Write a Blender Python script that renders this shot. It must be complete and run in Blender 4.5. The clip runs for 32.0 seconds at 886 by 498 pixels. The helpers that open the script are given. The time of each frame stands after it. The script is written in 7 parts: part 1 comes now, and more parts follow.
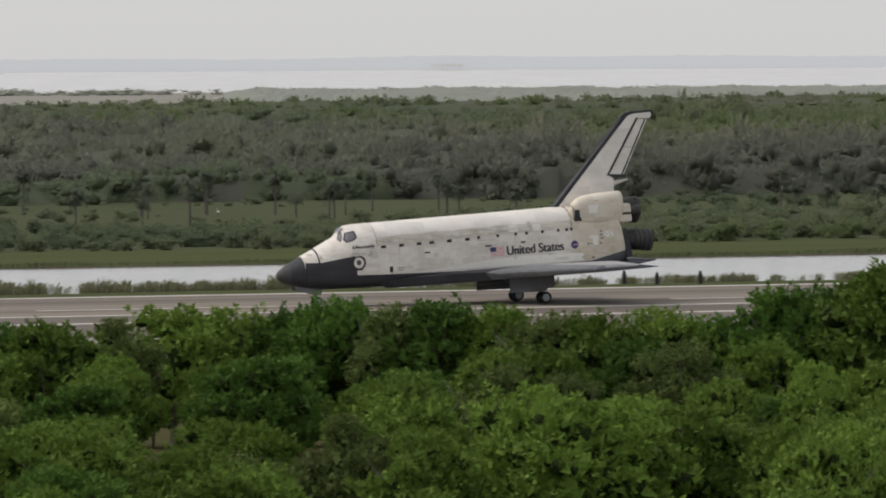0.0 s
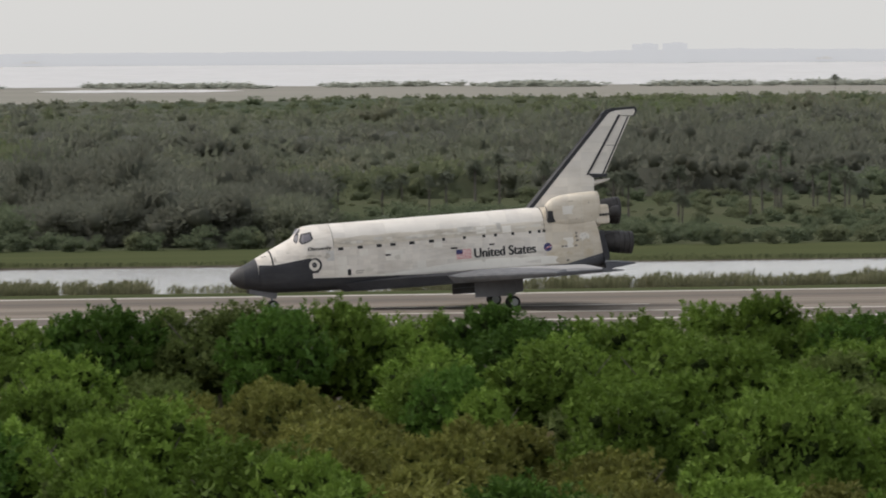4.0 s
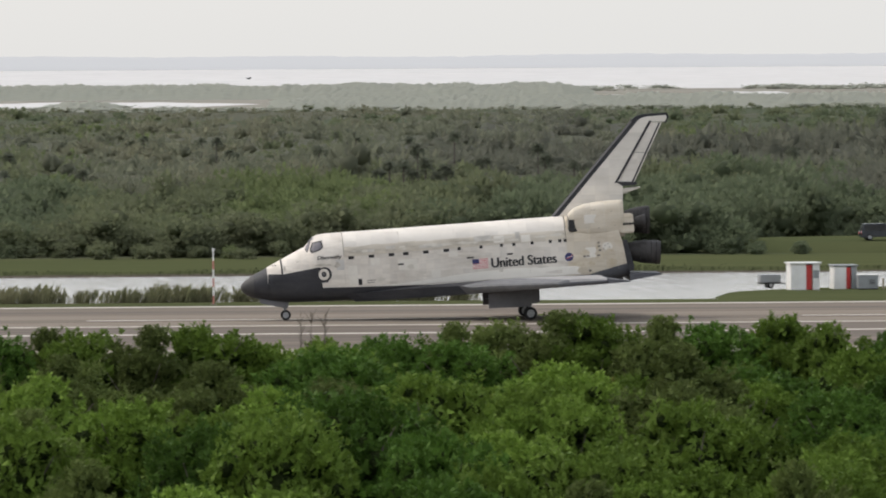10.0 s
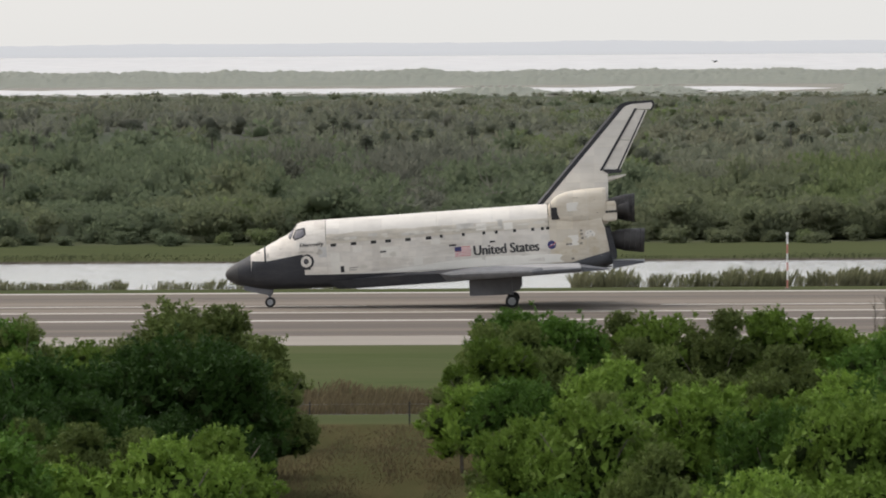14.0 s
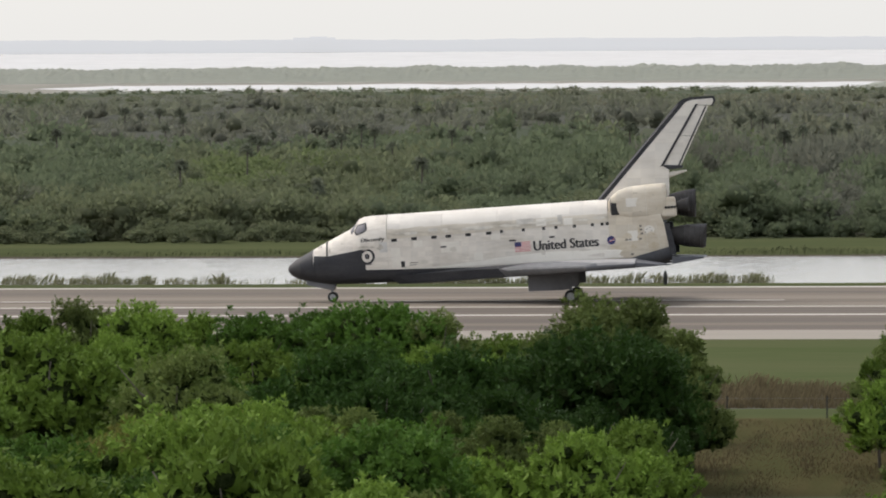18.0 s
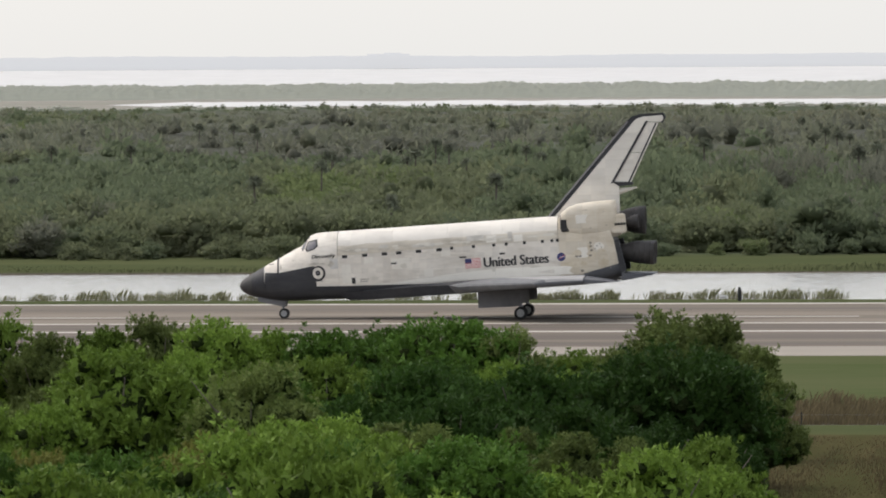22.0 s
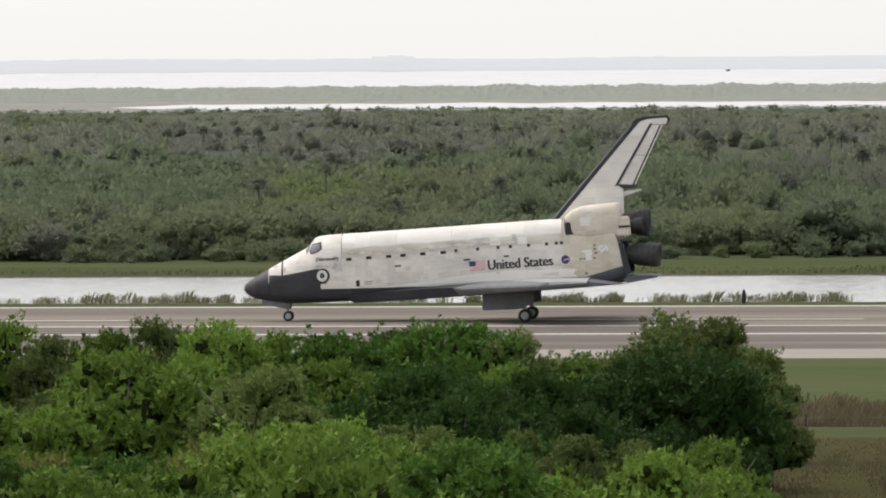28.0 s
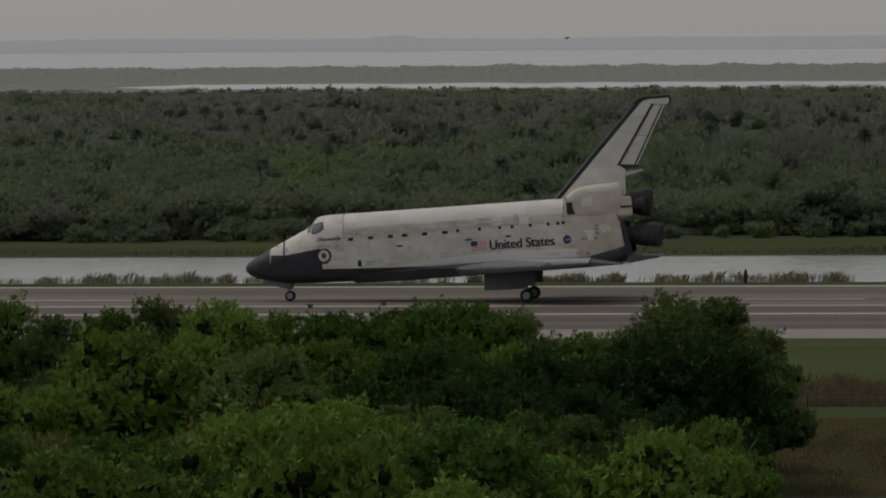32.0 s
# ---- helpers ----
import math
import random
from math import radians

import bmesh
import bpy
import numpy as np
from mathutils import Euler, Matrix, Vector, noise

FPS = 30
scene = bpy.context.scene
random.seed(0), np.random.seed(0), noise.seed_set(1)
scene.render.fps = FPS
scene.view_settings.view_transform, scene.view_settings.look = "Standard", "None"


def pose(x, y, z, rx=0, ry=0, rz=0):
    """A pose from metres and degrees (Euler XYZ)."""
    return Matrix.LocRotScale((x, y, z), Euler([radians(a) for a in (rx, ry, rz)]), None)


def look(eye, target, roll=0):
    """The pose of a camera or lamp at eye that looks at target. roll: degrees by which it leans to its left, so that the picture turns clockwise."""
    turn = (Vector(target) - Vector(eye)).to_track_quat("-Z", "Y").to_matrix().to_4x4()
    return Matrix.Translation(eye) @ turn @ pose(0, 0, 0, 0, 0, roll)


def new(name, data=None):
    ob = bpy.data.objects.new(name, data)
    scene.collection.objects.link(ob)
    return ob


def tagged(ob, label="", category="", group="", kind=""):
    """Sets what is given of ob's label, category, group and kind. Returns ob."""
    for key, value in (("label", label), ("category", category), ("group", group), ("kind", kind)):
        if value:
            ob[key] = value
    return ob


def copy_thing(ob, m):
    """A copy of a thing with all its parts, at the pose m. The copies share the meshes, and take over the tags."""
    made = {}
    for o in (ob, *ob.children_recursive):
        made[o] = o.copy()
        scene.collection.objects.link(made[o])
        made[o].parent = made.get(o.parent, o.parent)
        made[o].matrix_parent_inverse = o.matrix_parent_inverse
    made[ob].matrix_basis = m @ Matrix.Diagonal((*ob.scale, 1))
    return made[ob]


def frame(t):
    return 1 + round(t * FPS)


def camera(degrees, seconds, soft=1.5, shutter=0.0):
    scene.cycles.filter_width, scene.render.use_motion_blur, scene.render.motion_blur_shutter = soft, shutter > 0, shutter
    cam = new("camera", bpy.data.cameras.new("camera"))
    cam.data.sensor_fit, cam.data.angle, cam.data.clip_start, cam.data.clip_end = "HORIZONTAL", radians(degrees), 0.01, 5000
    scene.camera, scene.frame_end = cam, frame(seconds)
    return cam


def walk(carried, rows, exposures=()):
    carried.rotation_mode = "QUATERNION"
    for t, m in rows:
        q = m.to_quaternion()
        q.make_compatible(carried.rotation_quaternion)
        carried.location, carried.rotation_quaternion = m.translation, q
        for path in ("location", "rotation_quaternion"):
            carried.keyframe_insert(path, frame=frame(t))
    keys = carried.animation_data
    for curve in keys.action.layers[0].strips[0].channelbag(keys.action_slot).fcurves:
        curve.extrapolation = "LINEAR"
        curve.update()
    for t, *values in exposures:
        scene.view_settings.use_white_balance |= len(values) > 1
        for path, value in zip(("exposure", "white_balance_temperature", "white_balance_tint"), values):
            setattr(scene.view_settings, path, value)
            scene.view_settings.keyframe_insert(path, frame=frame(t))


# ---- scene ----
import itertools

EYE = (0.0, 0.0, 22.8)          # on a tower beside the landing strip
LEAN = 0.34
TURNS = [  # seconds, yaw, pitch
    (0, -20.519, -1.595), (0.5, -19.634, -1.629), (1, -18.789, -1.655), (1.5, -18.051, -1.644), (2, -17.065, -1.633), (2.5, -16.239, -1.628), (3, -15.450,
    -1.636), (3.5, -14.260, -1.634), (4, -13.352, -1.643), (4.5, -12.351, -1.666), (5, -11.426, -1.659), (5.5, -10.536, -1.652), (6, -9.660, -1.645),
    (6.5, -8.751, -1.638), (7, -7.922, -1.669), (7.5, -7.613, -1.599), (8, -6.664, -1.577), (8.5, -5.560, -1.589), (9, -4.621, -1.591), (9.5, -3.993,
    -1.595), (10, -3.187, -1.608), (10.5, -2.520, -1.624), (11, -1.651, -1.663), (11.5, -1.223, -1.683), (12, -0.760, -1.691), (12.5, -0.310, -1.707),
    (13, 0.252, -1.719), (13.5, 0.955, -1.704), (14, 1.469, -1.712), (14.5, 2.097, -1.744), (15, 2.461, -1.740), (15.5, 2.789, -1.735), (16, 3.087,
    -1.731), (16.5, 3.353, -1.726), (17, 3.901, -1.740), (17.5, 4.332, -1.740), (18, 4.857, -1.743), (18.5, 5.077, -1.717), (19, 5.300, -1.699), (19.5,
    5.361, -1.659), (20, 5.404, -1.657), (20.5, 5.397, -1.650), (21, 5.408, -1.678), (21.5, 5.415, -1.636), (22, 5.459, -1.608), (22.5, 5.466, -1.594),
    (23, 5.480, -1.587), (23.5, 5.482, -1.588), (24, 5.506, -1.558), (24.5, 5.500, -1.554), (25, 5.495, -1.567), (25.5, 5.499, -1.559), (26, 5.499,
    -1.563), (26.5, 5.500, -1.566), (27, 5.500, -1.569), (27.5, 5.501, -1.572), (28, 5.494, -1.587), (28.5, 5.495, -1.582), (29, 5.494, -1.624), (29.5,
    5.496, -1.616), (30, 5.507, -1.639), (30.5, 5.501, -1.663), (31, 5.508, -1.666), (31.5, 5.501, -1.688), (32, 5.508, -1.749),
]
cam = camera(7.178, 32.0, soft=1.9, shutter=0.25)
walk(cam, [(t, pose(*EYE, 90 + pitch, LEAN, yaw)) for t, yaw, pitch in TURNS],
     exposures=[(0, -0.34), (3, -0.29), (7, -0.05), (9, -0.04), (13, -0.04), (16.5, 0.03), (22, 0.06), (25, 0.12), (28, 0.18), (29.5, 0.12), (30.9, 0.08), (31.4, -0.5), (32, -1.5)])

# seconds, where the orbiter's nose is along the strip
ROLLOUT = [
    (0, 208.18), (0.5, 197.27), (1, 186.52), (1.5, 175.69), (2, 165.04), (2.5, 154.46), (3, 143.86), (3.5, 133.42), (4, 123.18), (4.5, 113.15), (5,
    102.94), (5.5, 93.18), (6, 83.64), (6.5, 73.81), (7, 64.73), (7.5, 56.53), (8, 48.03), (8.5, 39.64), (9, 31.52), (9.5, 23.75), (10, 16.19), (10.5,
    9.00), (11, 1.91), (11.5, -4.83), (12, -11.26), (12.5, -17.40), (13, -23.18), (13.5, -28.67), (14, -33.80), (14.5, -38.58), (15, -43.21), (15.5,
    -47.47), (16, -51.41), (16.5, -55.03), (17, -58.33), (17.5, -61.36), (18, -64.07), (18.5, -66.44), (19, -68.55), (19.5, -70.36), (20, -71.84), (20.5,
    -73.01), (21, -73.87), (21.5, -74.46), (22, -74.61), (22.5, -74.62), (23, -74.62), (23.5, -74.62), (24, -74.62), (24.5, -74.62), (25, -74.62), (25.5,
    -74.62), (26, -74.62), (26.5, -74.62), (27, -74.62), (27.5, -74.62), (28, -74.62), (28.5, -74.62), (29, -74.62), (29.5, -74.62), (30, -74.62), (30.5,
    -74.62), (31, -74.62), (31.5, -74.62), (32, -74.62),
]
# ---- light ----
STRIP_Y = 598.8                 # the strip's middle, straight ahead of the tower
world = bpy.data.worlds.new("overcast")
scene.world = world
world.use_nodes = True
wn, wl = world.node_tree.nodes, world.node_tree.links
sky = wn.new("ShaderNodeTexSky")
sky.sky_type, sky.sun_disc, sky.sun_elevation, sky.sun_rotation = "NISHITA", False, radians(46), radians(300)
sky.air_density, sky.dust_density = 1.0, 4.0
bg_sky = wn["Background"]
bg_sky.inputs["Strength"].default_value = 0.09
bg_cloud = wn.new("ShaderNodeBackground")
bg_cloud.inputs["Color"].default_value = (0.885, 0.885, 0.88, 1)
bg_cloud.inputs["Strength"].default_value = 0.84
both = wn.new("ShaderNodeAddShader")
wl.new(sky.outputs[0], bg_sky.inputs["Color"])
wl.new(bg_sky.outputs[0], both.inputs[0])
wl.new(bg_cloud.outputs[0], both.inputs[1])
wl.new(both.outputs[0], wn["World Output"].inputs["Surface"])
sun_data = bpy.data.lights.new("sun", "SUN")
sun_data.energy, sun_data.angle, sun_data.color = 1.3, radians(25), (1.0, 0.97, 0.92)
sun = new("sun", sun_data)
sun.matrix_world = look((0, 0, 0), (0.62, -0.34, -0.8))


# ---- materials ----
def surface(name, c1, c2, scale=1.0, rough=0.8, c3=None, scale3=0.2, amount3=0.5, bump=0.0, bscale=8.0, metal=0.0,
            stretch=(1, 1, 1), vary=0.0, islands=0.0, spec=0.3):
    """Two colours in fine grain, a third in large patches, relief, and a change of lightness by object or by loose piece."""
    m = bpy.data.materials.new(name)
    m.use_nodes = True
    n, l = m.node_tree.nodes, m.node_tree.links
    b = n["Principled BSDF"]
    b.inputs["Roughness"].default_value, b.inputs["Metallic"].default_value = rough, metal
    b.inputs["Specular IOR Level"].default_value = spec
    co = n.new("ShaderNodeTexCoord")
    mp = n.new("ShaderNodeMapping")
    mp.inputs["Scale"].default_value = stretch
    l.new(co.outputs["Object"], mp.inputs["Vector"])

    def grain(sc, detail=4.0):
        t = n.new("ShaderNodeTexNoise")
        t.inputs["Scale"].default_value, t.inputs["Detail"].default_value, t.inputs["Roughness"].default_value = sc, detail, 0.6
        l.new(mp.outputs[0], t.inputs["Vector"])
        r = n.new("ShaderNodeMapRange")
        r.inputs["From Min"].default_value, r.inputs["From Max"].default_value = 0.34, 0.66
        l.new(t.outputs["Fac"], r.inputs["Value"])
        return r.outputs[0]

    def blend(fac, a, c):
        x = n.new("ShaderNodeMix")
        x.data_type = "RGBA"
        for v, k in ((fac, 0), (a, 6), (c, 7)):
            if isinstance(v, (int, float)):
                x.inputs[k].default_value = v
            elif isinstance(v, tuple):
                x.inputs[k].default_value = (*v, 1)
            else:
                l.new(v, x.inputs[k])
        return x.outputs[2]

    col = blend(grain(scale), c1, c2)
    if c3:
        f = n.new("ShaderNodeMath")
        f.operation = "MULTIPLY"
        f.inputs[1].default_value = amount3
        l.new(grain(scale3, 5.0), f.inputs[0])
        col = blend(f.outputs[0], col, c3)
    for amount, node, out in ((vary, "ShaderNodeObjectInfo", "Random"), (islands, "ShaderNodeNewGeometry", "Random Per Island")):
        if amount:
            src = n.new(node)
            r = n.new("ShaderNodeMapRange")
            r.inputs["To Min"].default_value, r.inputs["To Max"].default_value = 1 - amount, 1 + amount
            l.new(src.outputs[out], r.inputs["Value"])
            h = n.new("ShaderNodeHueSaturation")
            l.new(r.outputs[0], h.inputs["Value"])
            l.new(col, h.inputs["Color"])
            col = h.outputs[0]
    l.new(col, b.inputs["Base Color"])
    if bump:
        t = n.new("ShaderNodeTexNoise")
        t.inputs["Scale"].default_value, t.inputs["Detail"].default_value = bscale, 3.0
        l.new(mp.outputs[0], t.inputs["Vector"])
        bp = n.new("ShaderNodeBump")
        bp.inputs["Strength"].default_value, bp.inputs["Distance"].default_value = min(1.0, bump), bump
        l.new(t.outputs["Fac"], bp.inputs["Height"])
        l.new(bp.outputs[0], b.inputs["Normal"])
    return m


def tiles(name, c1, c2, joint, size, rough=0.7, stain=(0.4, 0.36, 0.3), stain_amount=0.35):
    """Insulation in small square pieces, each of its own shade, with stains over them."""
    m = surface(name, c1, c2, 0.35, rough)
    n, l = m.node_tree.nodes, m.node_tree.links
    b = n["Principled BSDF"]
    old = b.inputs["Base Color"].links[0].from_socket
    co = n.new("ShaderNodeTexCoord")
    sep = n.new("ShaderNodeSeparateXYZ")
    com = n.new("ShaderNodeCombineXYZ")
    l.new(co.outputs["Object"], sep.inputs[0])
    l.new(sep.outputs["X"], com.inputs["X"])
    l.new(sep.outputs["Z"], com.inputs["Y"])
    br = n.new("ShaderNodeTexBrick")
    br.offset = 0.0
    br.inputs["Scale"].default_value = 1.0
    br.inputs["Brick Width"].default_value, br.inputs["Row Height"].default_value = size[0], size[1]
    br.inputs["Mortar Size"].default_value = 0.012
    br.inputs["Color1"].default_value, br.inputs["Color2"].default_value = (1, 1, 1, 1), (0.87, 0.87, 0.88, 1)
    br.inputs["Mortar"].default_value = (*joint, 1)
    l.new(com.outputs[0], br.inputs["Vector"])
    mul = n.new("ShaderNodeMix")
    mul.data_type, mul.blend_type = "RGBA", "MULTIPLY"
    mul.inputs[0].default_value = 1.0
    l.new(old, mul.inputs[6])
    l.new(br.outputs["Color"], mul.inputs[7])
    st = n.new("ShaderNodeTexNoise")
    st.inputs["Scale"].default_value, st.inputs["Detail"].default_value = 0.6, 9.0
    st.inputs["Roughness"].default_value = 0.68
    mp = n.new("ShaderNodeMapping")
    mp.inputs["Scale"].default_value = (0.45, 1.0, 2.2)
    l.new(co.outputs["Object"], mp.inputs["Vector"])
    l.new(mp.outputs[0], st.inputs["Vector"])
    r = n.new("ShaderNodeMapRange")
    r.inputs["From Min"].default_value, r.inputs["From Max"].default_value = 0.48, 0.72
    r.inputs["To Max"].default_value = stain_amount
    l.new(st.outputs["Fac"], r.inputs["Value"])
    sm = n.new("ShaderNodeMix")
    sm.data_type = "RGBA"
    l.new(r.outputs[0], sm.inputs[0])
    l.new(mul.outputs[2], sm.inputs[6])
    sm.inputs[7].default_value = (*stain, 1)
    l.new(sm.outputs[2], b.inputs["Base Color"])
    return m


WHITE = tiles("white_blanket", (0.766, 0.714, 0.640), (0.656, 0.604, 0.536), (0.961, 0.943, 0.926), (0.62, 0.44), 0.75, (0.344, 0.294, 0.231), 0.5)
DOOR_GRIMY = tiles("door_blanket_stained", (0.678, 0.616, 0.517), (0.575, 0.516, 0.428), (0.931, 0.918, 0.896), (0.8, 0.6), 0.75, (0.263, 0.235, 0.197), 0.72)
DOOR_WHITE = tiles("door_blanket", (0.762, 0.715, 0.645), (0.681, 0.636, 0.570), (0.951, 0.938, 0.916), (1.2, 0.75), 0.7, (0.425, 0.389, 0.335), 0.34)
POD_WHITE = tiles("pod_blanket", (0.698, 0.629, 0.522), (0.607, 0.539, 0.433), (0.870, 0.848, 0.808), (1.4, 1.1), 0.75, (0.425, 0.339, 0.231), 0.6)
BLACK = tiles("black_tile", (0.030, 0.031, 0.036), (0.045, 0.045, 0.05), (0.6, 0.6, 0.6), (0.16, 0.16), 0.6, (0.075, 0.07, 0.068), 0.45)
UNDER = tiles("belly_tile", (0.10, 0.104, 0.118), (0.135, 0.138, 0.15), (0.6, 0.6, 0.6), (0.16, 0.16), 0.6, (0.15, 0.14, 0.135), 0.4)
RCC = surface("carbon_edge", (0.132, 0.135, 0.141), (0.180, 0.180, 0.186), 1.5, 0.55, (0.084, 0.084, 0.090), 0.4, 0.5)
NOSE = surface("carbon_nose", (0.034, 0.033, 0.036), (0.05, 0.048, 0.048), 1.2, 0.6, (0.075, 0.068, 0.064), 0.7, 0.4)
DARK = surface("dark_metal", (0.02, 0.02, 0.022), (0.035, 0.034, 0.034), 3, 0.6)
BELL = surface("scorched_bell", (0.026, 0.024, 0.023), (0.045, 0.042, 0.041), 2.5, 0.65, (0.075, 0.069, 0.065), 0.9, 0.6, metal=0.1)
# white blanket painted grey, for how dim it looks at a grazing view
WING_TOP = surface("wing_blanket_dimmed", (0.336, 0.328, 0.320), (0.272, 0.264, 0.260), 1.2, 0.8)
GEAR = surface("gear_metal", (0.33, 0.34, 0.36), (0.24, 0.25, 0.27), 4, 0.45, metal=0.4)
GEAR_DOOR = surface("gear_door_tile", (0.150, 0.149, 0.156), (0.194, 0.189, 0.198), 1.5, 0.6, (0.112, 0.110, 0.114), 0.5, 0.5)
RUBBER = surface("tyre_rubber", (0.018, 0.018, 0.019), (0.03, 0.03, 0.03), 6, 0.8)
RIM = surface("wheel_rim", (0.372, 0.372, 0.372), (0.300, 0.300, 0.306), 5, 0.4, metal=0.3)
# the panes' grey reflection is put into their base colour
GLASS = surface("cabin_glass", (0.12, 0.118, 0.132), (0.17, 0.16, 0.175), 2, 0.4, spec=0.2)
RED = surface("flag_red", (0.60, 0.16, 0.14), (0.55, 0.15, 0.14), 2, 0.7)
FLAG_WHITE = surface("flag_white", (0.8, 0.78, 0.76), (0.75, 0.73, 0.71), 2, 0.7)
BLUE = surface("emblem_blue", (0.045, 0.045, 0.13), (0.055, 0.055, 0.15), 2, 0.6)
INK = surface("letter_black", (0.03, 0.03, 0.033), (0.05, 0.05, 0.05), 4, 0.7)
SEAM = surface("seam_gap", (0.16, 0.145, 0.13), (0.24, 0.22, 0.20), 2, 0.8)
FINE_SEAM = surface("fine_seam", (0.50, 0.47, 0.42), (0.60, 0.57, 0.52), 2, 0.8)
PATCH = surface("renewed_blanket", (0.74, 0.70, 0.63), (0.68, 0.64, 0.575), 1.5, 0.75)

def lane(name, c1, c2, c3):
    return surface(name, c1, c2, 1.1, 0.9, c3, 0.45, 0.9, bump=0.01, bscale=3, stretch=(0.012, 1, 1), spec=0.08)


CONCRETE = lane("runway_concrete", (0.202, 0.171, 0.136), (0.257, 0.218, 0.176), (0.150, 0.127, 0.102))
WORN_LANE = lane("worn_concrete", (0.156, 0.130, 0.106), (0.210, 0.177, 0.145), (0.112, 0.094, 0.077))
RUBBER_LANE = lane("rubbered_concrete", (0.134, 0.111, 0.094), (0.174, 0.146, 0.122), (0.097, 0.082, 0.070))
SHOULDER = surface("shoulder_asphalt", (0.264, 0.236, 0.200), (0.310, 0.277, 0.236), 0.5, 0.9, (0.225, 0.199, 0.168), 0.1, 0.5, stretch=(0.1, 1, 1), spec=0.08)
PAINT = surface("strip_paint", (0.595, 0.561, 0.510), (0.493, 0.468, 0.425), 0.8, 0.75, (0.357, 0.332, 0.297), 0.15, 0.5, stretch=(0.15, 1, 1), spec=0.1)
LAWN = surface("mown_grass", (0.058, 0.075, 0.031), (0.068, 0.085, 0.036), 0.8, 0.9, (0.096, 0.100, 0.052), 0.06, 0.7, bump=0.15, bscale=3, stretch=(0.3, 1, 1), spec=0.0)
VERGE = surface("verge_grass", (0.074, 0.084, 0.041), (0.051, 0.065, 0.031), 0.10, 0.9, (0.085, 0.090, 0.041), 0.03, 0.7, bump=0.2, bscale=2, stretch=(0.12, 1, 1), spec=0.0)
DRY = surface("dry_grass", (0.086, 0.068, 0.035), (0.052, 0.050, 0.023), 0.55, 0.9, (0.060, 0.062, 0.027), 0.12, 0.7, bump=0.2, bscale=2, stretch=(1, 0.08, 1), spec=0.0)
SCRUB = surface("scrub_floor", (0.060, 0.075, 0.040), (0.074, 0.082, 0.047), 0.15, 0.9, (0.086, 0.084, 0.054), 0.02, 0.6, bump=0.2, bscale=1, spec=0.0)
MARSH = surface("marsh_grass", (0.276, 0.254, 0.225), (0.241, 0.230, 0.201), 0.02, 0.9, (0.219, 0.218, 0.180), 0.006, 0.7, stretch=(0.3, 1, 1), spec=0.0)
MUD = surface("bank_mud", (0.06, 0.05, 0.04), (0.09, 0.08, 0.06), 0.4, 0.9, spec=0.03)


def water(name, tint, rough, ripple, scale, stretch):
    m = surface(name, tint, tuple(c * 1.15 for c in tint), 0.05, rough, spec=0.7)
    n, l = m.node_tree.nodes, m.node_tree.links
    t = n.new("ShaderNodeTexNoise")
    t.inputs["Scale"].default_value, t.inputs["Detail"].default_value = scale, 4.0
    co, mp = n.new("ShaderNodeTexCoord"), n.new("ShaderNodeMapping")
    mp.inputs["Scale"].default_value = stretch
    l.new(co.outputs["Object"], mp.inputs["Vector"])
    l.new(mp.outputs[0], t.inputs["Vector"])
    bp = n.new("ShaderNodeBump")
    bp.inputs["Strength"].default_value, bp.inputs["Distance"].default_value = 0.5, ripple
    l.new(t.outputs["Fac"], bp.inputs["Height"])
    l.new(bp.outputs[0], n["Principled BSDF"].inputs["Normal"])
    return m


CANAL = water("canal_water", (0.205, 0.185, 0.160), 0.2, 1.6, 0.8, (1, 0.12, 1))
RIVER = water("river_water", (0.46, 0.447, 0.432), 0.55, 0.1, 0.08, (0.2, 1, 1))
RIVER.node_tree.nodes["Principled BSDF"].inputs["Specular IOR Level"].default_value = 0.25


def foliage(name, c1, c2, c3, islands=0.35, vary=0.18, scale=0.5, cell=0.0, keep=0.55, glow=0.3):
    """Leaves: light shines through them, and each spray is broken into small leaves of the size cell."""
    m = surface(name, c1, c2, scale, 0.65, c3, 0.22, 0.5, islands=islands, vary=vary, spec=0.1)
    n, l = m.node_tree.nodes, m.node_tree.links
    b = n["Principled BSDF"]
    col = b.inputs["Base Color"].links[0].from_socket
    tr, mix = n.new("ShaderNodeBsdfTranslucent"), n.new("ShaderNodeMixShader")
    l.new(col, tr.inputs["Color"])
    mix.inputs[0].default_value = glow
    l.new(b.outputs[0], mix.inputs[1])
    l.new(tr.outputs[0], mix.inputs[2])
    last = mix.outputs[0]
    if cell:
        co, vo, lt = n.new("ShaderNodeTexCoord"), n.new("ShaderNodeTexVoronoi"), n.new("ShaderNodeMath")
        vo.inputs["Scale"].default_value = 1 / cell
        lt.operation = "LESS_THAN"
        lt.inputs[1].default_value = keep
        l.new(co.outputs["Object"], vo.inputs["Vector"])
        l.new(vo.outputs["Distance"], lt.inputs[0])
        clear, cut = n.new("ShaderNodeBsdfTransparent"), n.new("ShaderNodeMixShader")
        l.new(lt.outputs[0], cut.inputs[0])
        l.new(clear.outputs[0], cut.inputs[1])
        l.new(last, cut.inputs[2])
        last = cut.outputs[0]
    l.new(last, n["Material Output"].inputs["Surface"])
    return m




# shade inside the crowns, painted as a dark green core behind the leaves
CROWN_SHADE = surface("crown_inner_shade", (0.027, 0.042, 0.014), (0.049, 0.065, 0.023), 5.0, 0.9, (0.035, 0.047, 0.018), 1.2, 0.6, vary=0.2, bump=0.9, bscale=7, spec=0.0)


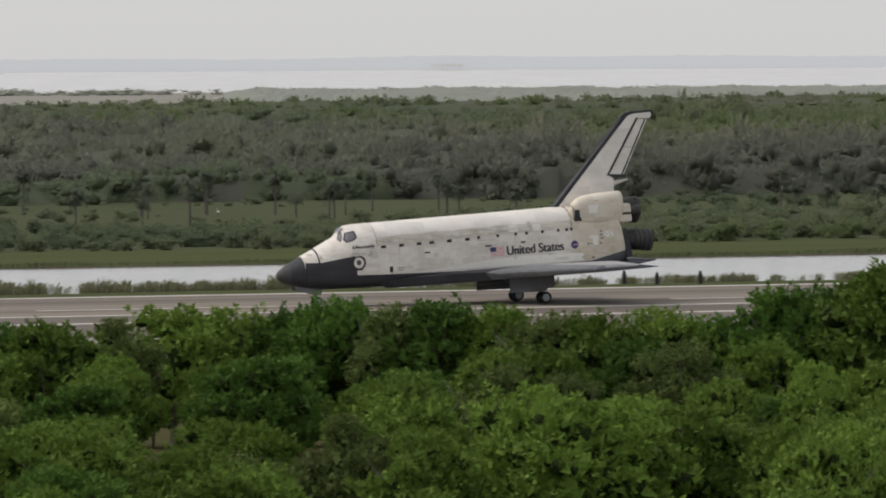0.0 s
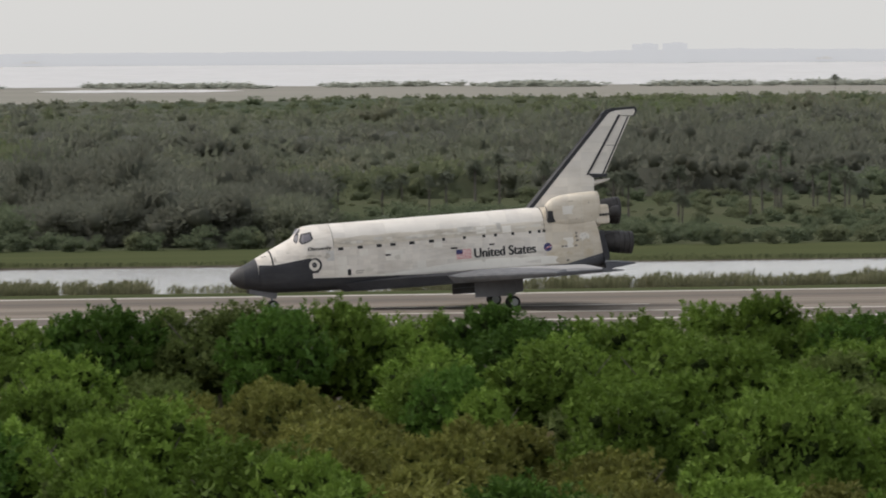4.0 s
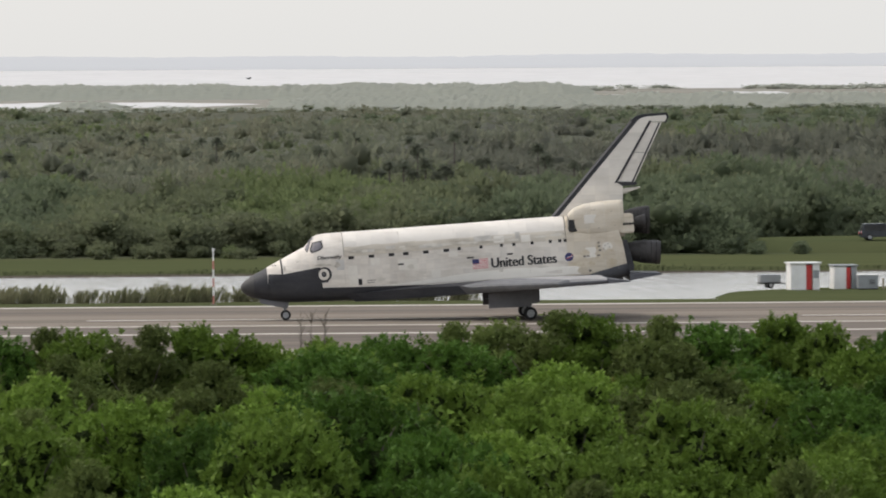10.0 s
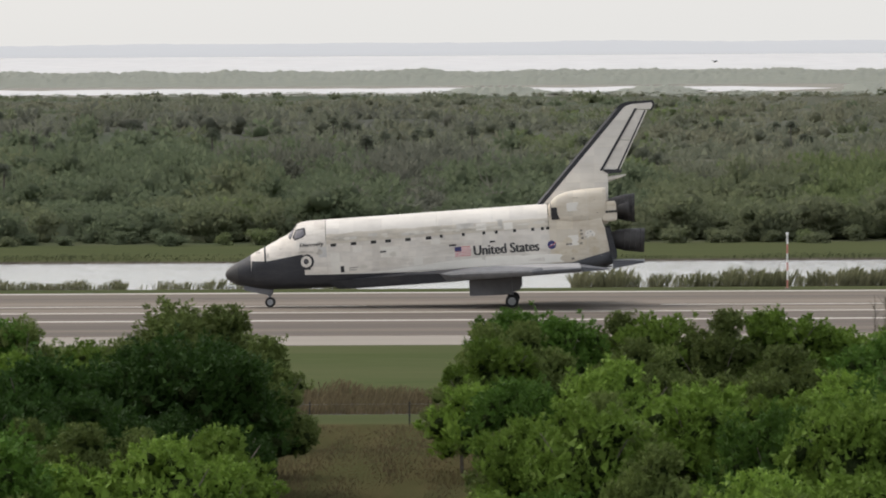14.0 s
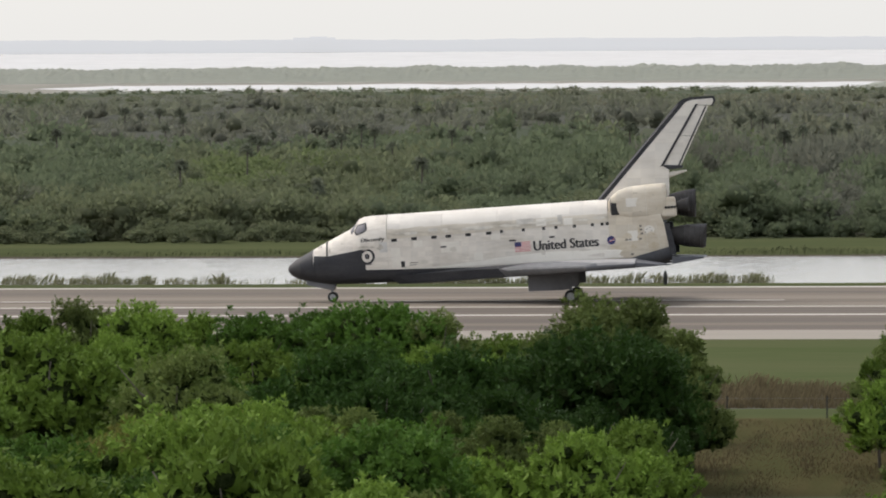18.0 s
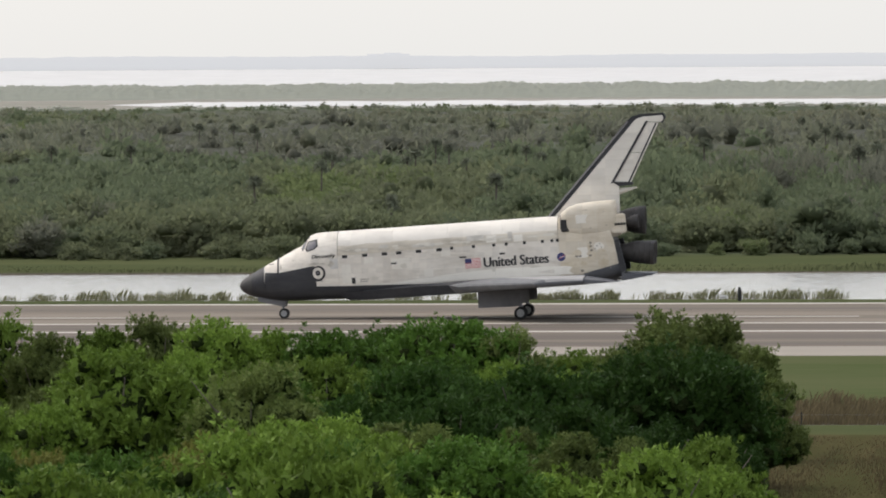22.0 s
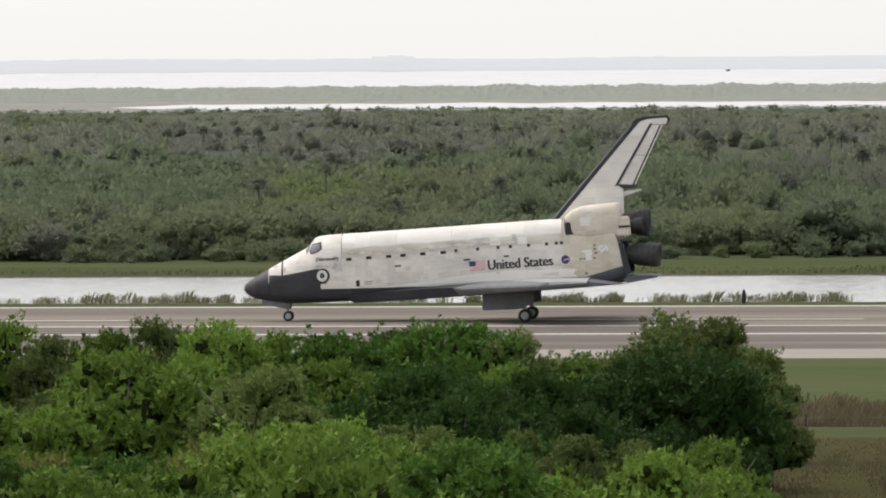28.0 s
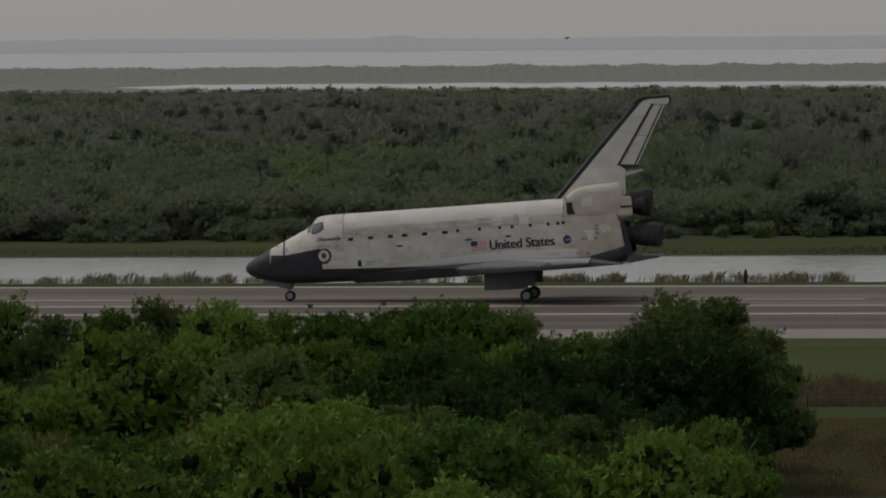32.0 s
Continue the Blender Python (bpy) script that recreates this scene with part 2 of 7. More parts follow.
def leaf_pair(name, c1, c2, c3):
    """The outer sprays, broken into single small leaves, and the core behind them, coloured dark as the crown's inner
    shade.
    """
    return [foliage(name, c1, c2, c3, 0.20, 0.26, 3.0, cell=0.075, keep=0.72, glow=0.22), CROWN_SHADE]


LEAF_MID = leaf_pair("leaf_mid_green", (0.131, 0.205, 0.033), (0.165, 0.246, 0.042), (0.107, 0.171, 0.030))
LEAF_DARK = leaf_pair("leaf_dark_green", (0.059, 0.118, 0.020), (0.083, 0.152, 0.025), (0.048, 0.095, 0.015))
LEAF_DEEP = leaf_pair("leaf_deep_green", (0.029, 0.064, 0.013), (0.041, 0.082, 0.015), (0.023, 0.051, 0.010))
LEAF_FRESH = leaf_pair("leaf_fresh_green", (0.102, 0.162, 0.024), (0.123, 0.189, 0.031), (0.078, 0.126, 0.023))
LEAF_GREY = leaf_pair("leaf_grey_green", (0.111, 0.147, 0.040), (0.135, 0.170, 0.050), (0.093, 0.121, 0.033))
LEAF_BROWN = leaf_pair("leaf_olive_brown", (0.141, 0.146, 0.035), (0.164, 0.162, 0.040), (0.118, 0.135, 0.031))
PALM_BARK = surface("palm_bark", (0.075, 0.066, 0.055), (0.105, 0.094, 0.08), 3, 0.9)
BARK = surface("bark", (0.12, 0.10, 0.08), (0.18, 0.155, 0.13), 3, 0.9)


def hazed_pair(name, c1, c2, c3):
    """The same for the woods far off, their colours paled for haze: broken sprays, and the closed mass behind them."""
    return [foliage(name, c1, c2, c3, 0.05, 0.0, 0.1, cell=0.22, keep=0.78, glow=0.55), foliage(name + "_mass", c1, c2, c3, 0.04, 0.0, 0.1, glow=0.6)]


# paler and greyer than the plants themselves: distance haze is mixed into these colours
FAR_GREEN = hazed_pair("thicket_green", (0.144, 0.167, 0.092), (0.170, 0.190, 0.104), (0.141, 0.147, 0.095))
FAR_FRESH = hazed_pair("thicket_fresh", (0.141, 0.177, 0.077), (0.164, 0.199, 0.087), (0.133, 0.153, 0.077))
FAR_DARK = hazed_pair("hammock_dark", (0.128, 0.157, 0.091), (0.150, 0.180, 0.106), (0.128, 0.144, 0.091))
FAR_BARE = hazed_pair("leafless_grey", (0.167, 0.172, 0.121), (0.187, 0.198, 0.141), (0.153, 0.166, 0.112))
FAR_OLIVE = hazed_pair("leafless_olive", (0.180, 0.186, 0.125), (0.207, 0.211, 0.140), (0.177, 0.170, 0.126))
FAR_BROWN = hazed_pair("leafless_brown", (0.146, 0.146, 0.112), (0.163, 0.166, 0.129), (0.135, 0.146, 0.109))
# marsh trees, palm fronds and needles: base colours lifted to stand for air haze
MARSH_TREE = foliage("marsh_trees_hazed", (0.355, 0.366, 0.305), (0.391, 0.404, 0.338), (0.330, 0.343, 0.285), 0.06, 0.0, 0.1, glow=0.45)
PALM_LEAF = foliage("palm_frond", (0.112, 0.124, 0.085), (0.138, 0.150, 0.106), (0.100, 0.108, 0.080), 0.2, 0.2, cell=0.16, keep=0.6)
PINE = foliage("needle_hazed", (0.172, 0.190, 0.140), (0.221, 0.241, 0.177), (0.167, 0.172, 0.136), 0.1, 0.12, glow=0.4)
REED = foliage("reed_blade", (0.172, 0.174, 0.093), (0.206, 0.196, 0.119), (0.142, 0.153, 0.076), 0.3, 0.0, 0.3)
BANK_GRASS = foliage("bank_grass_blade", (0.070, 0.080, 0.038), (0.090, 0.098, 0.048), (0.056, 0.068, 0.032), 0.3, 0.0, 0.3)
REED_BROWN = foliage("dry_reed", (0.130, 0.100, 0.056), (0.155, 0.120, 0.070), (0.11, 0.10, 0.05), 0.3, 0.0, 0.3)


# ---- building helpers ----
def mesh_of(name, verts, faces, mats, idx=None, smooth=False):
    me = bpy.data.meshes.new(name)
    me.from_pydata([tuple(v) for v in verts], [], [tuple(int(i) for i in f) for f in faces])
    for m in (mats if isinstance(mats, (list, tuple)) else [mats]):
        me.materials.append(m)
    if idx is not None:
        me.polygons.foreach_set("material_index", np.asarray(idx, dtype=np.int32))
    if smooth:
        me.polygons.foreach_set("use_smooth", np.ones(len(me.polygons), dtype=bool))
    me.update()
    return me


def part(name, bm, material, parent, label="", smooth=False):
    """One mesh object under a thing or a part, from a bmesh."""
    me = bpy.data.meshes.new(name)
    bm.to_mesh(me)
    bm.free()
    for m in (material if isinstance(material, (list, tuple)) else [material]):
        me.materials.append(m)
    if smooth:
        me.polygons.foreach_set("use_smooth", np.ones(len(me.polygons), dtype=bool))
    ob = new(name, me)
    ob.parent = parent
    return tagged(ob, label) if label else ob


def box(size, at=(0, 0, 0), bevel=0.0, turn=None, taper=None):
    """A block, its edges rounded; taper scales its top in x and y."""
    bm = bmesh.new()
    bmesh.ops.create_cube(bm, size=1.0)
    for v in bm.verts:
        k = taper if taper and v.co.z > 0 else (1, 1)
        v.co = Vector((v.co.x * size[0] * k[0], v.co.y * size[1] * k[1], v.co.z * size[2]))
    if bevel:
        bmesh.ops.bevel(bm, geom=bm.edges[:], offset=bevel, segments=2, affect="EDGES", profile=0.5)
    bmesh.ops.transform(bm, matrix=Matrix.Translation(at) @ (turn or Matrix()), verts=bm.verts)
    return bm


def lathe(profile, segs=24, axis="X", at=(0, 0, 0)):
    """A turned shape: profile of (along, radius)."""
    verts, faces = [], []
    for a, r in profile:
        for k in range(segs):
            c, s = math.cos(2 * math.pi * k / segs) * r, math.sin(2 * math.pi * k / segs) * r
            verts.append({"X": (a, c, s), "Y": (c, a, s), "Z": (c, s, a)}[axis])
    for i in range(len(profile) - 1):
        for k in range(segs):
            j = (k + 1) % segs
            faces.append((i * segs + k, i * segs + j, (i + 1) * segs + j, (i + 1) * segs + k))
    bm = bmesh.new()
    vs = [bm.verts.new(Vector(v) + Vector(at)) for v in verts]
    for f in faces:
        bm.faces.new([vs[i] for i in f])
    for ring, p in ((0, profile[0]), (len(profile) - 1, profile[-1])):
        if p[1] > 1e-4:
            bm.faces.new([vs[ring * segs + k] for k in range(segs)])
    bmesh.ops.recalc_face_normals(bm, faces=bm.faces[:])
    return bm


def tube(points, radii, segs=6):
    """A bent, tapered round bar through points."""
    bm = bmesh.new()
    rings = []
    for i, p in enumerate(points):
        a, b = Vector(points[max(0, i - 1)]), Vector(points[min(len(points) - 1, i + 1)])
        q = (b - a).normalized().to_track_quat("Z", "Y")
        rings.append([bm.verts.new(Vector(p) + q @ Vector((math.cos(6.2832 * k / segs) * radii[i], math.sin(6.2832 * k / segs) * radii[i], 0)))
                      for k in range(segs)])
    for r0, r1 in zip(rings, rings[1:]):
        for k in range(segs):
            bm.faces.new((r0[k], r0[(k + 1) % segs], r1[(k + 1) % segs], r1[k]))
    bm.faces.new(rings[0][::-1])
    bm.faces.new(rings[-1])
    return bm


def join(*bms):
    """Several bmeshes as one."""
    out = bms[0]
    for b in bms[1:]:
        me = bpy.data.meshes.new("tmp")
        b.to_mesh(me)
        b.free()
        out.from_mesh(me)
        bpy.data.meshes.remove(me)
    return out


def plate(points, thick):
    """A flat panel: outline points in order, made thick along its normal."""
    bm = bmesh.new()
    f = bm.faces.new([bm.verts.new(p) for p in points])
    bm.normal_update()
    n = f.normal.copy()
    r = bmesh.ops.extrude_face_region(bm, geom=[f])
    bmesh.ops.translate(bm, vec=n * thick, verts=[v for v in r["geom"] if isinstance(v, bmesh.types.BMVert)])
    bmesh.ops.recalc_face_normals(bm, faces=bm.faces[:])
    return bm


def empty(name, m, label, category, group=""):
    ob = new(name)
    ob.empty_display_size = 0.5
    ob.matrix_world = m
    return tagged(ob, label, category, group)


# ---- the ground, the strip and the water ----
WEST, EAST = -2600.0, 4200.0


def ground_height(y):
    """The lie of the land across the strip: level fields, the canal's bed and its far bank."""
    for a, b, za, zb in ((-9000, 428, 0, 0), (428, 436, 0, -0.5), (436, 452, -0.5, -0.5), (452, 462, -0.5, 0), (462, 642.5, 0, 0),
                         (642.5, 649, 0, -0.8), (649, 725, -0.8, -0.8), (725, 731, -0.8, 0.25), (731, 790, 0.25, 0.3), (790, 9000, 0.3, 0)):
        if a <= y <= b:
            return za + (zb - za) * (y - a) / (b - a)
    return 0.0


def build_ground():
    ys = [-7000, -600, 0, 200, 346, 380, 416, 428, 432, 436, 452, 457, 462, 490, 524, 560, 600, 633.3, 642.5, 645, 649, 690, 725, 727, 728.7, 731, 745,
          758, 772, 790, 805, 900, 1200, 2000, 2700, 3300, 4150, 7000]
    xs = [-7000, WEST] + [x for x in range(-300, 480, 20)] + [EAST, 9000]
    rng = random.Random(4)
    verts, faces, idx = [], [], []
    for y in ys:
        for x in xs:
            wob = 0.0
            if y in (642.5, 645, 649, 725, 727, 728.7, 731, 428, 432, 462):
                wob = 1.3 * noise.noise(Vector((x * 0.03, y * 0.01, 3)))
            verts.append((x, y + wob, ground_height(y) + (rng.uniform(-0.04, 0.06) if 340 < y < 515 or 722 < y < 900 else 0)))
    nx = len(xs)
    for j in range(len(ys) - 1):
        mid = (ys[j] + ys[j + 1]) / 2
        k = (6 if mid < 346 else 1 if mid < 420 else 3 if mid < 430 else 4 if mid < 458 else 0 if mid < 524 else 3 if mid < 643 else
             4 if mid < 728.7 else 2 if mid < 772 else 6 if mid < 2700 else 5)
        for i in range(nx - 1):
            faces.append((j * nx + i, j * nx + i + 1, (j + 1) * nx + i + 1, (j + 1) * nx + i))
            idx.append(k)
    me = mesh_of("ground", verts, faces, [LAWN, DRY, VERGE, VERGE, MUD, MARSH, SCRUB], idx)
    tagged(new("ground", me), "flat coastal land with mown grass, scrub and marsh", "ground", kind="structure")


def slab(name, x0, x1, y0, y1, z0, z1, mat, label, category, parent=None):
    bm = box((x1 - x0, y1 - y0, z1 - z0), ((x0 + x1) / 2, (y0 + y1) / 2, (z0 + z1) / 2))
    ob = part(name, bm, mat, parent, label)
    if not parent:
        tagged(ob, category=category, kind="structure")
    return ob


def sheet(name, mat, x0, x1, y0, y1, z, label, category, n=2):
    verts = [(x0 + (x1 - x0) * i / n, y, z) for y in (y0, y1) for i in range(n + 1)]
    faces = [(i, i + 1, n + 2 + i, n + 1 + i) for i in range(n)]
    return tagged(new(name, mesh_of(name, verts, faces, mat)), label, category, kind="structure")


build_ground()
runway = slab("runway", -900, 900, 540.5, 633.3, -0.4, 0.03, CONCRETE, "wide grooved concrete runway with dark tyre streaks", "runway")
slab("shoulder", -900, 900, 524.0, 540.5, -0.4, 0.02, SHOULDER, "pale paved runway shoulder", "pavement")
for y0, y1, m in ((541.6, 567.0, RUBBER_LANE), (571.8, 584.6, RUBBER_LANE), (611.5, 629.6, WORN_LANE), (596.0, 602.6, WORN_LANE), (548.0, 553.5, WORN_LANE),
                  (617.0, 621.5, RUBBER_LANE)):
    slab("lane", -900, 900, y0, y1, 0.0, 0.033 + (0.004 if y1 - y0 < 7 else 0), m, "lane darkened by tyre rubber", "", runway)
for y, w in ((569.6, 1.5), (586.6, 1.1), (631.4, 1.7)):
    slab("stripe", -900, 900, y - w / 2, y + w / 2, 0.026, 0.042, PAINT, "worn white painted stripe", "", runway)
for k in range(-12, 13):
    slab("centre_dash", k * 61 - 58, k * 61 - 22, 600.0, 601.0, 0.026, 0.042, PAINT, "worn white centre line dash", "", runway)
sheet("water_canal", CANAL, -900, 1200, 643, 730, -0.3, "calm canal beside the runway reflecting a white sky", "water")


def polar(radius, az, z=0.0):
    return (radius * math.sin(az), radius * math.cos(az), z)


def arc_sheet(name, mat, az0, az1, near, far, n, label, category, wobble=0.0, seed=0.0):
    """Water or land far off, between two shores round the tower; near and far are (radius, height) along it."""
    verts, faces = [], []
    for i in range(n + 1):
        a = az0 + (az1 - az0) * i / n
        for e, (r, z) in enumerate((near, far)):
            end = min(1.0, i / 4, (n - i) / 4) if wobble else 1.0
            w = wobble * (noise.noise(Vector((i * 0.31, seed + e * 7, 1))) + 0.5 * noise.noise(Vector((i * 0.9, seed + e * 3, 5))))
            mid = (near[0] + far[0]) / 2
            verts.append(polar(mid + (r - mid) * end + w * end, a, z))
    faces = [(2 * i, 2 * i + 2, 2 * i + 3, 2 * i + 1) for i in range(n)]
    return tagged(new(name, mesh_of(name, verts, faces, mat)), label, category, kind="structure")


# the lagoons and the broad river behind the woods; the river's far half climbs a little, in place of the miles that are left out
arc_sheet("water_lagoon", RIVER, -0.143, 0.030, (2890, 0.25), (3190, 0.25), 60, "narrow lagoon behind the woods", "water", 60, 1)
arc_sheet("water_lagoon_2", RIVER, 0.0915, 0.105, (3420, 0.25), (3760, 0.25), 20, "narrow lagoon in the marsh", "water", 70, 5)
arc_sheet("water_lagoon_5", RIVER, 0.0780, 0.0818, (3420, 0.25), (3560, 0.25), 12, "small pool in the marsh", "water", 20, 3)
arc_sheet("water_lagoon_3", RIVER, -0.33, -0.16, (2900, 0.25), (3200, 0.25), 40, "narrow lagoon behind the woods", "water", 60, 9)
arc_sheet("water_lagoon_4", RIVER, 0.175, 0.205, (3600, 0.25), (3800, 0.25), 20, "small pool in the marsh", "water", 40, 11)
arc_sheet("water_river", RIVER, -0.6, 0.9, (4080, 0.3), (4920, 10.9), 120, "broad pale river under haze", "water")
# haze over the far shore, painted as a pale colour that glows
HAZE = bpy.data.materials.new("shore_haze_glow")
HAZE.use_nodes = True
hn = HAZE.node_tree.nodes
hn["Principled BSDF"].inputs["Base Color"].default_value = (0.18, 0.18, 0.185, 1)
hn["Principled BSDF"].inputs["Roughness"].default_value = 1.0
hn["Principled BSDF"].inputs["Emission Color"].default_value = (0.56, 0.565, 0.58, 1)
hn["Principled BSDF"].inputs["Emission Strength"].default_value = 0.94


def far_shore():
    verts, faces = [], []
    n = 900
    for i in range(n + 1):
        a = -0.6 + 1.5 * i / n
        top = 19.5 + 1.5 * noise.noise(Vector((i * 0.06, 0, 0))) + 0.9 * noise.noise(Vector((i * 0.7, 2, 0)))
        for r, z in ((4900, 9.0), (4900, top), (4940, top), (4940, 9.0)):
            verts.append(polar(r, a, z))
    for i in range(n):
        for k in range(3):
            faces.append((4 * i + k, 4 * i + 4 + k, 4 * i + 5 + k, 4 * i + 1 + k))
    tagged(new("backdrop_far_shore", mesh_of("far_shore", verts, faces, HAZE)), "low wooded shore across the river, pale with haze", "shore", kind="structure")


far_shore()


# ---- the orbiter ----
K = 0.974
PITCH = Matrix.Translation((0, 0, 2.773)) @ Matrix.Rotation(radians(-4.0), 4, "Y") @ Matrix.Scale(K, 4)
# stations along the body: x, bottom, top, half width, height of the widest place, roundness above and below
AT = (-0.16, -0.12, 0, 0.25, 0.75, 1.37, 2.42, 3.55, 4.5, 5.6, 5.95, 6.4, 6.8, 7.5, 8.9, 14, 20, 28.3, 31.5, 33.5)
LOW = (-0.10, -0.20, -0.37, -0.61, -0.90, -1.07, -1.30, -1.50, -1.58, -1.62, -1.63, -1.64, -1.65, -1.67, -1.70, -1.77, -1.88, -1.92, -1.88, -1.5)
HIGH = (0.13, 0.24, 0.42, 0.63, 0.93, 1.21, 1.72, 2.24, 2.68, 3.17, 3.50, 3.98, 4.14, 4.2, 4.2, 4.17, 4.15, 4.13, 4.05, 3.95)
HALF = (0.10, 0.24, 0.44, 0.68, 0.98, 1.26, 1.64, 1.94, 2.14, 2.34, 2.39, 2.45, 2.5, 2.58, 2.66, 2.68, 2.68, 2.7, 2.95, 3.05)
WIDEST = (0.02, 0.02, 0.02, 0.02, 0.02, 0.08, 0.18, 0.3, 0.45, 0.7, 0.85, 1.2, 1.45, 1.7, 2, 2.02, 2.02, 2, 1.9, 1.8)
ROUND_UP = (2, 2, 2, 2, 2, 2, 2, 2, 2, 2, 2, 2.1, 2.1, 2.15, 2.2, 2.2, 2.2, 2.3, 3, 3.2)
ROUND_DOWN = (2, 2, 2, 2, 2.1, 2.3, 2.7, 3.2, 3.6, 4.2, 4.4, 4.6, 4.8, 5, 5.5, 6, 6, 6, 5, 4.5)
STATIONS = np.stack([AT, LOW, HIGH, HALF, WIDEST, ROUND_UP, ROUND_DOWN], 1)


def body_point(x, th, out=0.0):
    """A point of the skin: th in degrees from the port side (0) over the back (90) to starboard (180), the belly at -90."""
    zb, zt, hw, zs, nt, nb = (np.interp(x, STATIONS[:, 0], STATIONS[:, k]) for k in range(1, 7))
    c, s = math.cos(radians(th)), math.sin(radians(th))
    n = nt if s >= 0 else nb
    cc, ss = math.copysign(abs(c) ** (2 / n), c), math.copysign(abs(s) ** (2 / n), s)
    y, z = -hw * cc, zs + ((zt - zs) if s >= 0 else (zs - zb)) * ss
    if out:
        d = Vector((0, -cc / hw, ss / (zt - zs if s >= 0 else zs - zb))).normalized()
        y, z = y + d.y * out, z + d.z * out
    if x > 31:
        x -= (z - 0.5) * (0.30 if z > 0.5 else 0.10) * (x - 31) / 2.5
    return Vector((x, y, z))


def side_point(x, z, out=0.0, side=-1):
    """The skin at x and z on the port side (-1) or starboard (1)."""
    lo, hi = -89.0, 89.0
    for _ in range(26):
        m = (lo + hi) / 2
        if body_point(x, m).z < z:
            lo = m
        else:
            hi = m
    p = body_point(x, lo, out)
    return Vector((p.x, p.y * -side, p.z))


def black_line(x):
    """The height below which the skin is black."""
    if x < 2.22:
        return 9.0
    if x < 6.88:
        return float(np.interp(x, (2.22, 3.6, 5.1, 6.6, 6.88), (1.08, 0.98, 1.17, 1.36, 1.37)))
    if x < 30.2:
        return float(np.interp(x, (6.88, 9.5, 13.5, 18, 22, 30.2), (-0.42, -0.56, -0.75, -0.95, -1.0, -1.05)))
    return float(np.interp(x, (30.2, 33.5), (-1.02, -0.28)))


def line_angle(x):
    """The angle on the port side at which the skin turns black."""
    lo, hi = -84.0, 84.0
    for _ in range(24):
        m = (lo + hi) / 2
        lo, hi = (m, hi) if body_point(x, m).z < black_line(x) else (lo, m)
    return lo


def angles(x, th0, th1, n):
    """Angles of the skin's rows at x, with a row on the line between the two colours, and the rows that are black."""
    t = line_angle(x) if x > 2.22 else 0.0
    if th0 == -90 and th1 == 270:
        a = int(n * 0.3)
        return [-90 + (t + 90) * j / a if j <= a else t + (180 - 2 * t) * (j - a) / (n - 2 * a) if j <= n - a else 180 - t + (90 + t) * (j - n + a) / a for j in range(n + 1)], a
    a = int(n * 0.6)
    if th0 == -90 and t < th1:
        return [-90 + (t + 90) * j / a if j <= a else t + (th1 - t) * (j - a) / (n - a) for j in range(n + 1)], a
    if th1 == 270 and 180 - t > th0:
        rows, a = angles(x, -90, 180 - th0, n)
        return [180 - r for r in rows[::-1]], a
    return [th0 + (th1 - th0) * j / n for j in range(n + 1)], 0


def skin(name, x0, x1, th0, th1, dx, nth, white, parent, label="", dark=None, inset=0.0, low=None):
    """A stretch of the body's skin with its two colours of insulation."""
    nx = max(2, int((x1 - x0) / dx))
    verts, faces, idx = [], [], []
    for i in range(nx + 1):
        x = x0 + (x1 - x0) * i / nx
        rows, _a = angles(x, th0, th1, nth)
        for th in rows:
            verts.append(PITCH @ body_point(x, th, -inset))
    for i in range(nx):
        x = x0 + (x1 - x0) * (i + 0.5) / nx
        rows, a_ = angles(x, th0, th1, nth)
        for j in range(nth):
            a = i * (nth + 1) + j
            faces.append((a, a + nth + 1, a + nth + 2, a + 1))
            th = (rows[j] + rows[j + 1]) / 2
            black = x < 2.22 or (a_ and (j < a_ if th < 90 else j >= nth - a_))
            idx.append(1 if black else 2 if low and min(th, 180 - th) < low[1] + 5 * noise.noise(Vector((x * 0.45, th0, 3))) else 0)
    me = mesh_of(name, verts, faces, [white, dark or BLACK] + ([low[0]] if low else []), idx, True)
    ob = new(name, me)
    ob.parent = parent
    return tagged(ob, label) if label else ob


def decal(name, outline, mat, parent, label="", out=0.015, side=-1, cells=6):
    """A thin piece that follows the skin, its outline given in x and z."""
    outline = [(x, min(z, float(np.interp(x, STATIONS[:, 0], STATIONS[:, 2])) - 0.05)) for x, z in outline]
    cx = sum(p[0] for p in outline) / len(outline)
    cz = sum(p[1] for p in outline) / len(outline)
    verts, faces = [], []
    m = len(outline)
    for r in range(cells + 1):
        k = r / cells
        for x, z in outline:
            verts.append(PITCH @ side_point(cx + (x - cx) * k, cz + (z - cz) * k, out, side))
    for r in range(cells):
        for i in range(m):
            j = (i + 1) % m
            faces.append((r * m + i, (r + 1) * m + i, (r + 1) * m + j, r * m + j) if r else (i, m + i, m + j))
    ob = new(name, mesh_of(name, verts, faces, mat))
    ob.parent = parent
    return tagged(ob, label) if label else ob


def ring_outline(cx, cz, rx, rz, n=20):
    return [(cx + rx * math.cos(6.28319 * i / n), cz + rz * math.sin(6.28319 * i / n)) for i in range(n)]


def rect(x0, x1, z0, z1, n=4):
    """A rectangle's outline with points along its sides."""
    xs = [x0 + (x1 - x0) * i / n for i in range(n)]
    zs = [z0 + (z1 - z0) * i / n for i in range(n)]
    return ([(x, z0) for x in xs] + [(x1, z) for z in zs] + [(x, z1) for x in [x1 - (x1 - x0) * i / n for i in range(n)]] +
            [(x0, z) for z in [z1 - (z1 - z0) * i / n for i in range(n)]])


def placed(bm):
    bmesh.ops.transform(bm, matrix=PITCH, verts=bm.verts)
    return bm


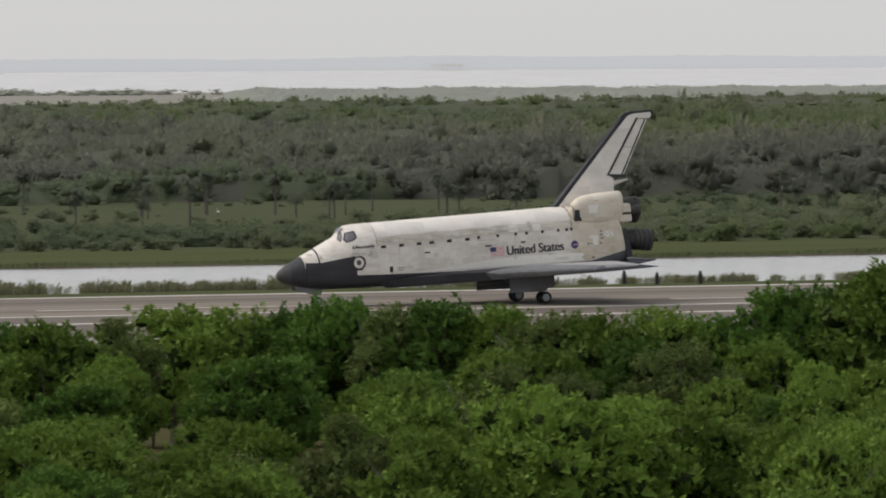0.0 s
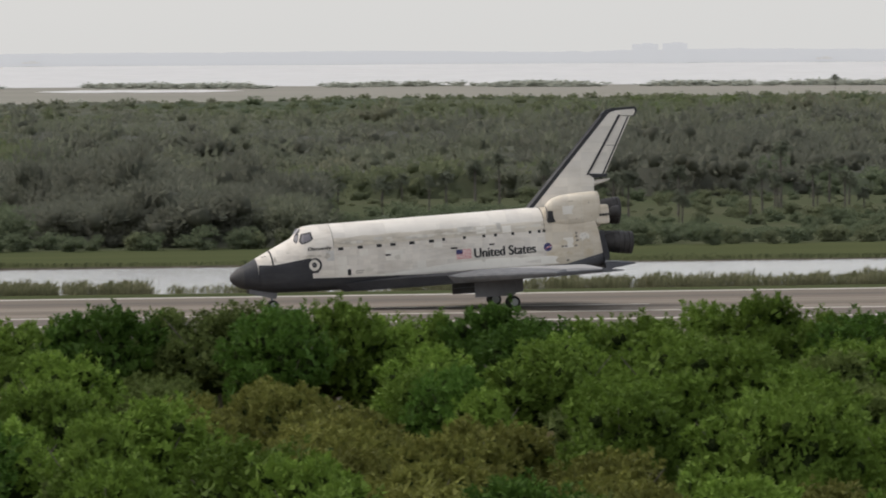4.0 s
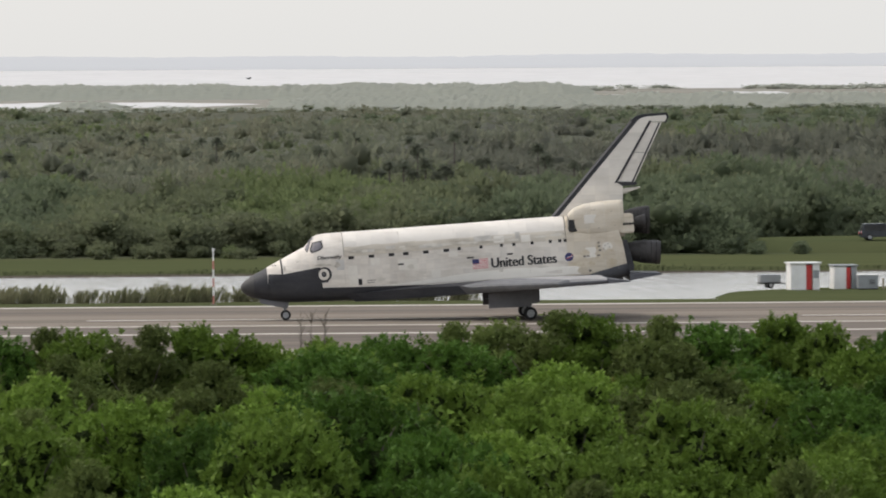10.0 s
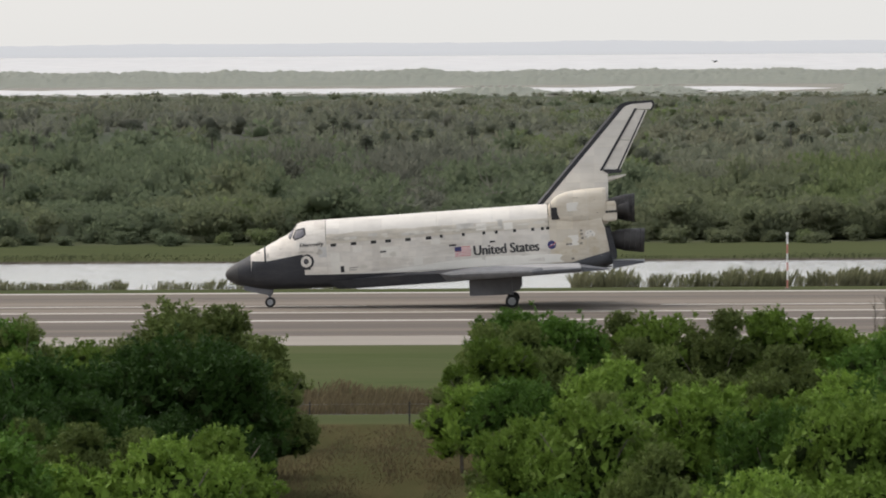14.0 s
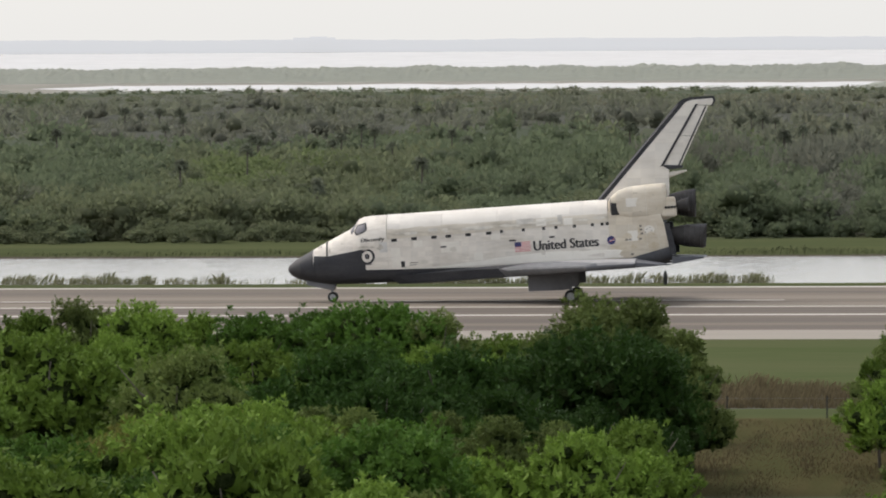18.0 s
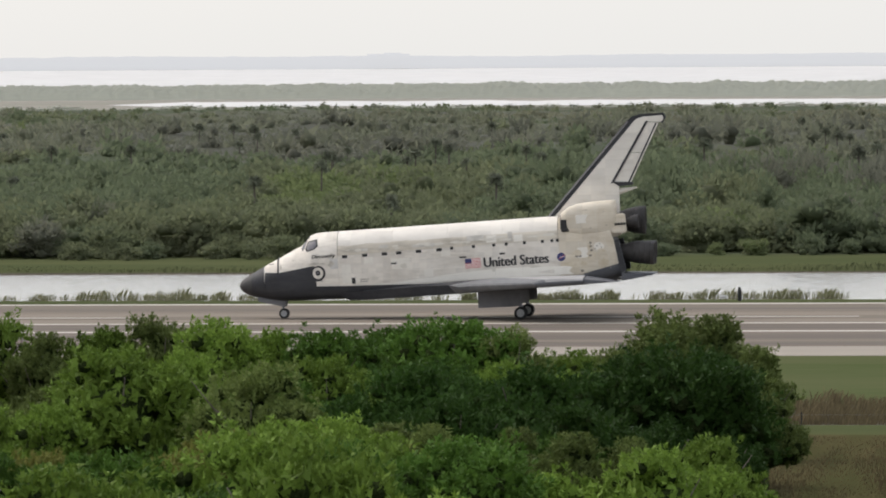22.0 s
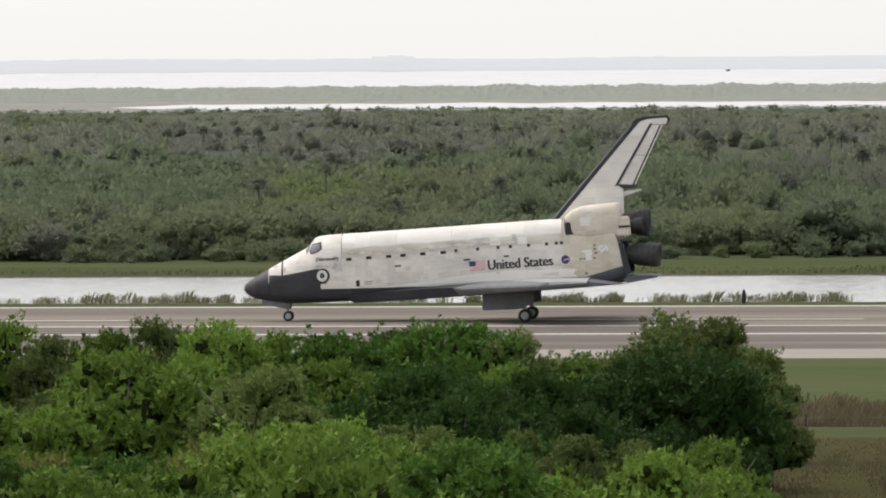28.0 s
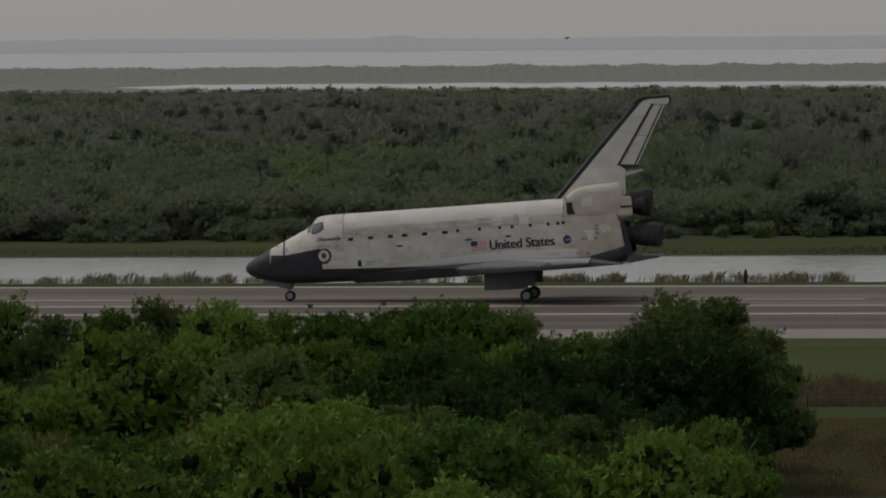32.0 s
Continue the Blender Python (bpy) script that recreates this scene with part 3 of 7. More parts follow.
def wing_profile(w, side):
    """One section of the wing: x of its edges, belly height, thickness."""
    xl = float(np.interp(w, (2.3, 2.7, 4.7, 12.1), (8.6, 9.6, 18.6, 26.6)))
    xh = float(np.interp(w, (2.3, 12.1), (30.6, 30.9)))
    zb = float(np.interp(w, (2.3, 4.0, 12.1), (-1.92, -1.92, -1.62)))
    th = float(np.interp(w, (2.3, 4.7, 7.0, 12.1), (1.0, 1.12, 1.08, 0.60)))
    nose = float(np.interp(w, (4.4, 5.4), (0.80, 0.52)))
    pts = []
    for t in (0.0, 0.015, 0.05, 0.12, 0.25, 0.5, 0.75, 1.0):
        up = th * (0.62 + 0.38 * min(1, (t / 0.25)) ** 0.6) * (1 - 0.42 * max(0, t - 0.35))
        pts.append((xl + (xh - xl) * t, zb + (up if t else nose * th)))
    low = [(xl + (xh - xl) * t, zb + ((nose - 0.22) * th if t < 0.02 else 0.06 * th if t < 0.06 else 0)) for t in (1.0, 0.75, 0.5, 0.25, 0.12, 0.05, 0.015)]
    return [Vector((x, side * w, z)) for x, z in pts + low], len(pts)


def wing(side, parent):
    ws = (2.3, 2.7, 3.4, 4.2, 4.7, 5.6, 7.0, 8.6, 10.2, 11.4, 12.0, 12.15)
    verts, faces, idx = [], [], []
    for i, w in enumerate(ws):
        ring, nu = wing_profile(w, side)
        if i == len(ws) - 1:
            mid = sum((p.z for p in ring)) / len(ring)
            ring = [Vector((p.x, p.y, mid + (p.z - mid) * 0.3)) for p in ring]
        verts += [PITCH @ p for p in ring]
    m = len(ring)
    for i in range(len(ws) - 1):
        for j in range(m):
            k = (j + 1) % m
            f = (i * m + j, i * m + k, (i + 1) * m + k, (i + 1) * m + j)
            faces.append(f if side > 0 else f[::-1])
            edge = j < 4 or j >= m - 2
            idx.append(2 if edge and ws[i] > 4.5 else 3 if ws[i] < 4.5 and (edge or j < 5) else 1 if edge or j >= nu - 1 else 0)
    faces.append([(len(ws) - 1) * m + j for j in range(m)])
    idx.append(1)
    ob = new("wing", mesh_of("wing", verts, faces, [WING_TOP, UNDER, RCC, BLACK], idx))
    ob.parent = parent
    tagged(ob, "delta wing, white above and dark tiled below")
    for w0, w1 in ((3.1, 7.3), (7.4, 12.0)):
        bm = bmesh.new()
        rows = []
        for w in (w0, w1):
            xh = float(np.interp(w, (2.3, 12.1), (30.65, 30.95)))
            te = float(np.interp(w, (2.3, 12.1), (33.6, 32.9)))
            zb = float(np.interp(w, (2.3, 4.0, 12.1), (-1.92, -1.92, -1.62)))
            th = float(np.interp(w, (2.3, 7, 12.1), (0.72, 0.70, 0.40)))
            rows.append([bm.verts.new((xh, side * w, zb)), bm.verts.new((te, side * w, zb + 0.02)), bm.verts.new((te, side * w, zb + 0.09)),
                         bm.verts.new((xh, side * w, zb + th))])
        for k in range(4):
            bm.faces.new((rows[0][k], rows[0][(k + 1) % 4], rows[1][(k + 1) % 4], rows[1][k]))
        bm.faces.new(rows[0])
        bm.faces.new(rows[1][::-1])
        bmesh.ops.recalc_face_normals(bm, faces=bm.faces[:])
        part("elevon", placed(bm), UNDER, ob, "dark tiled elevon")
    return ob


def fin_slab(name, outline, t0, t1, mat, parent, label=""):
    """An upright panel of the tail: outline in x and z; its half thickness falls from t0 at the root to t1 at the tip."""
    bm = bmesh.new()
    rows = []
    for s in (-1, 1):
        row = []
        for x, z in outline:
            k = min(1, max(0, (z - 4.0) / 8.4))
            row.append(bm.verts.new((x, s * (t0 + (t1 - t0) * k), z)))
        rows.append(row)
    bm.faces.new(rows[0])
    bm.faces.new(rows[1][::-1])
    n = len(outline)
    for i in range(n):
        bm.faces.new((rows[0][i], rows[1][i], rows[1][(i + 1) % n], rows[0][(i + 1) % n]))
    bmesh.ops.recalc_face_normals(bm, faces=bm.faces[:])
    return part(name, placed(bm), mat, parent, label)


def tail(parent):
    fin = fin_slab("vertical_stabilizer", [(27.85, 4.15), (35.35, 11.95), (36.0, 12.24), (38.0, 12.26), (38.12, 12.02), (37.85, 11.66), (36.60, 11.75),
                                           (33.12, 6.75), (33.75, 6.35), (33.6, 4.0)], 0.42, 0.17, DOOR_WHITE, parent, "tall swept white tail fin")
    bm = bmesh.new()
    a, b = (27.30, 4.15), (34.85, 11.98)
    rows = []
    for (x, z), t in ((a, 0.42), (b, 0.18)):
        rows.append([bm.verts.new((x, 0, z)), bm.verts.new((x + 0.20, -t, z - 0.03)), bm.verts.new((x + 0.60, -t - 0.012, z - 0.10)),
                     bm.verts.new((x + 0.60, t + 0.012, z - 0.10)), bm.verts.new((x + 0.20, t, z - 0.03))])
    for k in range(5):
        bm.faces.new((rows[0][k], rows[0][(k + 1) % 5], rows[1][(k + 1) % 5], rows[1][k]))
    bm.faces.new(rows[0])
    bm.faces.new(rows[1][::-1])
    bmesh.ops.recalc_face_normals(bm, faces=bm.faces[:])
    part("leading_edge", placed(bm), BLACK, fin, "black tiled leading edge")
    fin_slab("tip_edge", [(34.85, 11.98), (35.35, 12.32), (35.95, 12.46), (38.1, 12.44), (38.27, 12.05), (37.95, 11.55), (37.78, 11.58), (38.05, 12.0), (37.97, 12.24),
                          (36.3, 12.22), (35.75, 12.10), (35.40, 11.86)], 0.20, 0.185, BLACK, fin, "black tiled edge")
    for lo, hi in ((0.0, 0.49), (0.50, 1.0)):
        def at(k, w):
            h0, h1, e0, e1 = (33.28, 6.70), (36.62, 11.70), (34.82, 6.62), (37.58, 11.60)
            p, q = (h0[0] + (h1[0] - h0[0]) * k, h0[1] + (h1[1] - h0[1]) * k), (e0[0] + (e1[0] - e0[0]) * k, e0[1] + (e1[1] - e0[1]) * k)
            return (p[0] + (q[0] - p[0]) * w, p[1] + (q[1] - p[1]) * w)
        fin_slab("rudder", [at(lo, 0), at(hi, 0), at(hi, 1), at(lo, 1)], 0.30, 0.14, DOOR_WHITE, fin, "white split rudder panel")
    fin_slab("hinge_gap", [(33.04, 6.62), (36.48, 11.84), (36.70, 11.80), (33.30, 6.66)], 0.44, 0.19, BLACK, fin, "black hinge line")
    fin_slab("rudder_foot", [(33.25, 6.70), (33.75, 6.32), (34.95, 6.36), (35.02, 6.60), (33.45, 6.74)], 0.40, 0.36, BLACK, fin, "black tiled lower edge")
    fin_slab("trailing_edge", [(34.56, 6.62), (37.30, 11.60), (37.44, 11.58), (34.72, 6.6)], 0.312, 0.152, BLACK, fin, "black tiled edge")
    part("chute_housing", placed(tube([(33.0, 0, 5.72), (34.2, 0, 5.95), (35.3, 0, 6.12)], [0.34, 0.22, 0.06], 10)), WHITE, fin, "pointed white fairing")
    return fin


def pod(side, parent):
    """A manoeuvring engine pod on the shoulder of the tail."""
    secs = [(28.35, 2.15, 3.35, 0.30, 0.45), (28.7, 2.05, 3.5, 0.62, 0.90), (29.3, 1.95, 3.58, 0.92, 1.26), (30.2, 1.90, 3.6, 1.10, 1.50),
            (31.7, 1.90, 3.6, 1.20, 1.60), (33.0, 1.90, 3.6, 1.22, 1.62), (33.45, 1.90, 3.6, 1.19, 1.60)]
    bm = bmesh.new()
    rings = []
    for x, yc, zc, ry, rz in secs:
        ring = []
        for k in range(28):
            c, s = math.cos(6.28319 * k / 28), math.sin(6.28319 * k / 28)
            ring.append(bm.verts.new((x, side * (yc + ry * math.copysign(abs(c) ** 0.6, c)), zc + rz * math.copysign(abs(s) ** 0.7, s))))
        rings.append(ring)
    for a, b in zip(rings, rings[1:]):
        for k in range(28):
            bm.faces.new((a[k], a[(k + 1) % 28], b[(k + 1) % 28], b[k]))
    bm.faces.new(rings[0])
    bm.faces.new(rings[-1])
    bmesh.ops.recalc_face_normals(bm, faces=bm.faces[:])
    ob = part("engine_pod", placed(bm), POD_WHITE, parent, "stained off-white engine pod", True)
    thr = part("thruster_block", placed(box((1.3, 1.0, 1.75), (33.64, side * 2.62, 3.12), 0.24, taper=(0.94, 0.85))), POD_WHITE, ob, "white thruster housing")
    for i in range(4):
        part("thruster_port", placed(lathe([(-0.03, 0.11), (0.03, 0.12)], 12, "Y", (33.42 + 0.25 * i, side * 3.13, 3.10))), DARK, thr)
    part("nozzle", placed(lathe([(0, 0.30), (0.25, 0.26), (0.6, 0.42), (1.1, 0.55), (1.45, 0.60), (1.45, 0.54), (1.0, 0.45), (0.5, 0.2)], 24, "X",
                                (33.9, side * 2.05, 3.2))), BELL, ob, "dark engine nozzle", True)
    for i in (3, 4):
        x, yc, zc, ry, rz = secs[i]
        pts = [(x, side * (yc + (ry + 0.004) * math.copysign(abs(math.cos(a)) ** 0.6, math.cos(a))), zc + (rz + 0.004) * math.copysign(abs(math.sin(a)) ** 0.7, math.sin(a)))
               for a in [-1.3 + 2.9 * k / 24 for k in range(25)]]
        part("panel_line", placed(tube(pts, [0.012] * 25, 4)), FINE_SEAM, ob)
    for dx, dz in ((0.9, 1.25), (1.1, 1.25), (2.1, 1.05), (2.6, 0.9), (2.4, 1.15), (1.4, -0.9), (2.8, -0.7)):
        part("fastener", placed(box((0.09, 0.05, 0.06), (29.8 + dx, side * (3.09 if abs(dz) < 1 else 2.98), 3.6 + dz * 0.75))), SEAM, ob)
    part("front_gap", placed(lathe([(28.55, 0.72), (28.63, 0.76)], 20, "X", (0, side * 2.1, 3.5))), SEAM, ob)
    part("scoop", placed(box((0.75, 0.3, 1.05), (28.98, side * 2.66, 3.28), 0.06)), DARK, ob, "dark scorched patch")
    part("renewed_panel", placed(box((1.1, 0.04, 0.75), (30.5, side * 3.02, 3.75), 0.015)), PATCH, ob)
    return ob


def engine(y, z, x0, x1, r, parent, droop=4):
    prof = [(x0, 0.60 * r), (x0 + 0.4, 0.64 * r), (x0 + 0.9, 0.78 * r), (x0 + 1.6, 0.91 * r), (x1, r), (x1, r - 0.06), (x0 + 1.6, 0.80 * r), (x0 + 0.9, 0.5 * r),
            (x0 + 0.55, 0.2)]
    bm = lathe([(a - x0, b) for a, b in prof], 32, "X")
    bmesh.ops.transform(bm, matrix=Matrix.Translation((x0, y, z)) @ Matrix.Rotation(radians(droop), 4, "Y"), verts=bm.verts)
    ob = part("main_engine", placed(bm), BELL, parent, "scorched black engine bell", True)
    for k in range(4):
        f = 0.25 + 0.2 * k
        rr = float(np.interp(0.9 + f * (x1 - x0 - 0.9), [a - x0 for a, _ in prof[:5]], [b for _, b in prof[:5]]))
        band = lathe([(-0.035, rr + 0.01), (-0.02, rr + 0.05), (0.02, rr + 0.05), (0.035, rr + 0.01)], 32, "X", (0.9 + f * (x1 - x0 - 0.9), 0, 0))
        bmesh.ops.transform(band, matrix=Matrix.Translation((x0, y, z)) @ Matrix.Rotation(radians(droop), 4, "Y"), verts=band.verts)
        part("band", placed(band), BELL, ob)
    return ob


def text_mesh(body, height):
    cu = bpy.data.curves.new("lettering", "FONT")
    cu.body, cu.size, cu.extrude, cu.offset = body, height, 0.0, 0.0
    tmp = new("lettering_tmp", cu)
    me = bpy.data.meshes.new_from_object(tmp.evaluated_get(bpy.context.evaluated_depsgraph_get()))
    bpy.data.objects.remove(tmp)
    bpy.data.curves.remove(cu)
    bm = bmesh.new()
    bm.from_mesh(me)
    bpy.data.meshes.remove(me)
    return bm


def lettering(name, body, x0, x1, z0, z1, height, mat, parent, label, bold=0.0, shear=0.0):
    """Letters on the port side, fitted between x0 and x1 and between z0 and z1, on the skin."""
    strokes = []
    for k in (-1, 0, 1):
        bm = text_mesh(body, 1.0)
        xs, ys = [v.co.x for v in bm.verts], [v.co.y for v in bm.verts]
        lo, hi, top = min(xs), max(xs), max(ys)
        bmesh.ops.subdivide_edges(bm, edges=[e for e in bm.edges if e.calc_length() > 0.2], cuts=2)
        for v in bm.verts:
            kx, kz = (v.co.x - lo) / (hi - lo), v.co.y / top
            x = x0 + (x1 - x0) * kx + shear * kz + k * bold
            v.co = PITCH @ side_point(x, z0 + (z1 - z0) * kz, 0.034 + 0.003 * k)
        strokes.append(bm)
    return part(name, join(*strokes), mat, parent, label)


def wheel(name, r, width, at, parent):
    """A wheel on its own axle: tyre, and the rim as its sub-part. It turns round its own middle."""
    prof = [(-width / 2, r * 0.62), (-width / 2, r * 0.86), (-width * 0.36, r * 0.97), (-width * 0.15, r), (width * 0.15, r), (width * 0.36, r * 0.97),
            (width / 2, r * 0.86), (width / 2, r * 0.62)]
    ob = part(name, lathe(prof, 36, "Y"), RUBBER, parent, "black tyre on a pale metal rim", False)
    ob.location = at
    rim = join(lathe([(-width / 2 - 0.012, r * 0.60), (-width / 2 + 0.03, r * 0.5), (-width / 2 + 0.03, r * 0.2), (-width / 2 - 0.03, r * 0.16),
                      (-width / 2 - 0.03, 0.02)], 30, "Y"),
               lathe([(width / 2 + 0.012, r * 0.60), (width / 2 - 0.03, r * 0.5), (width / 2 - 0.03, r * 0.2), (width / 2 + 0.03, r * 0.16),
                      (width / 2 + 0.03, 0.02)], 30, "Y"))
    part("rim", rim, RIM, ob, "pale metal rim")
    for k in range(6):
        part("hub_hole", lathe([(-width / 2 - 0.002, r * 0.075), (-width / 2 + 0.028, r * 0.07)], 8, "Y",
                               (r * 0.36 * math.cos(k * 1.0472), 0, r * 0.36 * math.sin(k * 1.0472))), DARK, ob)
    return ob


def level(p):
    return PITCH @ Vector(p)


def build_orbiter():
    ob = empty("space_orbiter", pose(ROLLOUT[0][1], STRIP_Y, 0), "white and black winged spaceplane rolling out on the runway", "spacecraft")
    skin("nose_cap", -0.16, 1.0, -90, 270, 0.07, 56, NOSE, ob, "dark grey carbon nose cap", NOSE)
    skin("forward_fuselage", 1.0, 8.9, -90, 270, 0.10, 120, WHITE, ob, "white cabin section with black tiled lower half")
    skin("mid_fuselage", 8.9, 28.3, -90, 2, 0.16, 60, WHITE, ob, "stained white side wall")
    skin("mid_fuselage", 8.9, 28.3, 178, 270, 0.16, 60, WHITE, ob, "white side wall")
    for th0, th1 in ((2, 89.7), (90.3, 178)):
        for k in range(4):
            skin("payload_bay_door", 8.95 + 4.83 * k, 8.95 + 4.83 * (k + 1) - 0.012, th0, th1, 0.12, 60, DOOR_WHITE, ob, "long white closed bay door panel", low=(DOOR_GRIMY, 24))
    aft = skin("aft_fuselage", 28.304, 33.5, -90, 270, 0.10, 130, POD_WHITE, ob, "heat-stained off-white tail section", UNDER)
    # the cap of the tail section, behind the engines
    bm = bmesh.new()
    bm.faces.new([bm.verts.new(PITCH @ body_point(33.45, -90 + 360 * k / 60)) for k in range(60)])
    part("heat_shield", bm, DARK, ob, "black base heat shield")
    # the dark sloping rim that closes the tail section round the engines
    wide = abs(body_point(33.2, 0).y) + 0.03
    for side in (-1, 1):
        bm = bmesh.new()
        outer, inner = ([bm.verts.new((x, side * w, z)) for x, z in ((33.14, 1.72), (33.56, 1.72), (34.02, -0.55), (33.98, -1.0), (33.52, -1.05))] for w in (wide, wide - 0.3))
        for k in range(5):
            bm.faces.new((outer[k], outer[(k + 1) % 5], inner[(k + 1) % 5], inner[k]))
        bm.faces.new(outer)
        bm.faces.new(inner[::-1])
        bmesh.ops.recalc_face_normals(bm, faces=bm.faces)
        part("heat_shield_rim", placed(bm), BLACK, ob, "dark scorched tile rim")
    # seams of the cabin and of the bay
    for x, th0, th1 in ((8.9, -20, 200), (28.32, 30, 150)):
        pts = [PITCH @ body_point(x, th0 + (th1 - th0) * k / 40, 0.0) for k in range(41)]
        part("seam", tube(pts, [0.014 if x < 20 else 0.028] * 41, 5), FINE_SEAM if x < 20 else SEAM, ob)
    part("seam", tube([PITCH @ body_point(x, 2, 0.0) for x in np.linspace(8.95, 28.3, 30)], [0.016] * 30, 5), FINE_SEAM, ob)
    pts = [PITCH @ body_point(3.46 - 0.1 * (k / 24 - 0.5), 18 + 144 * k / 24, 0.012) for k in range(25)]
    part("thruster_bay_seam", tube(pts, [0.075] * 25, 6), DARK, ob, "dark gap behind the nose thrusters")
    for x, z in ((2.75, 0.62), (2.95, 0.72), (3.2, 0.60), (2.8, 0.35), (3.1, 0.38)):
        decal("thruster_port", ring_outline(x, z, 0.10, 0.10, 10), DARK, ob, cells=2)
    for x, th in ((2.75, 68), (3.0, 62), (3.0, 112), (2.75, 112)):
        part("thruster_port", lathe([(-0.02, 0.10), (0.02, 0.11)], 10, "Z", PITCH @ body_point(x, th, 0.0)), DARK, ob)
    # cabin windows
    for side in (-1, 1):
        for outline in ([(6.28, 2.72), (6.14, 2.92), (6.36, 3.42), (7.00, 3.52), (7.07, 3.06), (6.80, 2.86)],
                        [(5.68, 3.00), (5.92, 3.40), (6.10, 3.46), (5.96, 3.02), (5.80, 2.78)]):
            n = len(outline)
            outline = [(outline[i][0] + (outline[(i + 1) % n][0] - outline[i][0]) * k / 5, outline[i][1] + (outline[(i + 1) % n][1] - outline[i][1]) * k / 5)
                       for i in range(n) for k in range(5)]
            cx, cz = sum(p[0] for p in outline) / len(outline), sum(p[1] for p in outline) / len(outline)
            w = decal("cabin_window", outline, GLASS, ob, "dark glass cabin window", 0.035, side, 12)
            decal("frame", [(cx + (x - cx) * 1.3, cz + (z - cz) * 1.3) for x, z in outline], DARK, w, "dark window frame", 0.018, side, 12)
    for y in (-0.42, 0.42):
        bm = plate([PITCH @ Vector(p) for p in ((5.98, y - 0.34, 3.54), (5.98, y + 0.34, 3.54), (6.36, y + 0.30, 3.97), (6.36, y - 0.30, 3.97))], 0.02)
        part("cabin_window", bm, GLASS, ob, "dark glass windshield")
    # crew hatch
    hatch = decal("crew_hatch", ring_outline(7.14, 0.72, 0.62, 0.64, 28), BLACK, ob, "round side hatch with black surround", 0.018, -1, 6)
    decal("hatch_door", ring_outline(7.08, 0.72, 0.47, 0.50, 24), WHITE, hatch, "white hatch door", 0.026, -1, 4)
    decal("hatch_window", ring_outline(7.08, 0.74, 0.22, 0.24, 14), DARK, hatch, "dark porthole", 0.034, -1, 3)
    decal("hatch_glass", ring_outline(7.07, 0.76, 0.10, 0.11, 10), GLASS, hatch, "small round pane", 0.04, -1, 2)
    decal("hatch_step", rect(6.72, 7.42, 0.02, 0.16, 3), BLACK, hatch, "", 0.03)
    # vents and small doors along the side
    for i, x in enumerate((9.54, 11.30, 13.04, 14.30, 16.04, 17.83)):
        decal("vent_door", rect(x - 0.24, x + 0.24, 1.86, 2.12, 2), DARK, ob, "dark open vent", 0.02)
    for x in (18.95, 20.86, 22.65, 23.73, 25.32, 26.90, 27.74, 28.2):
        decal("vent_door", rect(x - 0.13, x + 0.13, 1.93, 2.19, 2), DARK, ob, "small dark vent", 0.02)
    for x, z, w in ((13.80, 1.1, 0.26), (19.86, 1.20, 0.30), (23.32, 1.26, 0.24)):
        decal("access_slot", rect(x - w, x + w, z - 0.07, z + 0.07, 2), DARK, ob, "", 0.02)
    decal("umbilical_door", rect(10.02, 10.34, -0.42, 0.12, 2), DARK, ob, "small dark service door", 0.02)
    decal("caution_label", rect(10.75, 11.55, -0.12, -0.05, 2), SEAM, ob, "", 0.02)
    decal("caution_label", rect(10.75, 11.4, -0.30, -0.24, 2), SEAM, ob, "", 0.02)
    decal("side_panel", rect(8.2, 8.9, 1.0, 1.9, 2), surface("grey_blanket", (0.62, 0.6, 0.57), (0.5, 0.48, 0.46), 1, 0.8), ob, "", 0.008)
    for x0, x1, z0, z1 in ((9.2, 10.0, -0.4, 1.3), (13.6, 15.2, 0.6, 1.5), (16.4, 17.2, -0.3, 0.4), (22.0, 22.9, 2.3, 2.9), (18.0, 18.8, 1.4, 1.9),
                           (11.2, 12.0, 1.2, 1.8), (24.4, 25.2, 2.2, 2.8), (29.9, 30.8, 0.4, 1.3)):
        decal("renewed_blanket", rect(x0, x1, z0, z1, 2), PATCH, ob, "", 0.006)
    grimy = surface("grimy_blanket", (0.42, 0.39, 0.35), (0.58, 0.55, 0.5), 1.6, 0.85)
    for x0, x1, z0, z1 in ((12.6, 13.4, 2.5, 2.75), (15.5, 17.6, 2.35, 2.6), (20.3, 21.8, 2.55, 3.0), (23.9, 24.3, 2.3, 3.1), (10.5, 11.6, 2.35, 2.6)):
        decal("grimy_blanket", rect(x0, x1, z0, z1, 3), grimy, ob, "", 0.007)
    # the newer white insulation that runs up over the wing's root
    decal("lower_blanket", [(x, -0.62 - 0.018 * (x - 11)) for x in np.linspace(11, 29.4, 24)] + [(x, float(np.interp(x, (14, 19, 23, 29.4), (-0.56, -0.16, 0.02, -0.25)))) for x in np.linspace(29.4, 14, 20)],
          surface("lower_white_blanket", (0.80, 0.76, 0.69), (0.75, 0.71, 0.64), 1.2, 0.75), ob, "clean white strip above the wing", 0.005, -1, 5)
    # soot, scuffs and water marks
    rng = random.Random(91)
    soot = surface("soot_mark", (0.40, 0.365, 0.315), (0.55, 0.51, 0.45), 3.0, 0.9)
    scuff = surface("warm_scorch", (0.52, 0.44, 0.325), (0.60, 0.53, 0.42), 2.0, 0.9)
    faint = surface("faint_scuff", (0.58, 0.54, 0.475), (0.66, 0.62, 0.55), 2.0, 0.9)

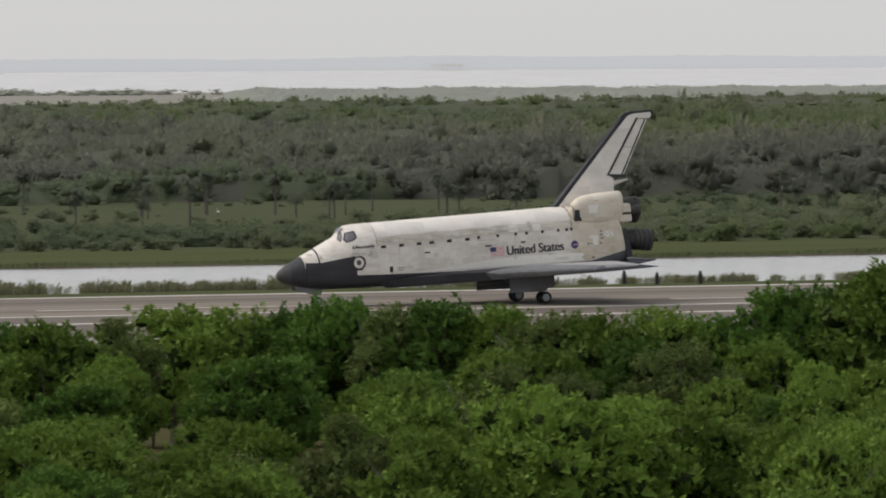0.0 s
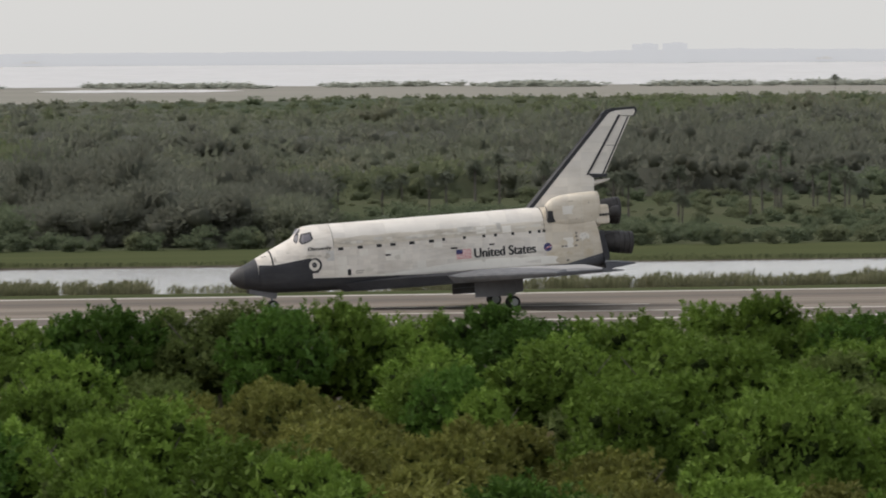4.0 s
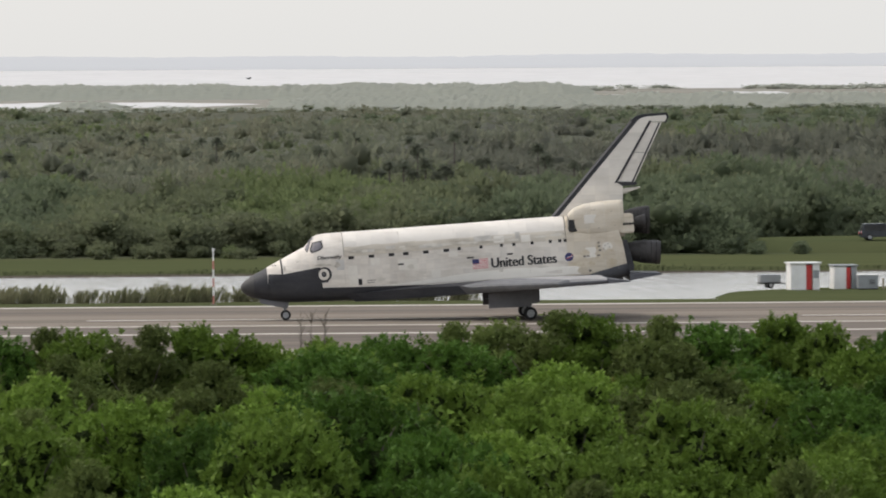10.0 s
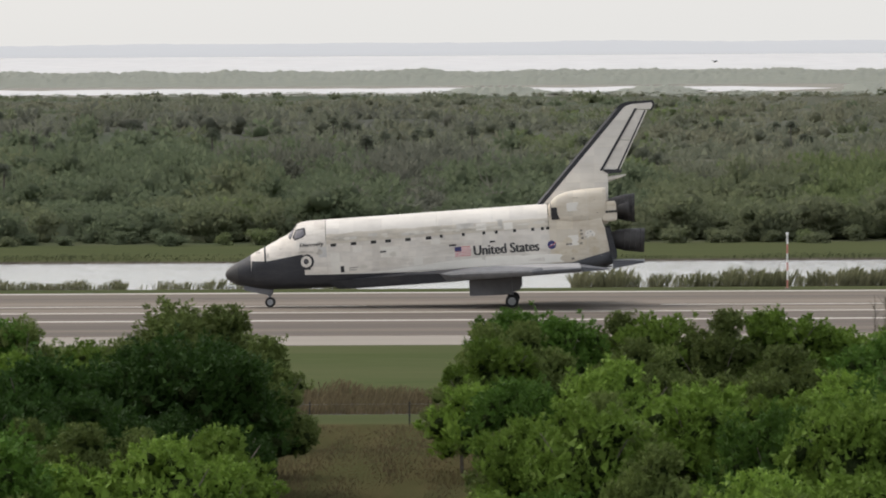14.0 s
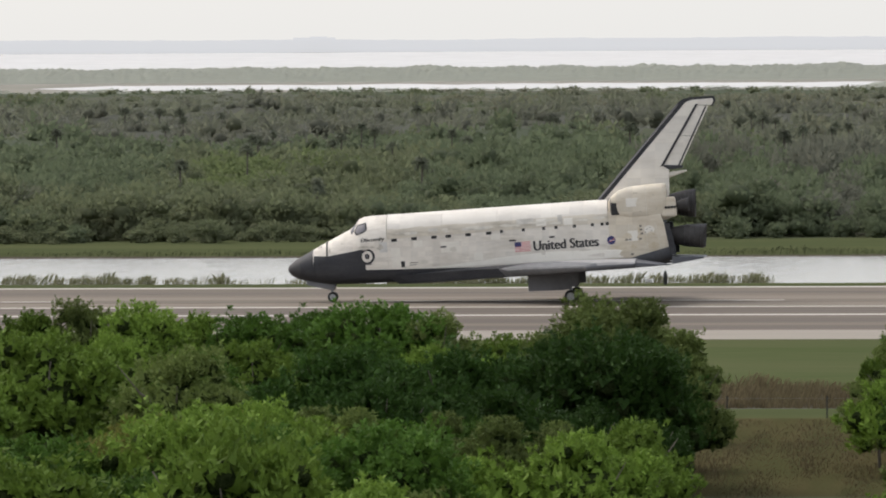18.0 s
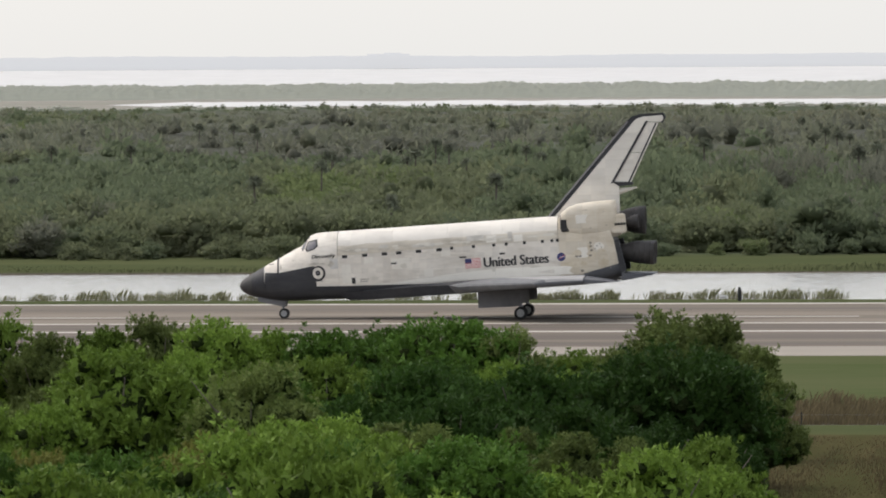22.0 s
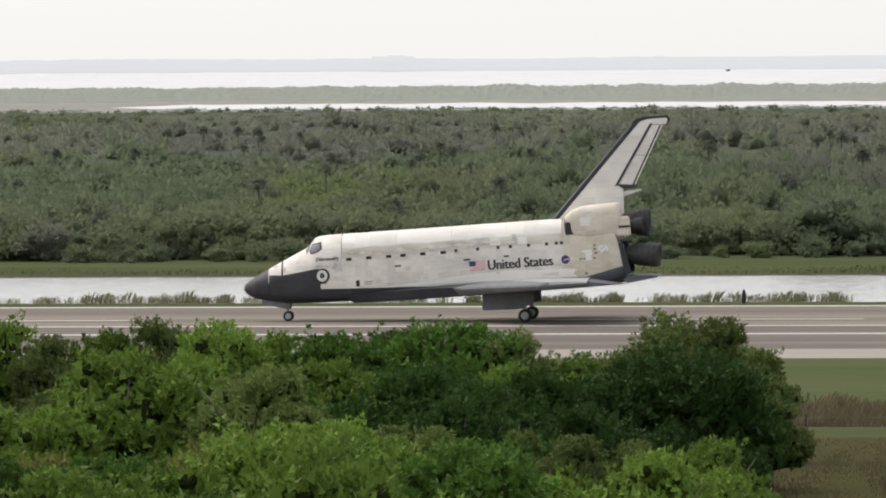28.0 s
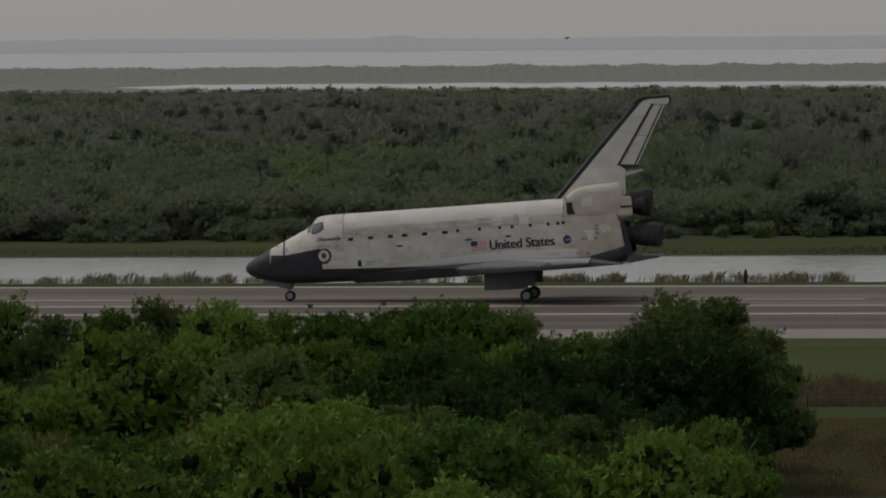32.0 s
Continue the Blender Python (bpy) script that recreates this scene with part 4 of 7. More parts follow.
    def mark(x, z, rx, rz, mat):
        k = rng.uniform(0, 90)
        decal("stain", [(x + rx * math.cos(a) * (1 + 0.7 * noise.noise(Vector((math.cos(a) * 1.6 + k, math.sin(a) * 1.6, 2)))),
                         z + rz * math.sin(a) * (1 + 0.7 * noise.noise(Vector((math.cos(a) * 1.6 + k, math.sin(a) * 1.6, 8))))) for a in [6.28319 * i / 16 for i in range(16)]],
              mat, ob, "", 0.010 + rng.uniform(0, 0.003), -1, 3)
    for _ in range(18):
        mark(rng.uniform(9.2, 28.0), 2.36 + abs(rng.gauss(0, 0.16)), rng.uniform(0.2, 0.8), rng.uniform(0.05, 0.12), rng.choice((soot, faint, faint)))
    for _ in range(11):
        mark(rng.uniform(9.4, 28.0), rng.uniform(-0.5, 1.7), rng.uniform(0.1, 0.5), rng.uniform(0.05, 0.22), faint)
    for _ in range(12):
        mark(rng.uniform(29.0, 32.3), rng.uniform(-0.4, 1.7), rng.uniform(0.12, 0.5), rng.uniform(0.08, 0.35), scuff)
    for x, z, rx, rz in ((6.85, 1.55, 0.5, 0.10), (7.5, 1.5, 0.3, 0.09), (8.3, 1.45, 0.25, 0.2), (8.35, 2.2, 0.18, 0.15), (4.9, 1.95, 0.14, 0.06), (3.75, 1.45, 0.10, 0.2)):
        mark(x, z, rx, rz, soot)
    for x in (30.05, 31.55, 32.6):
        part("panel_line", tube([PITCH @ side_point(x, z, 0.004) for z in np.linspace(-0.7, 1.9, 12)], [0.012] * 12, 4), FINE_SEAM, ob)
    for z in (-0.35, 0.5, 1.25):
        part("panel_line", tube([PITCH @ side_point(x, z, 0.004) for x in np.linspace(9.0, 20.0, 24)], [0.008] * 24, 4), FINE_SEAM, ob)
    for x in (11.0, 13.4, 15.6, 18.2, 20.4, 22.6, 25.0):
        part("panel_line", tube([PITCH @ side_point(x, z, 0.004) for z in np.linspace(-0.6, 1.95, 12)], [0.008] * 12, 4), FINE_SEAM, ob)
    for x, z in ((29.8, 0.55), (30.1, 0.55), (31.0, 0.55), (30.2, -0.72), (31.1, 1.35), (31.1, 1.65), (31.15, 1.0)):
        decal("service_port", rect(x - 0.12, x + 0.12, z - 0.08, z + 0.08, 2), SEAM, ob, "", 0.02)
    yaw_port = decal("service_panel", ring_outline(31.9, 1.3, 0.5, 0.36, 16), PATCH, ob, "", 0.012)
    for x, z in ((31.7, 1.35), (32.1, 1.2), (32.0, 1.5), (31.5, 1.1)):
        decal("bolt", ring_outline(x, z, 0.05, 0.05, 8), SEAM, yaw_port, "", 0.02, -1, 2)
    # markings
    lettering("lettering", "United States", 21.68, 27.32, 0.20, 1.04, 1.0, INK, ob, "black words United States", bold=0.044)
    lettering("lettering", "Discovery", 6.62, 8.66, 2.02, 2.32, 1.0, INK, ob, "small black ship's name Discovery", shear=0.06, bold=0.02)
    flag = decal("flag", rect(20.02, 21.40, 0.20, 1.03, 4), FLAG_WHITE, ob, "flag with red and white stripes and a blue field", 0.012)
    for k in range(7):
        z = 0.20 + k * 2 * 0.83 / 13
        decal("stripe", rect(20.02 if k < 4 else 20.62, 21.40, z, z + 0.83 / 13, 3), RED, flag, "", 0.018)
    decal("field", rect(20.02, 20.60, 0.58, 1.03, 3), BLUE, flag, "", 0.018)
    emblem = decal("emblem", ring_outline(28.44, 0.60, 0.37, 0.38, 24), BLUE, ob, "round blue emblem", 0.02)
    decal("emblem_bar", rect(28.32, 28.72, 0.58, 0.635, 3), FLAG_WHITE, emblem, "", 0.028)
    decal("emblem_bar", [(28.20, 0.46), (28.45, 0.52), (28.84, 0.78), (28.80, 0.80), (28.42, 0.56), (28.20, 0.49)], RED, emblem, "", 0.034)
    # wings, tail, pods, engines, flap
    for side in (-1, 1):
        wing(side, ob)
        pod(side, ob)
    tail(ob)
    engine(0.0, 3.40, 33.3, 35.85, 1.24, ob)
    for y in (-1.45, 1.45):
        engine(y, 0.66, 33.3, 36.5, 1.02, ob, 6)
    bm = bmesh.new()
    prof = [(33.6, -1.85), (36.35, -1.52), (36.35, -1.42), (33.6, -1.20)]
    rows = [[bm.verts.new((x, y, z)) for x, z in prof] for y in (-3.1, 3.1)]
    for k in range(4):
        bm.faces.new((rows[0][k], rows[0][(k + 1) % 4], rows[1][(k + 1) % 4], rows[1][k]))
    bm.faces.new(rows[0])
    bm.faces.new(rows[1])
    bmesh.ops.recalc_face_normals(bm, faces=bm.faces[:])
    part("body_flap", placed(bm), UNDER, ob, "dark tiled body flap")
    # nose gear
    wheels = []
    ng = level((3.55, 0, -1.2))
    nr = 0.43
    axle = Vector((ng.x + 0.12, 0, nr + 0.03))
    gear = part("nose_gear", tube([ng, (ng.x + 0.05, 0, 0.95), axle], [0.13, 0.12, 0.09], 10), GEAR, ob, "grey strut")
    part("drag_brace", tube([(ng.x - 1.1, 0, ng.z + 0.1), (ng.x + 0.04, 0, 1.0)], [0.06, 0.06], 8), GEAR, gear)
    part("axle", tube([(axle.x, -0.33, axle.z), (axle.x, 0.33, axle.z)], [0.06, 0.06], 8), GEAR, gear)
    for y in (-0.28, 0.28):
        wheels.append((wheel("nose_wheel", nr, 0.22, (axle.x, y, axle.z), ob), nr))
    for y in (-0.68, 0.68):
        s = 1 if y > 0 else -1
        bm = plate([level(p) for p in ((1.35, y * 0.8, -0.80), (1.45, y, -1.42), (3.75, y * 1.25, -2.05), (3.95, y * 1.2, -1.45), (3.95, y, -1.15))], 0.06 * s)
        part("gear_door", bm, GEAR_DOOR, ob, "dark open nose gear door")
    # main gear
    for side in (-1, 1):
        mr = 0.55
        top = level((24.4, side * 3.3, -1.7))
        axle = Vector((level((24.66, 0, -3.9)).x, side * 3.45, mr + 0.03))
        gear = part("main_gear", tube([top, (axle.x - 0.04, side * 3.45, 1.3), axle], [0.20, 0.17, 0.12], 12), GEAR, ob, "stout grey strut")
        part("drag_brace", tube([level((22.6, side * 3.3, -1.7)), (axle.x - 0.05, side * 3.45, 1.25)], [0.08, 0.08], 8), GEAR, gear)
        part("axle", tube([(axle.x, side * 3.45 - 0.5, axle.z), (axle.x, side * 3.45 + 0.5, axle.z)], [0.08, 0.08], 8), GEAR, gear)
        for dy in (-0.47, 0.47):
            wheels.append((wheel("main_wheel", mr, 0.38, (axle.x, side * 3.45 + dy, axle.z), ob), mr))
        y = side * 4.35
        bm = plate([level(p) for p in ((21.1, y, -1.80), (21.05, y * 1.02, -3.26), (24.0, y * 1.02, -3.36), (24.75, y * 1.02, -3.30), (24.78, y, -1.80))], 0.09 * side)
        door = part("gear_door", bm, GEAR_DOOR, ob, "large dark open main gear door")
        part("strut_fairing", plate([level(p) for p in ((24.80, y, -1.75), (24.78, y * 1.01, -3.15), (25.5, y * 1.01, -3.05), (25.55, y, -1.70))], 0.08 * side), GEAR_DOOR, ob, "dark fairing on the gear strut")
        for z in (-2.2, -2.75):
            part("rib", placed(box((3.6, 0.03, 0.07), (23.0, y - side * 0.03, z))), GEAR, door)
    return ob, wheels


ORBITER, WHEELS = build_orbiter()


# ---- plants ----


def unit(n, rng, low=-1.0):
    """Directions spread evenly over the sphere above the height low."""
    z = rng.uniform(low, 1, n)
    a = rng.uniform(0, 2 * math.pi, n)
    r = np.sqrt(np.maximum(0, 1 - z * z))
    return np.stack([r * np.cos(a), r * np.sin(a), z], 1)


def leaves(points, normals, size, rng, long=1.4, loose=0.5):
    """A pointed leaf spray (one triangle) at every point."""
    n = len(points)
    nn = normals + rng.normal(0, loose, (n, 3))
    nn /= np.linalg.norm(nn, axis=1)[:, None]
    t = np.cross(nn, rng.normal(0, 1, (n, 3)))
    t /= np.linalg.norm(t, axis=1)[:, None]
    b = np.cross(nn, t)
    s = (size * rng.uniform(0.6, 1.35, n))[:, None]
    v = np.stack([points - t * s * 0.5 * long, points + t * s * 0.3 * long - b * s * 0.5, points + t * s * 0.42 * long + b * s * 0.5], 1)
    return v.reshape(-1, 3), np.arange(n * 3).reshape(-1, 3)


def sprays(points, way, normals, size, rng, slim=0.6):
    """A slender pointed leaf spray (one triangle) at every point, growing along way and facing along normals."""
    n = len(points)
    d = way / np.linalg.norm(way, axis=1)[:, None]
    b = np.cross(normals + rng.normal(0, 0.25, (n, 3)), d)
    b /= np.linalg.norm(b, axis=1)[:, None] + 1e-6
    ln = (size * rng.uniform(0.7, 1.35, n))[:, None]
    wd = ln * slim * rng.uniform(0.7, 1.25, (n, 1))
    v = np.stack([points + d * ln * 0.6, points - d * ln * 0.4 - b * wd * 0.5, points - d * ln * 0.4 + b * wd * 0.5], 1)
    return v.reshape(-1, 3), np.arange(n * 3).reshape(-1, 3)


def tufts(base, axis, length, radius, count, size, rng):
    """Upright tufts of leaves: at every base a spindle of sprays round its axis."""
    m = len(base)
    axis = axis / np.linalg.norm(axis, axis=1)[:, None]
    e1 = np.cross(axis, rng.normal(0, 1, (m, 3)))
    e1 /= np.linalg.norm(e1, axis=1)[:, None]
    e2 = np.cross(axis, e1)
    k = np.repeat(np.arange(m), count)
    n = len(k)
    t, a = rng.uniform(0, 1, (n, 1)) ** 0.8, rng.uniform(0, 2 * math.pi, (n, 1))
    out = e1[k] * np.cos(a) + e2[k] * np.sin(a)
    p = base[k] + axis[k] * length[k][:, None] * (t - 0.25) + out * radius[k][:, None] * (1.05 - 0.75 * t)
    return sprays(p, axis[k] * 0.8 + out * 0.7 + rng.normal(0, 0.3, (n, 3)), out * 0.8 + axis[k] * 0.5 + [0, 0, 0.35], size, rng)


def blob(radius, rng, sub=0, rough=0.22):
    """An uneven ball of 20 faces, or of 80 where sub is 1."""
    g = (1 + 5 ** 0.5) / 2
    v = np.array([q for a in (-1, 1) for b in (-g, g) for q in ((0, a, b), (a, b, 0), (b, 0, a))], dtype=float)
    f = [t for t in itertools.combinations(range(12), 3) if all(np.linalg.norm(v[i] - v[j]) < 2.1 for i, j in itertools.combinations(t, 2))]
    f = [t if np.dot(np.cross(v[t[1]] - v[t[0]], v[t[2]] - v[t[0]]), v[t[0]]) > 0 else t[::-1] for t in f]
    v /= np.linalg.norm(v[0])
    if sub:
        vs, fs, mid = [tuple(q) for q in v], [], {}
        for t in f:
            m = []
            for i, j in ((0, 1), (1, 2), (2, 0)):
                key = tuple(sorted((t[i], t[j])))
                if key not in mid:
                    q = v[key[0]] + v[key[1]]
                    mid[key] = len(vs)
                    vs.append(tuple(q / np.linalg.norm(q)))
                m.append(mid[key])
            fs += [(t[0], m[0], m[2]), (t[1], m[1], m[0]), (t[2], m[2], m[1]), tuple(m)]
        v, f = np.array(vs), fs
    v = v * (1 + rng.uniform(-rough, rough, (len(v), 1)))
    return v * np.asarray(radius), np.array(f)


def stack(pieces):
    """Joins (verts, faces) pieces."""
    vs, fs, k = [], [], 0
    for v, f in pieces:
        vs.append(v)
        fs.append(f + k)
        k += len(v)
    return np.concatenate(vs), np.concatenate(fs)


def fast_mesh(name, verts, faces, mats, idx=None):
    me = bpy.data.meshes.new(name)
    me.vertices.add(len(verts))
    me.vertices.foreach_set("co", np.asarray(verts, dtype=np.float32).ravel())
    n = len(faces)
    me.loops.add(n * 3)
    me.loops.foreach_set("vertex_index", np.asarray(faces, dtype=np.int32).ravel())
    me.polygons.add(n)
    me.polygons.foreach_set("loop_start", np.arange(0, n * 3, 3, dtype=np.int32))
    me.polygons.foreach_set("loop_total", np.full(n, 3, dtype=np.int32))
    for m in (mats if isinstance(mats, (list, tuple)) else [mats]):
        me.materials.append(m)
    if idx is not None:
        me.polygons.foreach_set("material_index", np.asarray(idx, dtype=np.int32))
    me.update(calc_edges=True)
    return me


def crown_mesh(name, mat, seed, spread, base, top, lumps, n, leaf, ragged=0.1, sprigs=10):
    """A crown of uneven lumps covered in small upright tufts of leaves, some of which stand out of the outline."""
    rng = np.random.default_rng(seed)
    mid, half = (base + top) / 2, (top - base) / 2
    lumps = int(lumps * 2.4)
    d = unit(lumps, rng, -0.75)
    c = d * np.array([spread, spread, half]) * rng.uniform(0.55, 0.80, (lumps, 1)) + [0, 0, mid]
    r = rng.uniform(0.16, 0.29, lumps) * spread
    c[:, 2] = np.minimum(c[:, 2], top - r - 0.3)
    c[0], r[0] = (rng.uniform(-0.6, 0.6), rng.uniform(-0.6, 0.6), top - 0.30 * spread - 0.35), 0.30 * spread
    m = n // 20
    own = rng.choice(lumps, m, p=r ** 2 / (r ** 2).sum())
    u = unit(m, rng, -0.05)
    pos = c[own] + u * r[own][:, None] * rng.uniform(0.78, 1.06, (m, 1))
    hull = unit(m // 10, rng, -0.3)
    pos = np.concatenate([pos, hull * np.array([spread, spread, half * 1.1]) * 0.62 * rng.uniform(0.92, 1.12, (len(hull), 1)) + [0, 0, mid - 0.05 * half]])
    u = np.concatenate([u, hull])
    length = 0.155 * spread * rng.uniform(0.6, 1.3, len(pos))
    radius = length * rng.uniform(0.40, 0.62, len(pos))
    high = np.argsort(-pos[:, 2] - rng.uniform(0, 2.0, len(pos)))[:sprigs]
    length[high] *= 1.4
    radius[high] *= 0.85
    axis = u * 0.7 + [0, 0, 0.7] + rng.normal(0, 0.2 + ragged, (len(pos), 3))
    pieces = [tufts(pos, axis, length, radius, 17, leaf, rng)]
    # larger sprays deep between the tufts, which close the crown
    own = rng.choice(lumps, n // 7, p=r ** 2 / (r ** 2).sum())
    u = unit(len(own), rng, -0.5)
    deep = c[own] + u * r[own][:, None] * rng.uniform(0.45, 0.75, (len(own), 1))
    hull = unit(n // 14, rng, -0.4)
    deep = np.concatenate([deep, hull * np.array([spread, spread, half]) * rng.uniform(0.50, 0.64, (len(hull), 1)) + [0, 0, mid - 0.05 * half]])
    u = np.concatenate([u, hull])
    pieces.append(sprays(deep, u * 0.4 + [0, 0, 0.6] + rng.normal(0, 0.45, u.shape), u, leaf * 1.9, rng, 0.8))
    count = len(pieces[0][1]) + len(pieces[1][1])
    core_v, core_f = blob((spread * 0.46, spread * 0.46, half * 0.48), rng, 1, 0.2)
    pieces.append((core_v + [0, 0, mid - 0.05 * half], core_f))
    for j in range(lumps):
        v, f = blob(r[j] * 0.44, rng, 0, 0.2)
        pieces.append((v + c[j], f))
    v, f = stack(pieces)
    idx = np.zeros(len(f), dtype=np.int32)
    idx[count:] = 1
    return fast_mesh(name, v, f, mat, idx)


def trunk_bm(height, r, seed, limbs=4):
    rng = random.Random(seed)
    top = (rng.uniform(-0.4, 0.4), rng.uniform(-0.4, 0.4), height)
    mid = (top[0] * 0.6 + rng.uniform(-0.2, 0.2), top[1] * 0.6, height * 0.5)
    bms = [tube([(0, 0, -0.25), (0.03, 0, 0.3), mid, top], [r * 1.4, r, r * 0.75, r * 0.4], 7)]
    for k in range(limbs):
        a = k * 6.283 / limbs + rng.uniform(-0.5, 0.5)
        l = height * rng.uniform(0.35, 0.5)
        p = Vector(mid).lerp(Vector(top), rng.uniform(0, 0.7))
        q = p + Vector((math.cos(a) * l * 0.6, math.sin(a) * l * 0.6, l * 0.45))
        e = q + Vector((math.cos(a) * l * 0.4, math.sin(a) * l * 0.4, l * 0.5))
        bms.append(tube([p, q, e], [r * 0.5, r * 0.32, r * 0.12], 5))
    return join(*bms)


def plant_proto(name, label, category, group, mat, seed, spread, base, top, lumps, n, leaf, ragged=0.1, sprigs=10):
    ob = empty(name, pose(0, -400, -60), label, category, group)
    crown = new("crown", crown_mesh("crown", mat, seed, spread, base, top, lumps, n, leaf, ragged, sprigs))
    crown.parent = ob
    part("trunk", trunk_bm(top * 0.7, 0.045 * spread, seed), BARK, ob)
    return ob


TREES = [plant_proto(kind, "dense rounded broadleaf tree in %s leaf" % w, "tree", "trees of the near wood", m, 11 + i, s, 1.6, 8.0, 16, 5600, lf * 0.60, rg, sp // 2)
         for i, (kind, w, m, s, lf, rg, sp) in enumerate((
             ("broadleaf_tree", "mid green", LEAF_MID, 3.6, 0.44, 0.07, 14), ("broadleaf_tree", "mid green", LEAF_MID, 4.0, 0.44, 0.08, 18), ("evergreen_tree", "dark green", LEAF_DARK, 3.8, 0.44, 0.06, 8),
             ("evergreen_tree", "dark green", LEAF_DARK, 4.2, 0.44, 0.07, 12), ("young_tree", "fresh green", LEAF_FRESH, 3.4, 0.44, 0.07, 16), ("young_tree", "fresh green", LEAF_FRESH, 3.9, 0.44, 0.08, 18)))]
DEEP = [plant_proto("evergreen_tree", "dense rounded broadleaf tree in very dark green leaf", "tree", "trees of the near wood", LEAF_DEEP, 51 + i, s, 1.2, 8.0, 24, 9000, 0.25, 0.05, 6) for i, s in enumerate((3.9, 4.3))]
WILLOWS = [plant_proto("willow_tree", "loose grey-green willow with fine leaves", "tree", "willows of the near wood", LEAF_GREY, 31 + i, s, 1.2, 8.0, 15, 7800, 0.20, 0.16, 12)
           for i, s in enumerate((3.0, 3.6))]
BUSHES = [plant_proto("shrub", "spreading shrub with %s leaves" % w, "bush", "shrubs of the near wood", m, 41 + i, s, 0.4, 5.0, 14, 4600, 0.25, 0.08, 6)
          for i, (w, m, s) in enumerate((("olive brown", LEAF_BROWN, 3.0), ("olive brown", LEAF_BROWN, 3.6), ("mid green", LEAF_MID, 3.2), ("grey-green", LEAF_GREY, 3.4)))]

GREAT = plant_proto("great_tree", "great dark green rounded tree beside the mown ride", "tree", "", LEAF_DEEP, 57, 4.4, 1.0, 8.0, 40, 15000, 0.25, 0.05, 6)
# how far below the horizon the wood's top edge lies (thousandths), against the bearing (thousandths of a radian)
EDGE_WEST = ((-210, 37.5), (-157, 36.4), (-152, 39.6), (-148, 38.1), (-141, 38.5), (-134, 36.4), (-128, 37.4), (-120, 38.8), (-113, 38.8), (-108, 39.4),
        (-102, 38.5), (-96, 36.9), (-89, 38.3), (-82, 39.7), (-77, 42.0), (-23, 38.9), (-18, 38.0), (-12, 39.1), (-5, 39.1), (1, 38.8), (8, 38.7),
        (16, 38.6), (22, 38.4), (30, 40.2), (35, 40.3), (41, 40.5), (48, 40.0), (53, 37.1), (61, 38.8), (67, 36.4), (75, 36.3), (81, 37.2),
        (87, 36.9), (93, 38.1), (100, 36.7), (105, 37.7))
EDGE_EAST = ((105, 37.7), (112, 39.3), (119, 38.9), (127, 37.1), (133, 38.4), (139, 39.5), (145, 39.4), (154, 38.8), (158, 36.7), (165, 37.6),
        (171, 38.1), (177, 38.0), (184, 36.3), (191, 35.5), (198, 36.6), (204, 35.8), (212, 36.9), (217, 35.4), (224, 37.4), (229, 38.2),
        (236, 35.3), (242, 37.1), (248, 38.0), (256, 37.9), (264, 36.8), (270, 36.5), (275, 35.4), (280, 35.0), (287, 36.7), (295, 38.2),
        (301, 38.0), (309, 36.5), (313, 36.5), (321, 35.1), (327, 36.0), (333, 36.2), (340, 34.6), (347, 34.1), (354, 36.1), (359, 33.9),
        (366, 35.0), (374, 37.5), (380, 36.7), (386, 36.3), (392, 37.2), (399, 37.6), (406, 32.9), (412, 33.1), (419, 29.4), (440, 31.5))
EDGE = EDGE_WEST + EDGE_EAST
EYE_Z = EYE[2]


def edge_drop(az):
    return float(np.interp(az * 1000, [a for a, _ in EDGE], [b for _, b in EDGE])) / 1000


def in_clearing(x, y, r):
    """The mown ride through the wood, and the field in front of the strip."""
    az, d = math.atan2(x, y), math.hypot(x, y)
    half = 0.0078 + 0.000030 * (d - 340)
    return abs(az + 0.0377) * d < max(0.004, half) * d + r * 0.9


def plant(proto, x, y, h, rng, z=0.0):
    s = h / (5.0 if proto in BUSHES else 8.0)
    w = s * rng.uniform(0.85, 1.15)
    copy_thing(proto, Matrix.Translation((x, y, z)) @ Matrix.Rotation(rng.uniform(0, 6.28), 4, "Z") @ Matrix.Diagonal((w, w, s, 1)))


